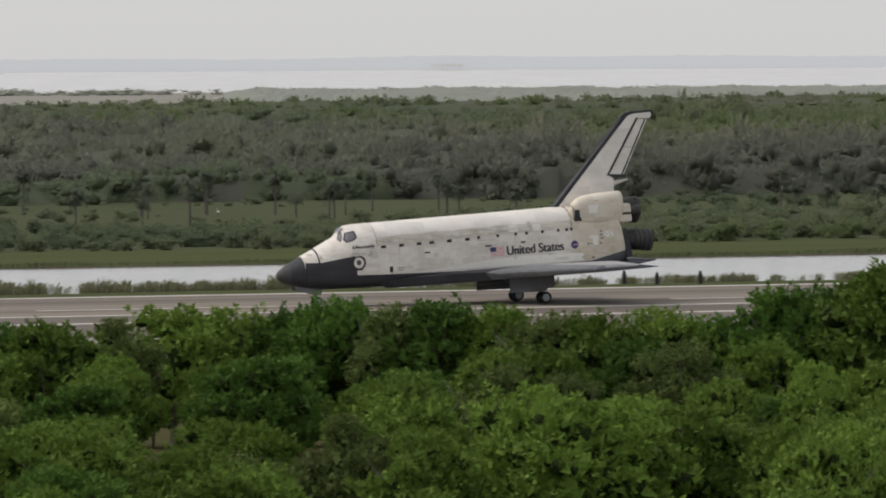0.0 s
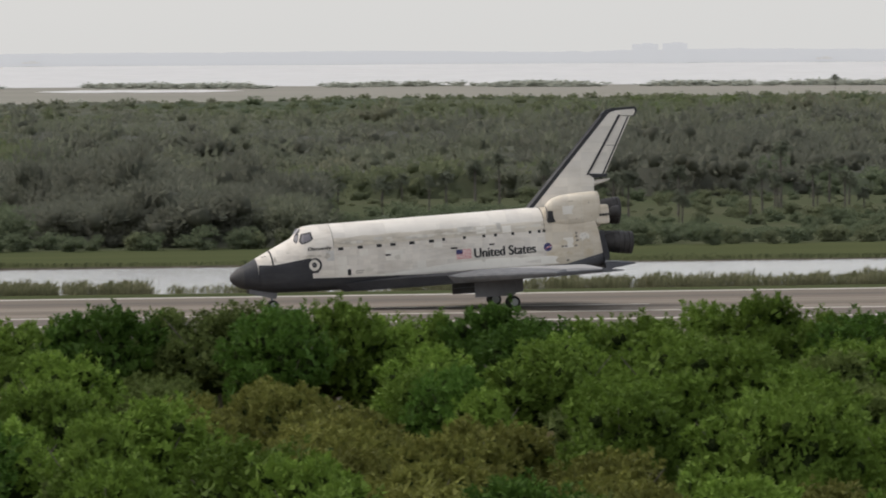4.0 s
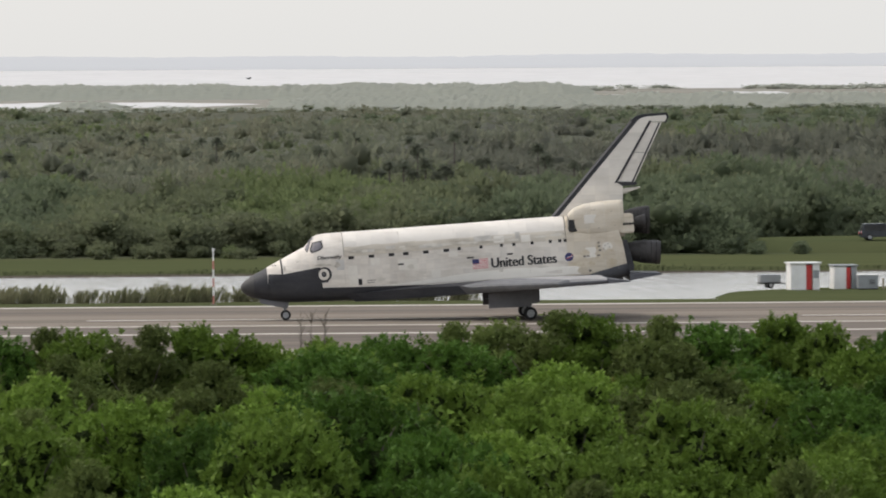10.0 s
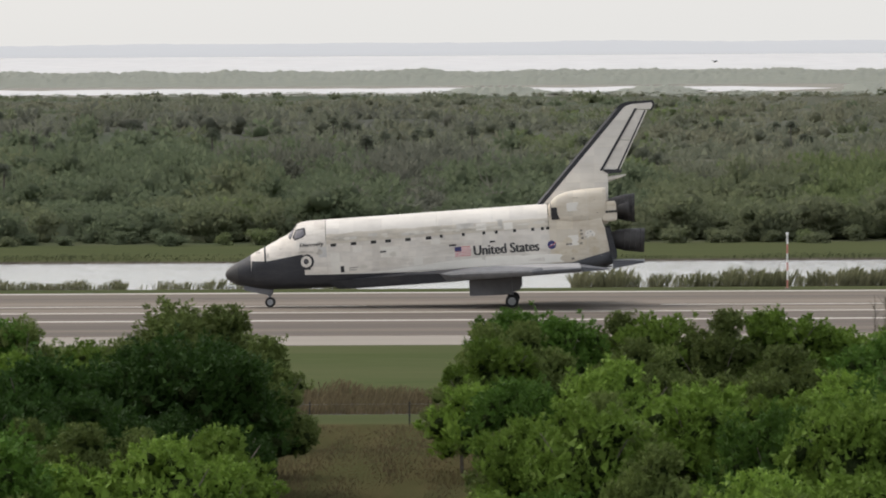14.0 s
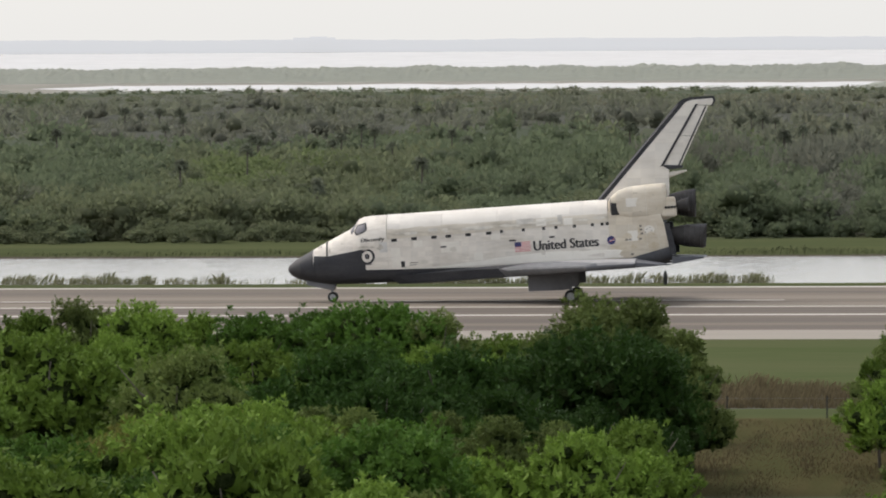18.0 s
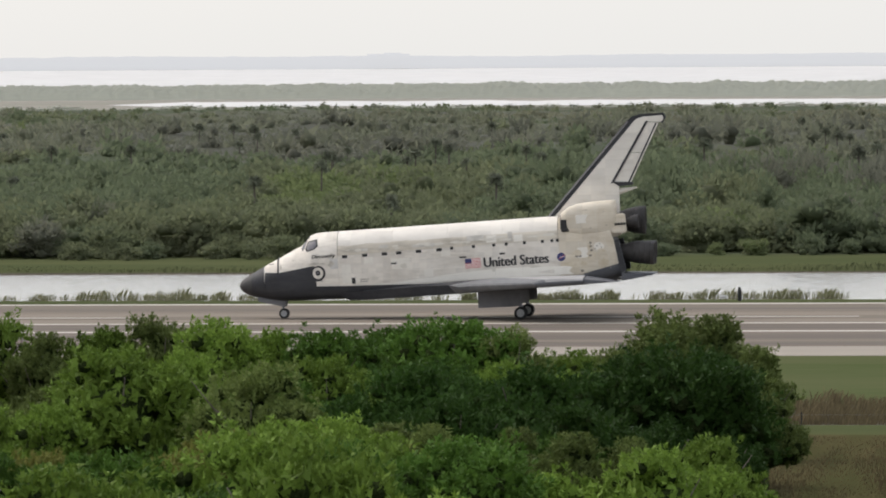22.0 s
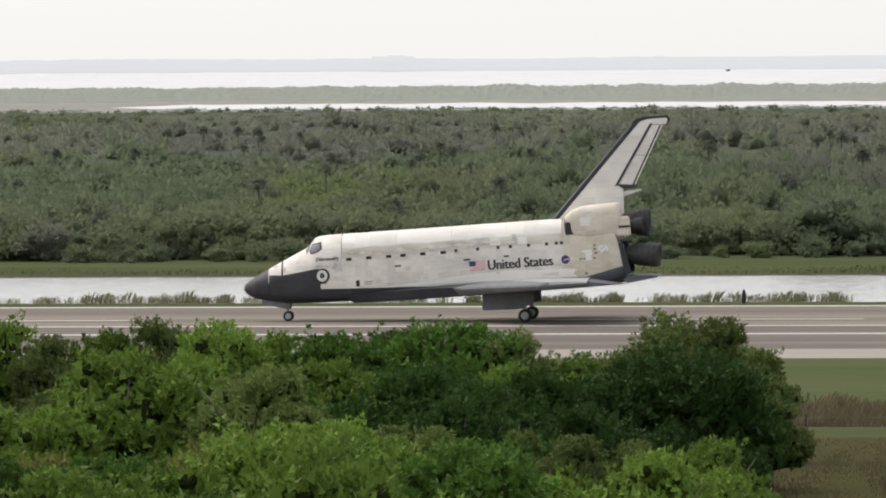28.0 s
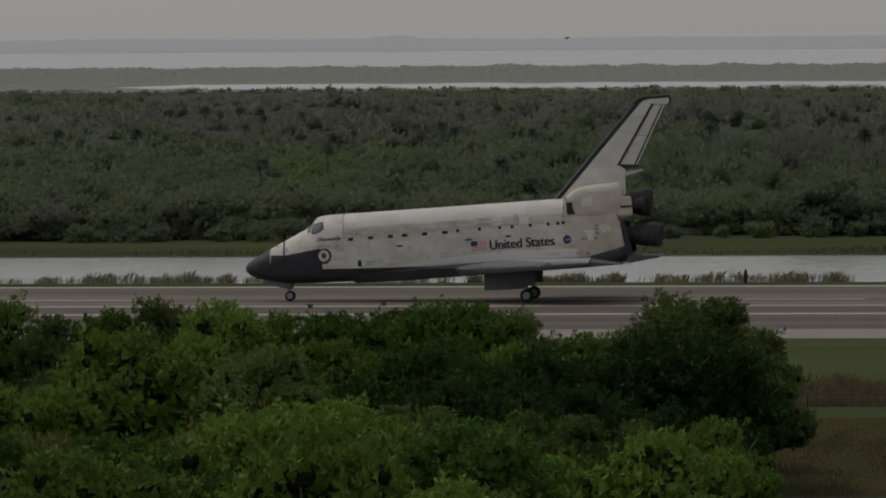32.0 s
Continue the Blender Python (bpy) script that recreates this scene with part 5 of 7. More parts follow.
def near_wood():
    rng = random.Random(21)

    def kind_at(x, y):
        k = noise.noise(Vector((x * 0.035, y * 0.020, 2.0)))
        if k > 0.34:
            return rng.choice(BUSHES[:2])
        if k < (-0.38 if x < 0.2 * y else -0.52):
            return rng.choice(TREES[2:4])
        if x < 0.075 * y + rng.uniform(-9, 9):
            return rng.choice(TREES[:2] + TREES[:2] + TREES[2:4] + TREES[4:5] + WILLOWS + BUSHES[2:4])
        return rng.choice(TREES[:2] + TREES[:2] + TREES[4:6] + TREES[4:6] + TREES[2:3] + WILLOWS + BUSHES[2:])

    # the wood's far edge, which stands out before the strip
    az = -0.215
    while az < 0.46:
        d = rng.uniform(386, 402)
        x, y = d * math.sin(az), d * math.cos(az)
        h = EYE_Z - edge_drop(az) * d + rng.uniform(-0.25, 0.2)
        if not in_clearing(x, y, 3.5) and h > 2.5:
            plant(rng.choice(TREES + WILLOWS if h > 6 else BUSHES[2:] + TREES), x, y, h, rng)
        az += rng.uniform(0.0062, 0.0092)
    # low shrubs behind and under the edge
    az = -0.215
    while az < 0.46:
        d = rng.uniform(400, 414)
        x, y = d * math.sin(az), d * math.cos(az)
        h = min(EYE_Z - edge_drop(az) * d - 0.6, rng.uniform(3.0, 4.6))
        if not in_clearing(x, y, 3.5) and h > 1.5:
            plant(rng.choice(BUSHES[2:]), x, y, h, rng)
        az += rng.uniform(0.009, 0.013)
    # the canopy in front of it
    d = 378.0
    while d > 226:
        az = -0.215 + rng.uniform(0, 0.02)
        while az < 0.46:
            r = d + rng.uniform(-4, 4)
            x, y = r * math.sin(az), r * math.cos(az)
            top = EYE_Z - edge_drop(az) * r - 0.5
            hn_ = noise.noise(Vector((x * 0.055, y * 0.045, 9.0))) + 0.5 * noise.noise(Vector((x * 0.15, y * 0.12, 4.0)))
            h = min(top, 6.6 + 2.9 * hn_ + rng.uniform(-0.7, 0.9))
            p = kind_at(x, y)
            if -0.085 < az < -0.047 and 312 < r < 350 and p not in WILLOWS:
                p = DEEP[rng.randrange(2)]
            if p in BUSHES:
                h = min(h, 5.8) * 0.9
            h = max(h, min(top, 4.4))
            if -0.10 < az < -0.04 and r < 332:
                h = min(h, EYE_Z - 0.0545 * r)
            if not in_clearing(x, y, 3.4) and h > 2:
                plant(p, x, y, h, rng)
            az += rng.uniform(6.0, 8.2) / d
        d -= rng.uniform(8.0, 10.5)


near_wood()
# the great dark tree and its neighbours at the ride
rr = random.Random(5)
plant(GREAT, -21.3, 332, 9.0, rr)
for x, y, h, p in ((-27.6, 329, 8.3, 0), (-32.8, 332, 8.3, 1), (-30.4, 322, 7.2, 0), (-24.4, 318, 7.0, 1), (-20.6, 320, 6.0, 0)):
    plant(DEEP[p], x, y, h, rr)
for x, y, h in ((-22.6, 356, 9.6), (-20.4, 353, 9.7), (-18.3, 350, 8.2), (-17.2, 346, 6.0)):
    plant(WILLOWS[rr.randrange(2)], x, y, h, rr)
for x, y, h in ((-20.6, 324, 4.4), (-20.2, 314, 3.6), (-19.0, 300, 3.0)):
    plant(BUSHES[2 + rr.randrange(2)], x, y, h, rr)
# lighter willows in front of it
for x, y, h in ((-31.5, 300, 7.0), (-28.6, 298, 7.1), (-25.6, 299, 6.9), (-22.8, 297, 6.8), (-20.4, 296, 6.2), (-18.4, 294, 5.2)):
    plant(WILLOWS[rr.randrange(2)], x, y, h, rr)
for x, y, h in ((-7.0, 380, 7.6), (-5.0, 372, 8.0), (-8.6, 368, 5.0)):
    plant(WILLOWS[rr.randrange(2)], x, y, h, rr)


# ---- the woods across the canal ----
def far_template(rng, n, leaf, lobes=6, bare=False):
    """A unit tree, about 1 wide and 1 high: rounded lobes covered in sprays of leaves, or in upright twigs."""
    c = np.concatenate([rng.uniform(-0.30, 0.30, (lobes, 2)), rng.uniform(0.26, 0.74, (lobes, 1))], 1)
    r = rng.uniform(0.20, 0.32, lobes) * (1.12 if lobes < 5 else 1.04)
    c[:2, 2] = 0.16
    c[:, 2] = np.minimum(c[:, 2], 0.95 - r)
    pick = rng.choice(lobes, n, p=r ** 2 / (r ** 2).sum())
    u = unit(n, rng, -0.2)
    pts = c[pick] + u * r[pick][:, None] * rng.uniform(0.84, 1.20, (n, 1))
    way = (u * 0.8 + [0, 0, 0.5] if bare else u * 0.8 + [0, 0, 0.7]) + rng.normal(0, 0.25, (n, 3))
    pieces = [sprays(pts, way, u + [0, 0, 0.5], leaf * (1.2 if bare else 1.0), rng, 0.5 if bare else 0.85)]
    outer = len(pieces[0][1])
    for k in range(lobes):
        v, f = blob(r[k] * 0.55, rng, 0, 0.2)
        pieces.append((v + c[k], f))
    v, f = stack(pieces)
    return v, f, (np.arange(len(f)) >= outer).astype(np.int32)


def scatter(name, templates, places, mats, label, category):
    """Many trees as one object: places are x, y, z, width, height, turn, template, material."""
    vs, fs, ids, k = [], [], [], 0
    for x, y, z, w, h, a, t, m in places:
        v, f, inner = templates[t]
        c, s = math.cos(a) * w, math.sin(a) * w
        vs.append(np.stack([v[:, 0] * c - v[:, 1] * s + x, v[:, 0] * s + v[:, 1] * c + y, v[:, 2] * h + z], 1))
        fs.append(f + k)
        ids.append(2 * m + inner)
        k += len(v)
    ob = new(name, fast_mesh(name, np.concatenate(vs), np.concatenate(fs), mats, np.concatenate(ids)))
    return tagged(ob, label, category, kind="stuff")


# stands in the wood: bearing and half width (thousandths of a radian), distance and half depth, kind
STANDS = ((-114, 9, 955, 80, "fresh"), (-139, 16, 1005, 190, "dark"), (-114, 16, 1583, 400, "brown"), (-55, 10, 790, 45, "fresh"), (-40, 8, 875, 150, "dark"),
          (-91, 9, 1041, 130, "green"), (-150, 10, 797, 50, "brown"), (37, 20, 830, 90, "fresh"), (28, 10, 1071, 130, "olive"), (69, 12, 1507, 480, "brown"),
          (129, 15, 1064, 90, "green"), (129, 15, 876, 70, "brown"), (88, 8, 975, 110, "green"), (165, 9, 1251, 220, "fresh"), (190, 12, 1214, 380, "brown"),
          (163, 6, 879, 130, "green"), (273, 50, 2204, 400, "green"), (273, 45, 1290, 300, "brown"))
# the last two, dark, put the shadows among tall bare trees into leaf colour
STANDS += ((425, 30, 1737, 480, "green"), (400, 45, 1100, 160, "brown"), (-71, 14, 982, 260, "dark"), (-30, 12, 1042, 280, "brown"), (20, 14, 1090, 200, "olive"),
           (10, 14, 800, 50, "green"), (-16, 10, 850, 70, "dark"), (-4, 9, 890, 70, "dark"))
KINDS = {"fresh": (-0.9, 0.5), "dark": (-0.9, -0.45), "green": (-0.8, 0.05), "brown": (0.8, -0.25), "olive": (0.7, 0.15)}


def wood_at(x, y):
    """The wood with its stands: its height, how bare it is, its hue and the width of its crowns."""
    h, bare, hue, width = plain_wood(x, y)
    az = math.atan2(x, y) * 1000
    for a, ra, d, rd, kind in STANDS:
        k = ((az - a) / ra) ** 2 + ((y - d) / rd) ** 2
        if k < 4:
            k = math.exp(-0.8 * k)
            bare, hue = bare + KINDS[kind][0] * k, hue * (1 - 0.6 * k) + KINDS[kind][1] * k
    return h, bare, hue, width


def wood_top(az):
    """How far below the horizon, in radians, the highest far crowns stay."""
    return float(np.interp(az, (-0.05, 0.02, 0.16, 0.19, 0.31, 0.36), (0.0074, 0.0078, 0.0076, 0.0066, 0.0064, 0.0056)))


def plain_wood(x, y):
    """The wood across the canal: its height, how bare it is (leafless above 0), its hue and the width of its crowns."""
    big = noise.noise(Vector((x * 0.011, y * 0.0045, 1.5)))
    small = noise.noise(Vector((x * 0.035, y * 0.015, 6.5)))
    hue = noise.noise(Vector((x * 0.012, y * 0.0048, 12.5)))
    az = math.atan2(x, y)
    east = min(1.0, max(0.0, (az - 0.205) / 0.03))
    d = y - 768 + 11 * min(1.0, max(0.0, (-60 - x) / 50)) - 4 * noise.noise(Vector((x * 0.04, 3, 3)))
    if d < 0 or ((x - 101) / 25) ** 2 + ((y - 786) / 21) ** 2 < 1:
        return 0.0, -1.0, hue, 0.6
    # the raised hue near the foot lightens its dim face by colour, as haze would
    if d < 8:
        return 2.4 + 1.4 * small, -1.0, hue + 0.16, 0.8
    if d < 95 and east > 0.3:
        return 2.2 + 2.2 * small, -1.0, hue - 0.12, 0.7
    if d < 238 and east > 0.3:
        return max(0.0, 0.95 + 1.9 * small), -1.0, hue * 0.5 + 0.02, 0.62
    if d < 60:
        return 5.4 + 2.6 * small, big - 0.38, hue + 0.16, 1.05
    if d < 270:
        return 6.0 + 2.6 * big + 2.8 * small, big + 0.6 * small - 0.26, hue + (0.0 if d < 160 else -0.12), 1.0
    # leafless crowns gain outward; their grey also serves as painted haze
    if d < 960:
        return 6.6 + 2.6 * big + 3.0 * small + 0.8 * east, 0.9 * big + 0.4 * small + (0.24 + 0.6 * east if d < 590 else 0.16 - 0.3 * east), hue - 0.16 + 0.1 * east, 1.0
    h = 5.0 + 1.6 * big + 1.6 * small
    return h * (0.6 + 0.55 * east if d > 1510 else 1.0), hue + 0.06 - 0.24 * east, hue, 1.0


def hue_shade(hue):
    return 1 if hue > 0.20 else 2 if hue < -0.18 else 0


def canopy():
    """The closed mass of the woods below the tree tops, as one uneven sheet that comes down to the ground at its edges."""
    rows, y = [], 753.0
    while y < 2640:
        rows.append(y)
        y *= 1.007
    cols = np.linspace(-0.215, 0.475, 380)
    rng = random.Random(3)
    verts, faces, idx, kinds = [], [], [], []
    for y in rows:
        for a in cols:
            aa = a + rng.uniform(-0.0005, 0.0005)
            x = y * math.tan(aa)
            yy = y * (1 + rng.uniform(-0.002, 0.002))
            _h, bare, hue, _w = wood_at(x, yy)
            h = plain_wood(x, yy - 13)[0]
            top = 0.66 * h + 0.5 * noise.noise(Vector((x * 0.22, yy * 0.09, 4))) + rng.uniform(-0.2, 0.2)
            top = min(top, EYE_Z - (wood_top(aa) + 0.0004) * yy / math.cos(aa) - 0.8)
            verts.append((x, yy, -0.5 if h < 2.6 or _h < 2.6 else max(0.2, top)))
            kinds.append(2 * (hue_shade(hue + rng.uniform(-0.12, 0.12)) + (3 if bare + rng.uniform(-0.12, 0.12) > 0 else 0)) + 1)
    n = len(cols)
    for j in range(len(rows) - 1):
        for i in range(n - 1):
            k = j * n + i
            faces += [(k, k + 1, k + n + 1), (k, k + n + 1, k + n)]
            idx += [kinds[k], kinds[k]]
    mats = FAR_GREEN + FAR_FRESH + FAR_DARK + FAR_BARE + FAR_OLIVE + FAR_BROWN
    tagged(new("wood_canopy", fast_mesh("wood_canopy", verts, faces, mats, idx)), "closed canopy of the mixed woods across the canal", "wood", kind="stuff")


def far_woods():
    rng = random.Random(77)
    nr = np.random.default_rng(9)
    dense = [far_template(nr, 520, 0.082, 7) for _ in range(8)]
    coarse = [far_template(nr, 85, 0.14, 6) for _ in range(8)]
    slim = [far_template(nr, 500, 0.086, 7, True) for _ in range(8)]
    slim_coarse = [far_template(nr, 92, 0.14, 6, True) for _ in range(8)]
    places = {k: [] for k in ("green", "bare", "far_green", "far_bare")}
    d = 752.0
    while d < 2700:
        az = -0.21 + rng.uniform(0, 0.01)
        cw = 4.2 + d / 330
        while az < 0.47:
            y = d * (1 + rng.uniform(-0.008, 0.008))
            x = y * math.tan(az)
            r = math.hypot(x, y)
            az += cw * rng.uniform(0.55, 0.95) / r
            h, bare, hue, width = wood_at(x, y)
            hue += rng.uniform(-0.12, 0.12)
            if h < 0.3:
                continue
            h += rng.uniform(-0.20, 0.20) * h + (rng.uniform(-0.5, 0.5) if h > 3 else 0)
            great = h > 3 and rng.random() < 0.09
            h *= 1.25 if great else 1.0
            if y < 1012 and az > 0.21 and h < 1.4 and rng.random() < 0.45:
                continue
            if y > 2250 and rng.random() < 0.3:
                continue
            bare = bare + rng.uniform(-0.14, 0.14) > 0
            h = min(h, EYE_Z - wood_top(az) * r - rng.uniform(0.0, 1.4) + (rng.uniform(0.8, 2.6) if d > 1500 and rng.random() < 0.08 else 0))
            if h < 0.5:
                continue
            w = min(cw * (1.25 if great else 1.0) * rng.uniform(0.75, 1.35) * width, 1.15 * h + (1.3 if h > 3 else 0.4))
            shade = hue_shade(hue)
            if d > 1250 and shade == 2 and rng.random() < 0.5:
                shade = 0
            places[("" if d < 1000 else "far_") + ("bare" if bare else "green")].append((x, y, 0.1, w, h, rng.uniform(0, 6.28), rng.randrange(8), shade))
        d *= 1.0 + (0.0065 if d < 830 else 0.0125 if d < 1250 else 0.022)
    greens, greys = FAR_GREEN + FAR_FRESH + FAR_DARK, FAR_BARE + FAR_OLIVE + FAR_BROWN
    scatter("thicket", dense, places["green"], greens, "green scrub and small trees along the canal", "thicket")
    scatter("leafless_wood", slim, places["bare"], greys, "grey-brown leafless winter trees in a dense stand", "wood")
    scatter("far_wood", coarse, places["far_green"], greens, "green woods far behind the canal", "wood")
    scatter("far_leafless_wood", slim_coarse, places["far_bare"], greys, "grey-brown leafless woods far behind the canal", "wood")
    # tree lines on the marsh before the river
    line = []
    for az0, az1, r0, r1, h0, dens in ((0.05, 0.2, 3900, 4080, 2.6, 160), (0.2, 0.5, 3880, 4060, 3.0, 420), 
                                       (0.10, 0.5, 2690, 2800, 2.0, 160), (0.12, 0.3, 3900, 4060, 3.0, 260), (-0.2, 0.2, 2600, 2800, 1.8, 240)):
        for _ in range(int(dens * 1.6)):
            a, r = rng.uniform(az0, az1), rng.uniform(r0, r1)
            if noise.noise(Vector((a * 60, r * 0.004, 3))) < (-0.28 if az0 < 0.05 else 0.0):
                continue
            x, y, _z = polar(r, a)
            line.append((x, y, 0.1, rng.uniform(7.0, 24.0), h0 * rng.uniform(0.75, 1.35), rng.uniform(0, 6), rng.randrange(6), 0))
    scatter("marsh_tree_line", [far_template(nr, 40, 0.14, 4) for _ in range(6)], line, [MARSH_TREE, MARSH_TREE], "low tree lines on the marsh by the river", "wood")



def marsh_wood(az0, az1, r0, r1, height, seed):
    """A low closed wood on the marsh: an uneven sheet that comes down to the ground all round."""
    cols, rows = int((az1 - az0) * 2600), 14
    rng = random.Random(seed)
    verts, faces = [], []
    for j in range(rows + 1):
        for i in range(cols + 1):
            a, r = az0 + (az1 - az0) * i / cols, r0 + (r1 - r0) * j / rows
            p = Vector(polar(r, a))
            h = height + 1.3 * noise.noise(p * 0.02 + Vector((0, 0, seed))) + 1.7 * noise.noise(p * 0.05) + rng.uniform(-0.7, 0.7)
            edge = min(j, rows - j) / 1.5 + 0.3 * noise.noise(p * 0.012)
            edge = min(edge, min(i, cols - i) / 15 + 0.25 * noise.noise(p * 0.03))
            verts.append((p.x, p.y + 18 * noise.noise(p * 0.01), 0.1 if edge < 0.2 or i in (0, cols) else max(0.1, h * min(1.0, edge))))
    n = cols + 1
    for j in range(rows):
        for i in range(cols):
            k = j * n + i
            faces += [(k, k + 1, k + n + 1), (k, k + n + 1, k + n)]
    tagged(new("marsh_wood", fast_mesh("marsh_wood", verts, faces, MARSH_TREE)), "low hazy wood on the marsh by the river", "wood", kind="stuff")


canopy()
marsh_wood(-0.30, 0.078, 3330, 4050, 4.2, 2)
marsh_wood(0.030, 0.125, 2730, 3260, 2.6, 5)
marsh_wood(0.326, 0.50, 3000, 4040, 3.2, 8)
marsh_wood(-0.027, -0.010, 2700, 2960, 2.4, 11)
marsh_wood(-0.003, 0.012, 2700, 2940, 2.3, 12)
far_woods()


def palm_proto(height, seed):
    rng = random.Random(seed)
    nr = np.random.default_rng(seed)
    ob = empty("palm_tree", pose(0, -420, -60), "slender cabbage palm with a round dark crown", "palm tree", "palms across the canal")
    part("trunk", tube([(0, 0, -0.3), (0.1, 0, height * 0.4), (0.05 + rng.uniform(-0.25, 0.25), 0, height * 0.88)], [0.20, 0.16, 0.15], 8), PALM_BARK, ob)
    pieces = []
    for k in range(34):
        a, e = rng.uniform(0, 6.283), rng.uniform(-0.75, 1.35)
        l = rng.uniform(1.1, 1.7)
        d = np.array([math.cos(a) * math.cos(e), math.sin(a) * math.cos(e), math.sin(e)])
        p = np.array([0.05, 0, height * 0.88]) + d * l * np.linspace(0.35, 1, 5)[:, None] - np.array([0, 0, 1]) * (np.linspace(0, 1, 5) ** 2 * 0.35)[:, None]
        pieces.append(leaves(p, np.tile(d, (5, 1)), 0.55, nr, 1.7))
    v, f = stack(pieces)
    crown = new("crown", fast_mesh("crown", v, f, PALM_LEAF))
    crown.parent = ob
    return ob


PALM_HEIGHTS = (3.5, 5.0, 6.5, 8.5, 11.0, 14.0)
PALMS = [palm_proto(h, 3 + i) for i, h in enumerate(PALM_HEIGHTS)]


def plant_palm(x, y, h, w, rng):
    """A palm of the height h whose crown is w times as wide as the pattern's, and as round."""
    k = min(range(len(PALM_HEIGHTS)), key=lambda i: abs(PALM_HEIGHTS[i] * w - h))
    copy_thing(PALMS[k], Matrix.Translation((x, y, 0.2)) @ Matrix.Rotation(rng.uniform(0, 6.28), 4, "Z") @ Matrix.Diagonal((w, w, h / PALM_HEIGHTS[k], 1)))



prng = random.Random(12)
for x, y, h in ((234, 922.8, 4.8), (232.4, 876.5, 6.7), (264, 915.5, 10.2), (284.4, 951.9, 4.4), (225.6, 825.7, 4.6), (237.5, 913.6, 4.6), (318.3, 908, 3.4),
                (316, 940, 5.4), (286.5, 877.8, 3.6), (314, 933, 6.3), (317, 904, 3.6), (330.4, 921.7, 5.0), (364.3, 842.4, 5.5), (260.6, 905, 5.3), (267, 908.4, 3.6),
                (263.8, 883, 5.9), (265.6, 882.2, 3.8), (189.3, 908, 5.6), (159.4, 913.4, 5.2), (234.6, 860, 4.2), (-89.9, 1021.6, 5.6), (-101, 981.7, 3.2),
                (-92, 1049.7, 5.4), (-96.8, 949.4, 4.6)):
    plant_palm(x, y, h * 0.94, min(1.0, max(0.7, h / 7.5)), prng)
# palms that stand clear of the woods: x, y, height
for x, y, h in ((-74.7, 846.7, 8.0), (-82.1, 795.8, 6.3), (-104.6, 853.6, 7.7), (-32.9, 899.4, 10.9), (-55.4, 948.4, 11.6), (43.1, 929.0, 7.3), (44.8, 933.9, 8.6), (46.2, 923.8, 9.0), (47.5, 928.8, 7.3), (49.9, 938.7, 8.5), (50.9, 928.6, 7.1), (51.7, 923.6, 7.9), (61.7, 1078.2, 11.1), (68.9, 997.6, 10.1), (51.9, 998.7, 10.0), (68.5, 977.6, 8.5)):
    plant_palm(x, y, h * 0.97, 0.85, prng)
for k in range(138):
    if k < 46:
        a, d, s = prng.uniform(0.17, 0.44), prng.uniform(885, 1010), prng.uniform(0.7, 1.25)
    elif k < 84:
        a, d, s = prng.uniform(-0.18, 0.04), prng.uniform(930, 1500), prng.uniform(1.0, 1.45)
    elif k < 104:
        a, d, s = prng.uniform(0.0, 0.17), prng.uniform(960, 1300), prng.uniform(1.1, 1.5)
    else:
        a, d, s = prng.uniform(-0.19, 0.06), prng.uniform(880, 1420), prng.uniform(1.05, 1.5)
    x, y, _z = polar(d, a)
    w = prng.uniform(0.75, 1.0) if k < 46 else prng.uniform(0.55, 0.82)
    plant_palm(x, y, 6.0 * s, w, prng)


def pine_proto(seed, height, spread, n):
    """A tall feathery evergreen with tiers of upswept branches."""
    rng = np.random.default_rng(seed)
    ob = empty("casuarina_tree", pose(0, -440, -60), "tall dark feathery evergreen rising over the woods", "tree", "grove of tall evergreens")
    part("trunk", tube([(0, 0, -0.3), (0.1, 0, height * 0.5), (0, 0.1, height * 0.96)], [0.34, 0.24, 0.05], 7), BARK, ob)
    pieces = []
    for k in range(58):
        z = height * rng.uniform(0.16, 0.93)
        a = rng.uniform(0, 6.283)
        l = spread * (1.15 - 0.60 * (z / height) ** 2) * rng.uniform(0.6, 1.15)
        m = n // 58
        t = rng.uniform(0.1, 1, m)[:, None]
        p = np.array([0, 0, z]) + np.concatenate([math.cos(a) * l * t, math.sin(a) * l * t, 0.75 * l * t], 1) + rng.normal(0, 0.3, (m, 3))
        pieces.append(sprays(p, np.array([math.cos(a) * 0.5, math.sin(a) * 0.5, 1.0]) + rng.normal(0, 0.3, (m, 3)), rng.normal(0, 1, (m, 3)), 0.56, rng, 0.5))
    v, f = blob((spread * 0.42, spread * 0.42, height * 0.38), rng, 1, 0.2)
    pieces.append((v + [0, 0, height * 0.46], f))
    v, f = stack(pieces)
    crown = new("crown", fast_mesh("crown", v, f, PINE))
    crown.parent = ob
    return ob


PINES = [pine_proto(61 + i, 18.0, s, 6000) for i, s in enumerate((2.9, 3.5, 3.2))]
prng = random.Random(8)
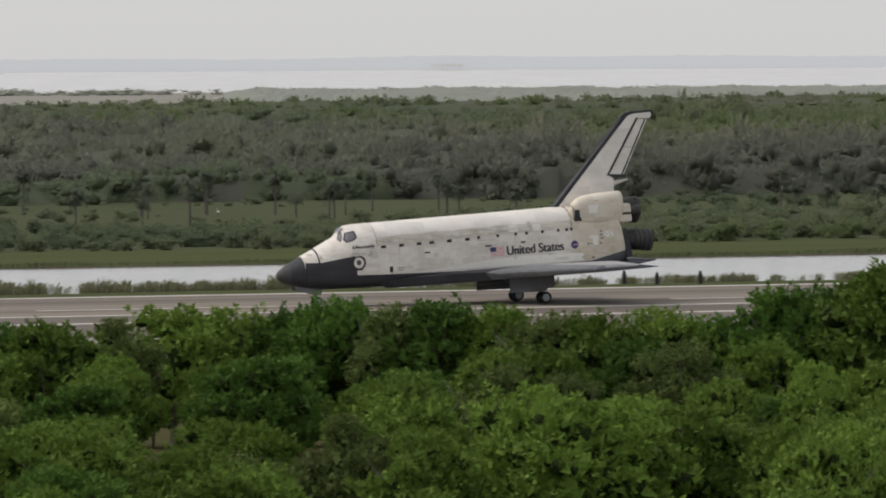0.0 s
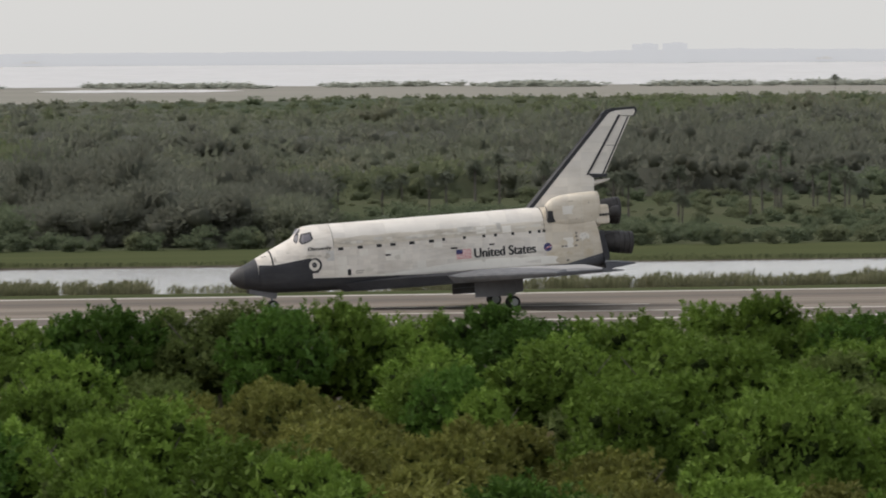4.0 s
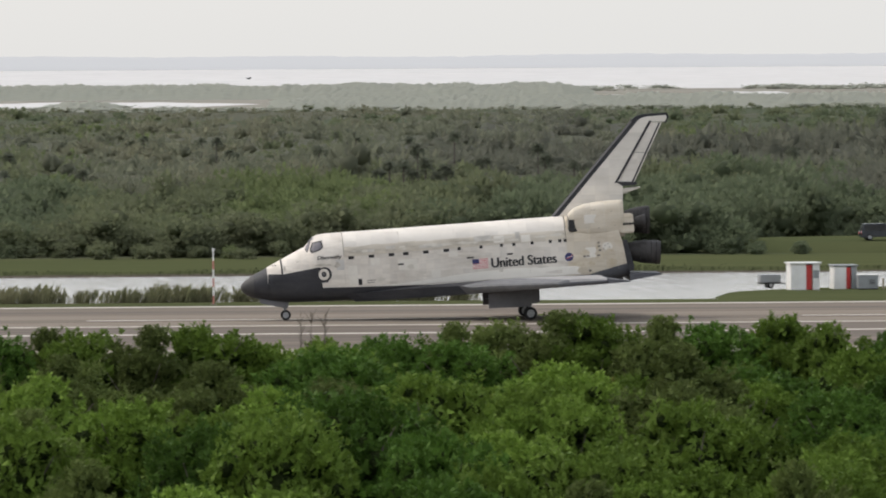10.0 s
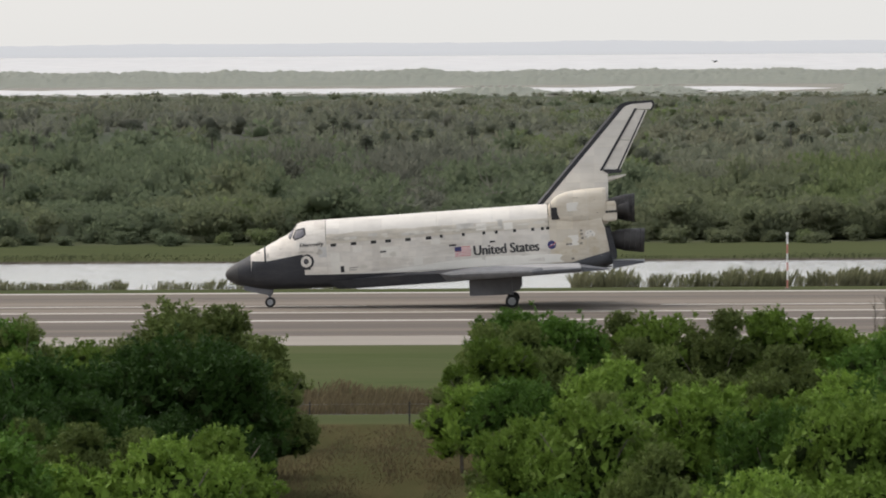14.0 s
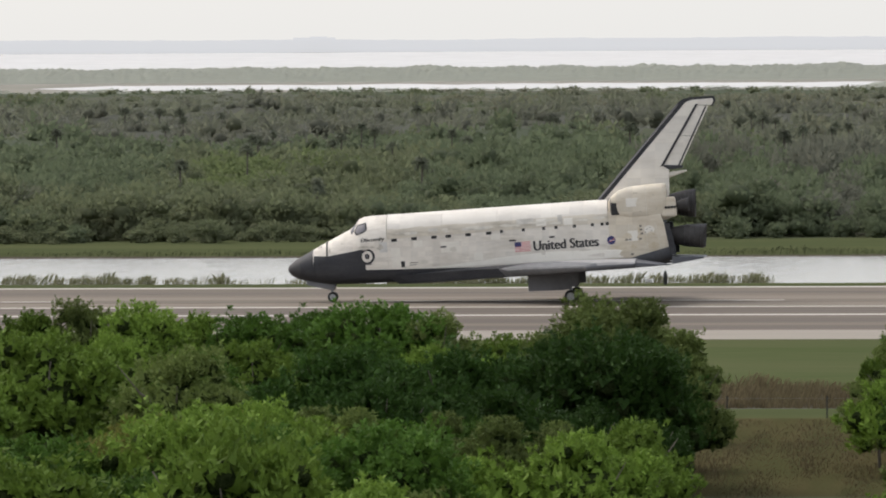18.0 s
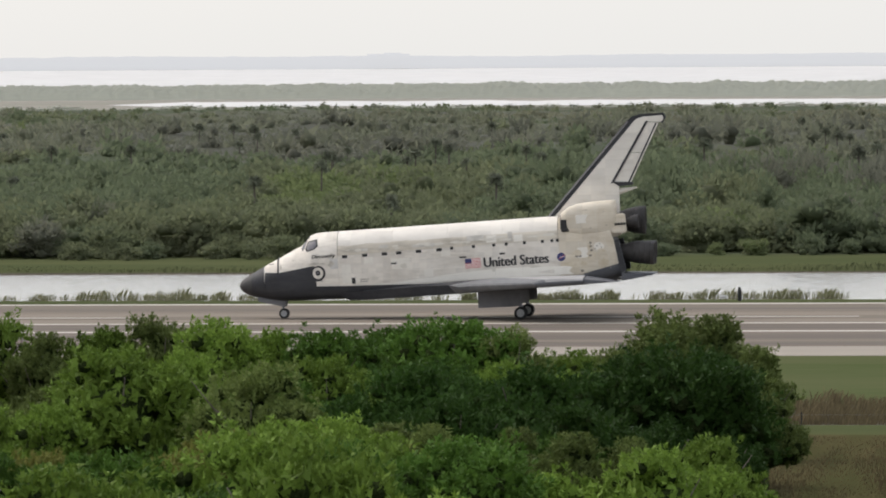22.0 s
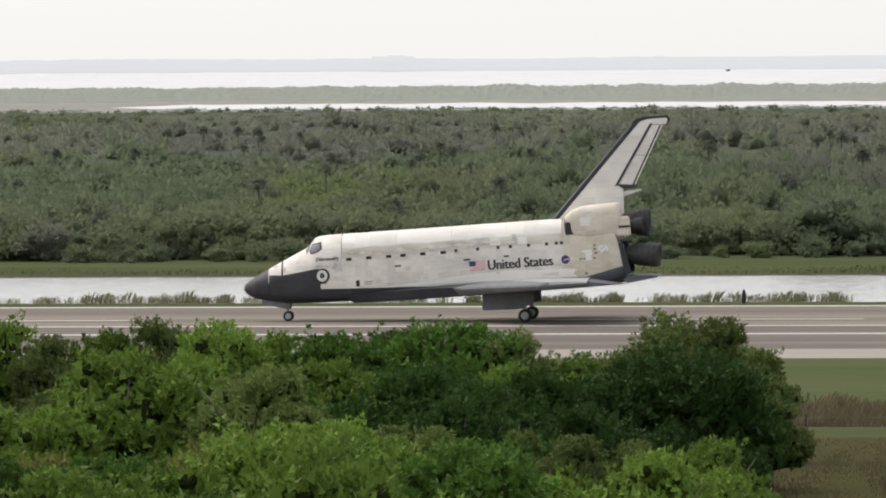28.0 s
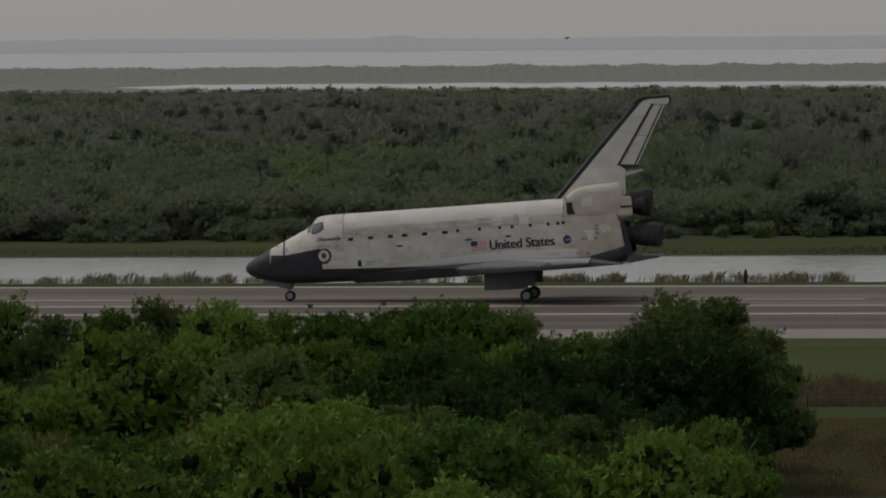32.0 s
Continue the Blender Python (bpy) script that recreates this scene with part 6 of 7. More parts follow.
for x, h in ((143, 13.0), (146, 16.5), (149, 19.2), (152.5, 18.4), (156, 17.0), (159, 20.0), (162, 21.0), (165.5, 20.4), (169, 21.2), (172, 20.3), (175, 21.5), (178.5, 20.6),
             (181.5, 20.0), (185, 20.9), (188.5, 20.3), (198.4, 19.3), (195.2, 16.2), (203, 16.0), (160, 17), (170, 18), (180, 17.5), (186, 16.5),
             (148, 14), (154, 14.5), (158, 15), (164, 16), (167, 17), (174, 16.5), (177, 17), (183, 16), (190, 15.5), (151, 12), (193, 13)):
    s = 0.985 * h / 18.0
    y = 1200 + prng.uniform(-9, 9)
    copy_thing(PINES[prng.randrange(3)], Matrix.Translation((x, y, 0.1)) @ Matrix.Rotation(prng.uniform(0, 6.28), 4, "Z") @
               Matrix.Diagonal((s * (0.55 if x > 194 else 1.32), s * 1.1, s, 1)))


# ---- reeds ----
def reed_bed(name, mat, places, label):
    """Blades as one object: places are x, y, z, height."""
    rng = np.random.default_rng(33)
    p = np.array(places)
    n = len(p)
    a = rng.uniform(0, 3.14, n)
    w = rng.uniform(0.014, 0.036, n)
    lean = rng.normal(0.07, 0.12, (n, 2)) * p[:, 3:4]
    bx, by = np.cos(a) * w, np.sin(a) * w
    v = np.stack([np.stack([p[:, 0] - bx, p[:, 1] - by, p[:, 2]], 1), np.stack([p[:, 0] + bx, p[:, 1] + by, p[:, 2]], 1),
                  np.stack([p[:, 0] + lean[:, 0] + bx * 0.9, p[:, 1] + lean[:, 1], p[:, 2] + p[:, 3] * 0.8], 1),
                  np.stack([p[:, 0] + lean[:, 0] * 1.7, p[:, 1] + lean[:, 1] * 1.7, p[:, 2] + p[:, 3]], 1)], 1).reshape(-1, 3)
    q = np.arange(n)[:, None] * 4
    ob = new(name, fast_mesh(name, v, np.concatenate([q + [0, 1, 2], q + [0, 2, 3]], 0), mat))
    return tagged(ob, label, "reeds", kind="stuff")


def reeds():
    rng = random.Random(14)
    out = []
    # x from, x to, y from, y to, height, blades a metre
    for x0, x1, y0, y1, h, dens in ((-110, -98, 640, 644, 1.0, 55), (-98, -74, 640, 645, 1.25, 75), (-74, -45, 640, 643, 1.1, 40), (-60, -24.6, 640, 644, 1.3, 75),
                                    (-5, 16, 640, 645, 1.35, 95), (16, 42, 641, 645, 1.2, 85), (92, 105, 641, 646, 1.1, 50),
                                    (106, 125, 641, 652, 1.5, 150), (125, 150, 641, 647, 1.1, 60), (150, 200, 641, 652, 1.5, 150), (200, 232, 641, 648, 1.4, 120),
                                    (232, 330, 641, 645, 1.1, 70)):
        for _ in range(int((x1 - x0) * dens * (1.4 if x1 < 0 else 2.4))):
            x, y = rng.uniform(x0, x1), rng.uniform(y0, y1) + 3.0
            k = noise.noise(Vector((x * 0.55, y * 0.5, 2))) + 0.5 * noise.noise(Vector((x * 0.12, 0, 7)))
            if k < -0.04:
                continue
            out.append((x, y, -0.3, h * (0.52 if x < -8 else 0.9 if x < 60 else 0.55) * rng.uniform(0.5, 1.2) * (0.45 + 1.25 * min(1, k + 0.25)) + 0.3))
    reed_bed("canal_reeds", REED, out, "tall green reeds along the canal's edge")
    out = []
    for _ in range(34000):
        x, y = rng.uniform(-150, 430), 728.5 + abs(rng.gauss(0, 3.2))
        k = noise.noise(Vector((x * 0.06, y * 0.1, 4)))
        out.append((x, y, -0.2, 0.2 + rng.uniform(0.12, 0.42) * (1 + 1.2 * max(-0.6, k))))
    reed_bed("bank_grass", BANK_GRASS, out, "dark rough grass along the canal's far bank")
    out = []
    for _ in range(24000):
        x, y = rng.uniform(-62, 16), rng.uniform(431, 458)
        out.append((x, y, -0.5, rng.uniform(0.15, 0.62) * (1 + 1.1 * noise.noise(Vector((x * 0.35, y * 0.25, 1)))) + 0.4))
    reed_bed("ditch_reeds", REED_BROWN, out, "brown dead reeds in a ditch")
    out = []
    for _ in range(42000):
        x, y = rng.uniform(-34, 4), rng.uniform(335, 414)
        k = noise.noise(Vector((x * 0.5, y * 0.05, 6)))
        out.append((x, y, -0.05, rng.uniform(0.10, 0.26) * (1 + 1.2 * max(-0.5, k))))
    reed_bed("dry_tussocks", REED_BROWN, out, "rough dry grass in the ride")


reeds()


# ---- things along the strip ----
WHITE_PAINT = surface("white_paint", (0.78, 0.77, 0.75), (0.70, 0.69, 0.67), 1.5, 0.6, (0.6, 0.58, 0.55), 0.4, 0.4)
RED_PAINT = surface("red_paint", (0.48, 0.05, 0.045), (0.40, 0.045, 0.04), 2, 0.6)
FADED_RED = surface("faded_red_paint", (0.44, 0.17, 0.14), (0.50, 0.22, 0.18), 2, 0.7)
GREY_PAINT = surface("grey_paint", (0.30, 0.315, 0.32), (0.25, 0.26, 0.27), 1.5, 0.6, (0.22, 0.22, 0.22), 0.5, 0.4)
DARK_CAR = surface("dark_car_paint", (0.022, 0.026, 0.034), (0.03, 0.034, 0.042), 2, 0.25, spec=0.6)
BLUE_CAR = surface("blue_grey_car_paint", (0.12, 0.13, 0.16), (0.15, 0.16, 0.19), 2, 0.3, spec=0.6)
CAR_GLASS = surface("car_glass", (0.02, 0.022, 0.025), (0.03, 0.03, 0.034), 1, 0.06, spec=0.8)
TIMBER = surface("weathered_timber", (0.24, 0.19, 0.13), (0.32, 0.26, 0.18), 4, 0.9)
BLACK_POST = surface("black_post", (0.02, 0.02, 0.02), (0.035, 0.035, 0.033), 4, 0.8)

# the grassy spit on which the booths stand, and the mound with the parked vehicles
def land(name, outline, z, mat, label, base=-0.6):
    bm = bmesh.new()
    cx, cy = sum(p[0] for p in outline) / len(outline), sum(p[1] for p in outline) / len(outline)
    n = len(outline)
    low = [bm.verts.new((x, y, base)) for x, y in outline]
    rim = [bm.verts.new((cx + (x - cx) * 0.90, cy + (y - cy) * 0.90, z * 0.9)) for x, y in outline]
    mid = [bm.verts.new((cx + (x - cx) * 0.6, cy + (y - cy) * 0.6, z)) for x, y in outline]
    for a, b in ((low, rim), (rim, mid)):
        for i in range(n):
            bm.faces.new((a[i], a[(i + 1) % n], b[(i + 1) % n], b[i]))
    bm.faces.new(mid)
    ob = part(name, bm, mat, None, label, True)
    return tagged(ob, category="ground", kind="structure")


def oval(cx, cy, rx, ry, n=28, seed=1):
    return [(cx + rx * math.cos(6.283 * i / n) * (1 + 0.12 * noise.noise(Vector((i * 0.6, seed, 0)))),
             cy + ry * math.sin(6.283 * i / n) * (1 + 0.12 * noise.noise(Vector((i * 0.6, seed, 5))))) for i in range(n)]


land("ground_spit", oval(87, 653, 27, 21, seed=3), 0.06, VERGE, "grassy spit beside the runway", -0.9)
land("ground_mound", oval(100, 787, 28, 16, seed=6), 1.62, VERGE, "low grassy mound with parked vehicles", 0.0)


def booth(x, y, w, d, h, label, red_face):
    ob = empty("service_booth", pose(x, y, 0.05, 0, 0, 6), label, "booth", "booths by the runway")
    t = 0.06
    part("rear_wall", box((w, t, h), (0, d / 2, h / 2)), WHITE_PAINT, ob)
    part("side_wall", box((t, d, h), (-w / 2, 0, h / 2)), WHITE_PAINT, ob)
    part("side_wall", box((t, d, h), (w / 2, 0, h / 2)), WHITE_PAINT, ob)
    part("front_wall", box((w * 0.53, t, h), (-w * 0.235, -d / 2, h / 2)), WHITE_PAINT, ob)
    part("front_wall", box((w * 0.24, t, h), (w * 0.38, -d / 2, h / 2)), WHITE_PAINT if red_face else GREY_PAINT, ob)
    part("door", box((w * 0.20, t * 0.7, h * 0.94), (w * 0.13, -d / 2 - 0.01, h * 0.48), 0.01), RED_PAINT, ob, "red painted door")
    part("roof", box((w + 0.35, d + 0.35, 0.14), (0, 0, h + 0.07), 0.03), WHITE_PAINT if red_face else GREY_PAINT, ob)
    part("panel", box((w * 0.2, 0.03, h * 0.3), (w * 0.38, -d / 2 - 0.045, h * 0.6)), GREY_PAINT, ob)
    return ob


booth(70.9, 664, 2.7, 2.2, 2.45, "white booth with a red door on the canal spit", True)
booth(74.9, 665.5, 2.1, 2.0, 2.15, "grey roofed booth with a red side on the canal spit", False)


def generator(x, y, w, d, h):
    ob = empty("generator_box", pose(x, y, 0.05), "grey metal equipment cabinet with a white lid", "cabinet", "equipment cabinets by the runway")
    part("body", box((w, d, h), (0, 0, h / 2 + 0.1), 0.03), GREY_PAINT, ob)
    part("lid", box((w + 0.08, d + 0.08, 0.07), (0, 0, h + 0.135), 0.02), WHITE_PAINT, ob)
    part("skid", box((w, 0.15, 0.1), (0, -d / 2 + 0.2, 0.05)), DARK, ob)
    part("skid", box((w, 0.15, 0.1), (0, d / 2 - 0.2, 0.05)), DARK, ob)
    for k in range(4):
        part("louvre", box((w * 0.3, 0.02, 0.04), (w * 0.2, -d / 2 - 0.01, 0.55 + 0.12 * k)), DARK, ob)


generator(76.9, 663, 1.9, 1.4, 1.25)
generator(79.9, 663, 1.95, 1.4, 1.25)
for x in (78.35, 81.2, 81.8):
    p = empty("wooden_post", pose(x, 662.6, 0.0), "pale weathered wooden post", "post", "posts by the cabinets")
    part("shaft", box((0.16, 0.16, 1.15), (0, 0, 0.55), 0.02), TIMBER, p)


def wheel_small(r, w, at, parent):
    ob = part("wheel", lathe([(-w / 2, r * 0.6), (-w / 2, r * 0.92), (-w * 0.3, r), (w * 0.3, r), (w / 2, r * 0.92), (w / 2, r * 0.6)], 18, "Y"), RUBBER, parent)
    ob.location = at
    part("rim", join(lathe([(-w / 2 - 0.01, r * 0.61), (-w / 2 - 0.02, 0.03)], 14, "Y"), lathe([(w / 2 + 0.01, r * 0.61), (w / 2 + 0.02, 0.03)], 14, "Y")), RIM, ob)


def small_trailer():
    ob = empty("utility_trailer", pose(68.1, 668, 0.05, 0, 0, 8), "small grey box trailer parked on the spit", "trailer")
    part("body", box((2.0, 1.3, 0.75), (0, 0, 0.95), 0.05), GREY_PAINT, ob)
    part("chassis", box((2.1, 1.1, 0.12), (0, 0, 0.5)), DARK, ob)
    part("drawbar", tube([(1.0, 0, 0.48), (1.9, 0, 0.45)], [0.05, 0.05], 6), DARK, ob)
    part("stand", tube([(1.7, 0, 0.45), (1.7, 0, 0.0)], [0.03, 0.03], 6), DARK, ob)
    for y in (-0.68, 0.68):
        wheel_small(0.3, 0.18, (0, y, 0.3), ob)


small_trailer()


def car(name, label, m, paint, length, height, nose=1):
    """A parked wagon seen from the side: body, cabin with panes, wheels; its front is at +x times nose."""
    ob = empty(name, m, label, "car")
    L, w = length, 1.85
    prof = [(-L / 2, 0.45), (-L / 2 + 0.05, 0.95), (-L / 2 + 0.15, 1.05), (L * 0.22, 1.02), (L / 2 - 0.15, 0.86), (L / 2, 0.62), (L / 2 - 0.02, 0.38), (-L / 2 + 0.05, 0.34)]
    cab = [(-L / 2 + 0.12, 1.03), (-L / 2 + 0.30, height - 0.04), (-L / 2 + 0.6, height), (L * 0.05, height - 0.02), (L * 0.27, 1.01)]
    pane = [(-L / 2 + 0.45, 1.08), (-L / 2 + 0.5, height - 0.14), (L * 0.04, height - 0.15), (L * 0.20, 1.06)]
    for nm, outline, half, mat in (("body", prof, w / 2, paint), ("cabin", cab, w / 2 - 0.14, paint)):
        bm = plate([(x * nose, -half, z) for x, z in outline], 0.01)
        bm.free()
        bm = bmesh.new()
        rows = [[bm.verts.new((x * nose, y, z)) for x, z in outline] for y in (-half, half)]
        n = len(outline)
        for i in range(n):
            bm.faces.new((rows[0][i], rows[0][(i + 1) % n], rows[1][(i + 1) % n], rows[1][i]))
        bm.faces.new(rows[0])
        bm.faces.new(rows[1][::-1])
        bmesh.ops.recalc_face_normals(bm, faces=bm.faces[:])
        bmesh.ops.bevel(bm, geom=bm.edges[:], offset=0.05, segments=2, affect="EDGES")
        part(nm, bm, mat, ob)
    for y in (-1, 1):
        part("side_window", plate([(x * nose, y * (w / 2 - 0.125), z) for x, z in pane], 0.012), CAR_GLASS, ob, "dark side glass")
        for x in (-L * 0.31, L * 0.32):
            wheel_small(0.35, 0.22, (x * nose, y * (w / 2 - 0.1), 0.35), ob)
    part("windscreen", plate([(L * 0.265 * nose, -0.7, 1.05), (L * 0.265 * nose, 0.7, 1.05), (L * 0.075 * nose, 0.66, height - 0.06), (L * 0.075 * nose, -0.66, height - 0.06)], 0.02),
         CAR_GLASS, ob)
    for y in (-0.65, 0.65):
        part("headlight", box((0.06, 0.3, 0.14), ((L / 2 - 0.05) * nose, y, 0.72), 0.02), FLAG_WHITE, ob)
        part("tail_light", box((0.05, 0.16, 0.3), (-(L / 2 - 0.03) * nose, y * 1.15, 0.85), 0.02), RED, ob)
    part("bumper", box((0.12, w * 0.95, 0.16), (L / 2 * nose, 0, 0.46), 0.04), DARK, ob)
    return ob


car("dark_van", "dark blue van parked on the mound", pose(91.8, 777, 1.60, 0, -1, 4), DARK_CAR, 5.0, 1.85)
car("wagon_car", "blue-grey estate car parked on the mound", pose(107.4, 777.5, 1.50, 0, 2, -4), BLUE_CAR, 4.8, 1.7)


def camper():
    ob = empty("camper_trailer", pose(97.4, 777.5, 1.62, 0, 0, 2), "white camper trailer on the mound", "trailer")
    part("body", box((3.3, 2.2, 1.75), (0, 0, 1.35), 0.12), WHITE_PAINT, ob)
    part("air_unit", box((0.85, 0.7, 0.26), (0.2, 0, 2.34), 0.06), WHITE_PAINT, ob)
    part("window", box((0.34, 0.02, 0.6), (-0.55, -1.105, 1.55), 0.02), CAR_GLASS, ob, "dark small window")
    part("window", box((0.6, 0.02, 0.45), (0.7, -1.105, 1.6), 0.02), CAR_GLASS, ob, "dark small window")
    part("skirt", box((3.2, 2.0, 0.12), (0, 0, 0.45)), DARK, ob)
    part("drawbar", tube([(1.6, 0, 0.45), (2.6, 0, 0.42)], [0.05, 0.05], 6), DARK, ob)
    for y in (-0.95, 0.95):
        wheel_small(0.34, 0.2, (0.65, y, 0.34), ob)


def pickup():
    ob = empty("work_truck", pose(100.0, 775.5, 1.62, 0, 0, 0), "white work truck with a raised rack beside the camper", "truck")
    part("cab", box((1.5, 1.8, 0.95), (0.75, 0, 1.35), 0.16, taper=(0.72, 0.86)), WHITE_PAINT, ob)
    part("hood", box((1.2, 1.8, 0.5), (-0.45, 0, 0.85), 0.1, taper=(0.95, 0.92)), WHITE_PAINT, ob)
    part("bed", box((1.7, 1.85, 0.45), (2.2, 0, 0.8), 0.05), WHITE_PAINT, ob)
    part("chassis", box((4.2, 1.5, 0.18), (1.0, 0, 0.5)), DARK, ob)
    part("side_window", box((0.75, 0.02, 0.38), (0.75, -0.88, 1.5), 0.04), CAR_GLASS, ob)
    for x in (1.6, 2.9):
        for y in (-0.85, 0.85):
            part("rack_post", box((0.05, 0.05, 1.0), (x, y, 1.5)), GEAR, ob)
    part("rack", box((3.0, 1.8, 0.12), (1.6, 0, 2.02), 0.03), surface("tan_canvas", (0.42, 0.38, 0.30), (0.36, 0.32, 0.26), 2, 0.9), ob)
    for x in (-0.4, 2.1):
        for y in (-0.85, 0.85):
            wheel_small(0.36, 0.22, (x, y, 0.36), ob)


def toilet():
    ob = empty("portable_toilet", pose(103.2, 777, 1.62), "white portable cabin on the mound", "cabin")
    part("body", box((1.0, 1.0, 1.95), (0, 0, 1.05), 0.04), WHITE_PAINT, ob)
    part("roof", box((1.05, 1.05, 0.12), (0, 0, 2.08), 0.05), WHITE_PAINT, ob)
    part("door", box((0.7, 0.03, 1.7), (0, -0.51, 1.0), 0.02), FLAG_WHITE, ob)
    part("skid", box((1.05, 1.0, 0.1), (0, 0, 0.05)), DARK, ob)


camper()
pickup()
toilet()


def marker_mast():
    ob = empty("marker_mast", pose(14.6, 637.2, 0.0), "thin white mast with red bands beside the runway", "mast")
    for k in range(6):
        part("band", lathe([(0.8 * k, 0.075), (0.8 * k + 0.8, 0.072)], 10, "Z"), FADED_RED if k % 2 == 0 else WHITE_PAINT, ob)
    part("head", box((0.24, 0.24, 0.3), (0, 0, 4.95), 0.03), WHITE_PAINT, ob)
    part("foot", box((0.5, 0.5, 0.1), (0, 0, 0.05), 0.02), SHOULDER, ob)


marker_mast()


def distance_post(x, y, h):
    ob = empty("edge_post", pose(x, y, 0.0), "short black post beside the runway", "post", "posts along the runway")
    part("shaft", box((0.34, 0.30, h * 0.8), (0, 0, h * 0.4), 0.03), BLACK_POST, ob)
    part("cap", box((0.24, 0.24, h * 0.22), (0, 0, h * 0.89), 0.04), BLACK_POST, ob)


for x, y, h in ((-34.2, 638.8, 1.25), (261.1, 638.4, 1.2), (265.4, 637.7, 1.3), (259.1, 642.0, 1.3)):
    distance_post(x, y, h)


def runway_light(x, y):
    ob = empty("edge_light", pose(x, y, 0.02), "small dark runway edge light", "light", "lights along the runway")
    part("base", lathe([(0, 0.16), (0.05, 0.15)], 12, "Z"), DARK, ob)
    part("stem", lathe([(0.05, 0.04), (0.22, 0.04)], 8, "Z"), DARK, ob)
    part("lens", lathe([(0.22, 0.10), (0.32, 0.11), (0.40, 0.05)], 12, "Z"), CAR_GLASS, ob)


for k in range(-3, 8):
    runway_light(-30.6 + 60.96 * k, 541.2)


def low_sign():
    ob = empty("low_sign", pose(-35.7, 638.9, 0.0), "small white and black sign board on low legs", "sign")
    part("board", box((0.7, 0.06, 0.3), (0, 0, 0.38), 0.01), WHITE_PAINT, ob)
    for x in (-0.25, 0.25):
        part("leg", box((0.05, 0.05, 0.3), (x, 0.03, 0.15)), BLACK_POST, ob)
    part("bar", box((0.5, 0.01, 0.06), (0, -0.036, 0.32)), BLACK_POST, ob)


low_sign()


def fence():
    ob = empty("wire_fence", pose(0, 416.5, 0), "wire fence on dark wooden posts across the ride", "fence")
    xs = [-60 + 5.9 * k for k in range(14)]
    for x in xs:
        part("post", tube([(x, 0, -0.2), (x + 0.02, 0, 1.35)], [0.05, 0.045], 7), BLACK_POST, ob)
    for z in (0.6, 1.2):
        part("wire", tube([(x, -0.07, z + 0.01 * math.sin(x)) for x in xs], [0.004] * len(xs), 4), GEAR, ob)


fence()


def bare_sapling(x, y, h, seed, lean=0.0):
    """A leafless sapling that stands up out of the near wood."""
    rng = random.Random(seed)
    ob = empty("bare_sapling", pose(x, y, 0), "thin leafless brown sapling", "sapling", "bare saplings of the near wood")
    part("stem", tube([(0, 0, -0.2), (0.1, 0, h * 0.5), (0.1 + lean, 0, h)], [0.06, 0.045, 0.012], 6), BARK, ob)
    bms = []
    for k in range(26):
        z = h * rng.uniform(0.55, 0.97)
        a, l = rng.uniform(0, 6.283), rng.uniform(0.3, 0.8)
        p = Vector((0.1 + lean * max(0, z / h - 0.5) * 2, 0, z))
        q = p + Vector((math.cos(a) * l * 0.6, math.sin(a) * l * 0.6, l * 0.9))
        bms.append(tube([p, p.lerp(q, 0.5) + Vector((0, 0, 0.05)), q], [0.02, 0.014, 0.005], 4))
    part("twigs", join(*bms), BARK, ob)


for x, y, h, s in ((13.3, 380, 8.9, 1), (13.9, 381, 8.7, 2), (14.6, 380, 8.9, 3)):
    bare_sapling(x, y, h, s)


SNAG = surface("snag_wood", (0.204, 0.186, 0.156), (0.156, 0.141, 0.120), 3, 0.9)


def snag(x, y, h, seed):
    """A dead forked tree, bleached grey."""
    rng = random.Random(seed)
    ob = empty("dead_tree", pose(x, y, 0.2), "bleached dead tree with forked bare limbs", "tree", "dead trees across the canal")
    top = Vector((rng.uniform(-0.6, 0.6), 0, h * 0.55))
    part("trunk", tube([(0, 0, -0.3), (0.1, 0, h * 0.3), top], [0.20, 0.16, 0.12], 7), SNAG, ob)
    for k in range(7):
        a, l = rng.uniform(0, 6.283), h * rng.uniform(0.28, 0.48)
        p = Vector((0.1, 0, h * 0.3)).lerp(top, rng.uniform(0.2, 1))
        q = p + Vector((math.cos(a) * l * 0.55, math.sin(a) * l * 0.3, l * 0.5))
        e = q + Vector((math.cos(a) * l * 0.2, math.sin(a) * l * 0.2, l * 0.5))
        part("limb", tube([p, q, e], [0.09, 0.06, 0.015], 5), SNAG, ob)


for x, y, h, s in ((-31.6, 826, 8.2, 1), (-15.8, 824, 8.0, 2), (-28.5, 822, 6.5, 3), (-16.4, 830, 7.0, 4), (-34.0, 835, 6.4, 5)):
    snag(x, y, h, s)


# ---- far off ----
for az0, az1, z0, z1, lab in ((0.2598, 0.2635, 10, 23.6, "hazy tall apartment block across the river"), (0.2641, 0.2676, 10, 24.0, "hazy tall apartment block across the river"),
                              (0.3565, 0.3610, 12.4, 14.6, "long low white building across the river"), (0.2858, 0.2880, 12.4, 13.8, "long low white building across the river"), (0.1735, 0.1760, 12.6, 13.6, "long low white building across the river"),
                              (-0.106, -0.100, 18, 20.9, "hazy domed building across the river")):
    a = (az0 + az1) / 2
    w = 4880 * (az1 - az0)
    ob = empty("far_building", Matrix.Translation(polar(4885, a)) @ Matrix.Rotation(-a, 4, "Z"), lab, "building")
    # the tall blocks take the shore's glowing haze colour
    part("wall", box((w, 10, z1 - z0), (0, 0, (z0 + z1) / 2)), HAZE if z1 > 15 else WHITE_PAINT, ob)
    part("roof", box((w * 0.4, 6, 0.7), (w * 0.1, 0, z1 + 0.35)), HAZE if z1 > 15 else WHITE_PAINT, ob)

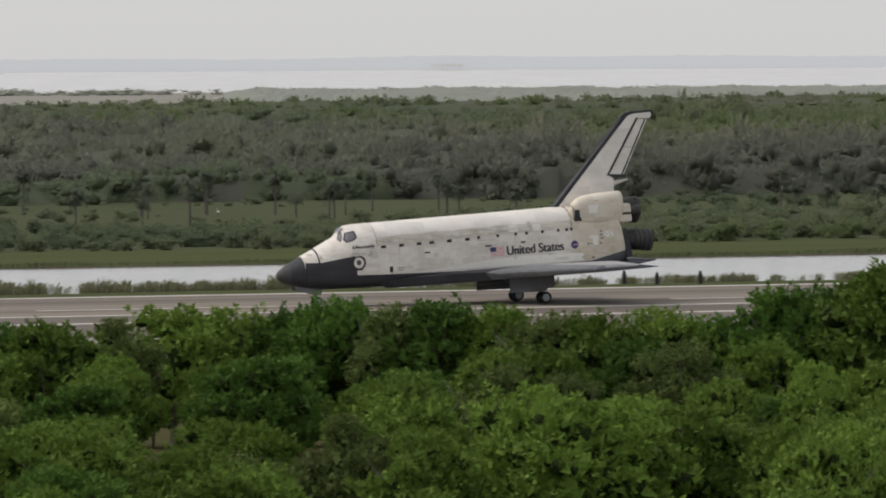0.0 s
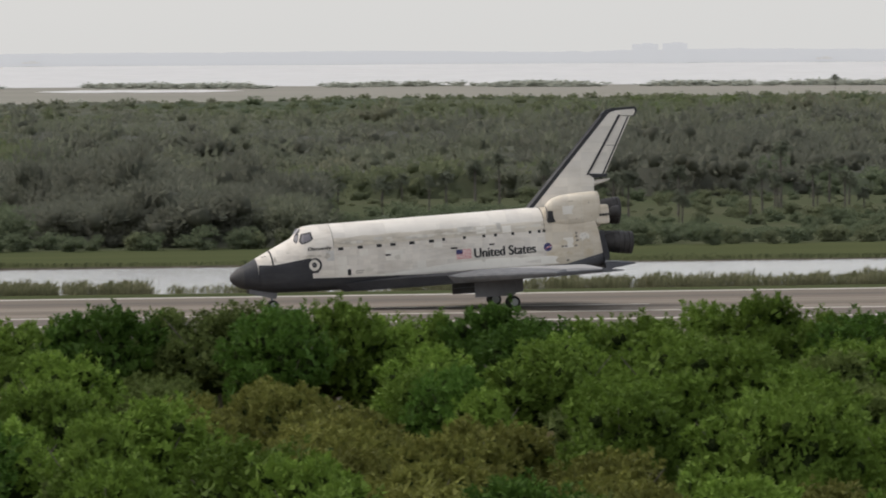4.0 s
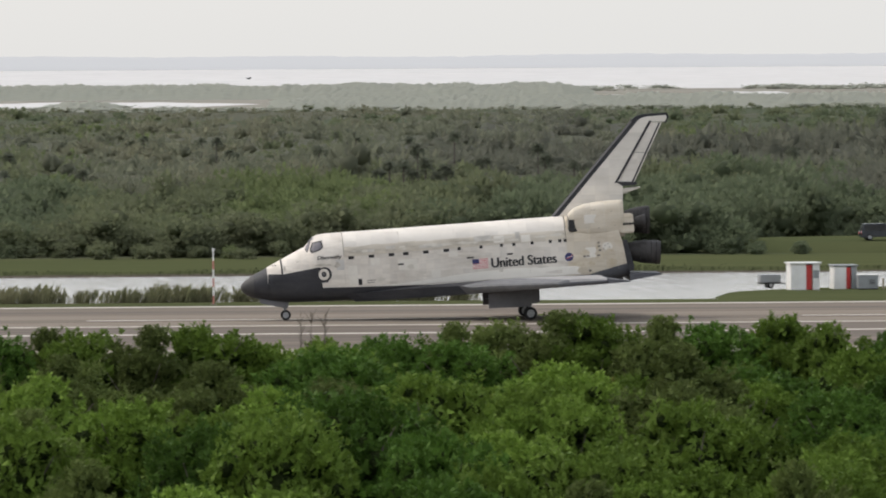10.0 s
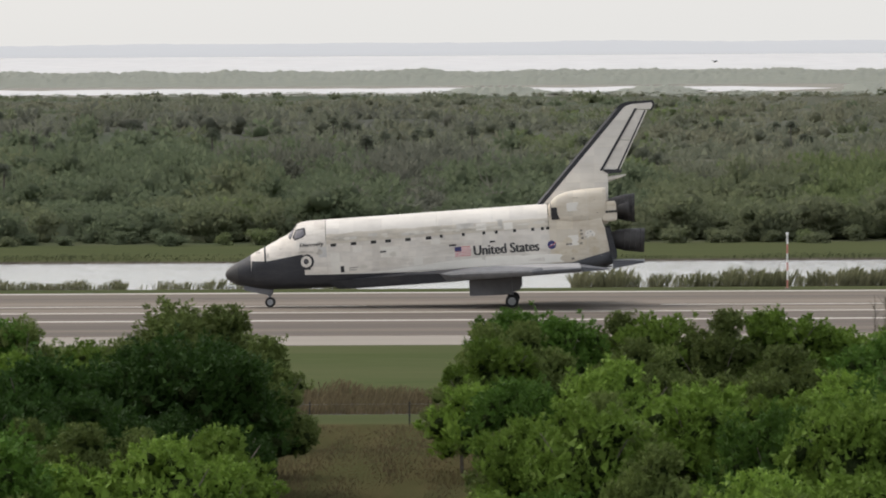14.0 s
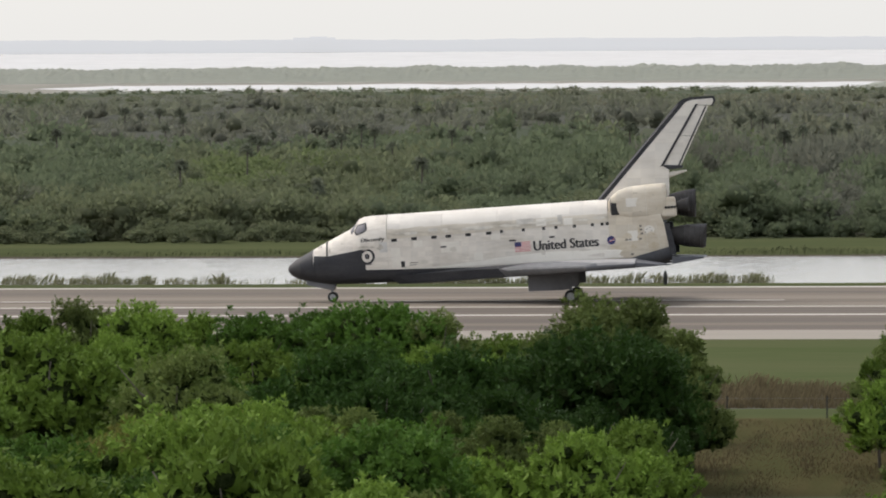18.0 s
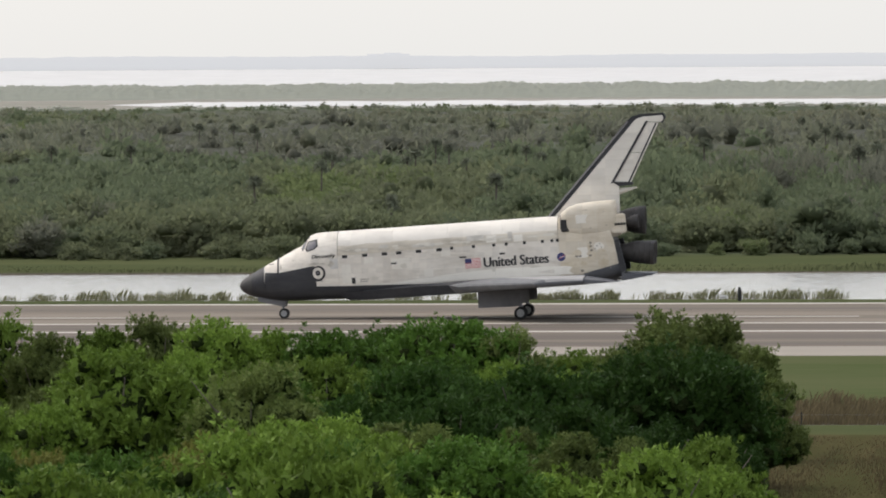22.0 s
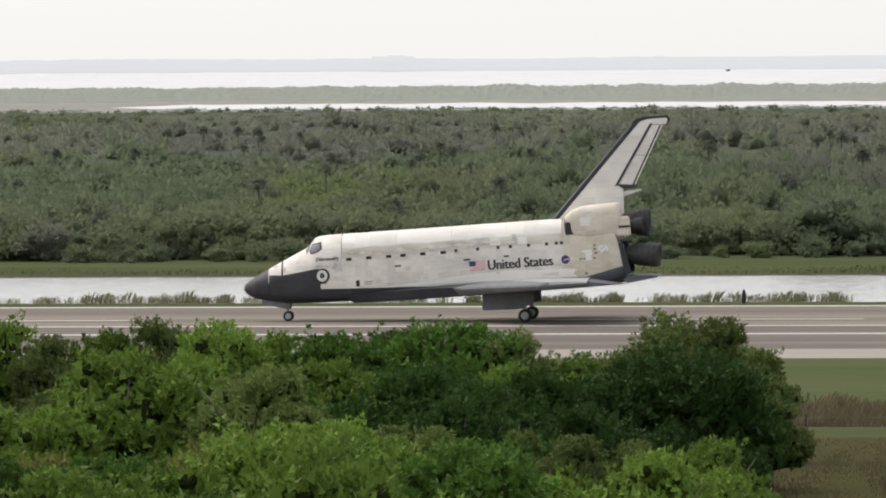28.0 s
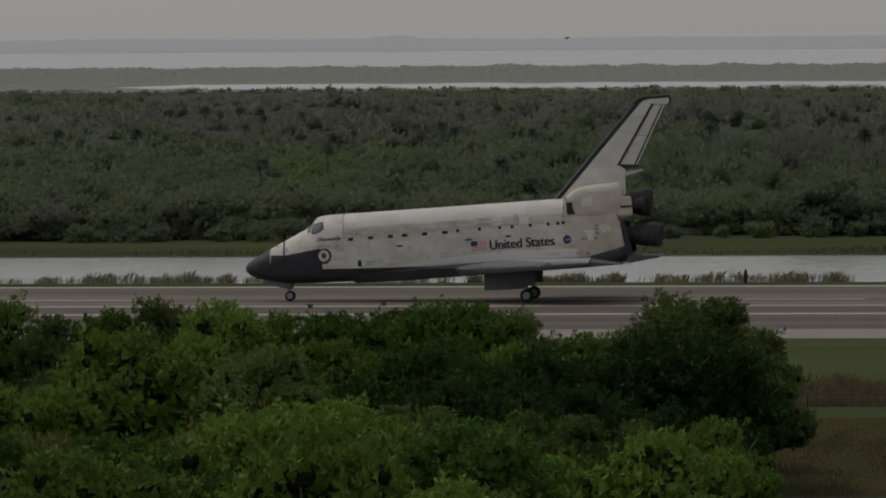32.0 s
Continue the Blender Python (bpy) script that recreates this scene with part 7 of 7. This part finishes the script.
# a lone palm on the marsh
x, y, _z = polar(3600, 0.2885)
plant_palm(x, y, 6.6, 1.5, prng)

for az, r, w in ((0.083, 3960, 34), (0.093, 3960, 10), (0.160, 3900, 60), (0.150, 3950, 20)):
    x, y, _z = polar(r, az)
    land("ground_islet", oval(x, y, w, 14, 16, seed=r), 0.9, MARSH, "low marsh islet in the river", 0.0)


def bird(label):
    ob = empty("bird", pose(0, 300, 20), label, "bird")
    part("body", lathe([(-0.22, 0.01), (-0.12, 0.055), (0.02, 0.075), (0.16, 0.045), (0.24, 0.01)], 10, "X"), BLACK_POST, ob)
    part("tail", plate([(0.2, -0.03, 0), (0.36, -0.07, 0), (0.36, 0.07, 0), (0.2, 0.03, 0)], 0.012), BLACK_POST, ob)
    for s in (-1, 1):
        part("wing", plate([(-0.09, s * 0.05, 0.02), (-0.12, s * 0.32, 0.14), (0.0, s * 0.58, 0.10), (0.06, s * 0.32, 0.13), (0.1, s * 0.05, 0.02)], 0.012), BLACK_POST, ob)
    return ob


BIRDS = [bird("dark soaring bird over the canal"), bird("dark soaring bird over the woods")]


def egret(x, y, z):
    ob = empty("egret", pose(x, y, z, 0, 0, 40), "white wading bird standing in the grass", "bird", "white wading birds")
    part("body", lathe([(-0.3, 0.02), (-0.15, 0.12), (0.1, 0.14), (0.3, 0.03)], 10, "X", (0, 0, 0.55)), FLAG_WHITE, ob)
    part("neck", tube([(-0.22, 0, 0.6), (-0.32, 0, 0.8), (-0.28, 0, 1.0)], [0.05, 0.035, 0.04], 6), FLAG_WHITE, ob)
    for yy in (-0.05, 0.05):
        part("leg", tube([(0, yy, 0.5), (0, yy, 0)], [0.015, 0.012], 5), DARK, ob)


for x, y, z in ((299, 884, 1.4), (155.5, 722, 0.28)):
    egret(x, y, z)


# the patterns for the copies are no longer needed
for ob in [GREAT] + DEEP + TREES + WILLOWS + BUSHES + PALMS + PINES:
    for o in (*ob.children_recursive, ob):
        bpy.data.objects.remove(o)


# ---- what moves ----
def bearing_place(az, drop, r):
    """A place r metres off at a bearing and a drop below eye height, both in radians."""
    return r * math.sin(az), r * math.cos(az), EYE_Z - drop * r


def motions():
    walk(ORBITER, [(t, pose(x, STRIP_Y, 0)) for t, x in ROLLOUT])
    # the wheels turn with the way that the orbiter has gone
    ts, xs = [t for t, _ in ROLLOUT], [x for _, x in ROLLOUT]
    for ob, r in WHEELS:
        at, turn, last, rows = ob.location.copy(), 0.0, xs[0], []
        for k in range(0, 23 * FPS + 1):
            x = float(np.interp(k / FPS, ts, xs))
            turn += min(radians(84), (last - x) / r)
            last = x
            rows.append((k / FPS, Matrix.Translation(at) @ Matrix.Rotation(-turn, 4, "Y")))
        rows.append((32.0, rows[-1][1]))
        walk(ob, rows)
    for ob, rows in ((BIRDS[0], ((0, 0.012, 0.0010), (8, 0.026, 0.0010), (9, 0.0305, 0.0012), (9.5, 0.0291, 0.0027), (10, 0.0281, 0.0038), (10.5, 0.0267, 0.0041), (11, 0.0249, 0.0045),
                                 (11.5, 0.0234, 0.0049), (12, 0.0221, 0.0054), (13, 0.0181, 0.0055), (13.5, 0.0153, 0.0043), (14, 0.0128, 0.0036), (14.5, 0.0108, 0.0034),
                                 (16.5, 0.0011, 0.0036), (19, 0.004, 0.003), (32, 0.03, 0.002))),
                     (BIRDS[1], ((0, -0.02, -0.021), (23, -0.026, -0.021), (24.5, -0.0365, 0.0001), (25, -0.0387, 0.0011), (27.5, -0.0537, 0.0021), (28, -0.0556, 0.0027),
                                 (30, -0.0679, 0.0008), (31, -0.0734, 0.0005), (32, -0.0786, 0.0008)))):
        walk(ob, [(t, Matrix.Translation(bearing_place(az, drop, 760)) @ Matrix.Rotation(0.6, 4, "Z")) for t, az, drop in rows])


motions()
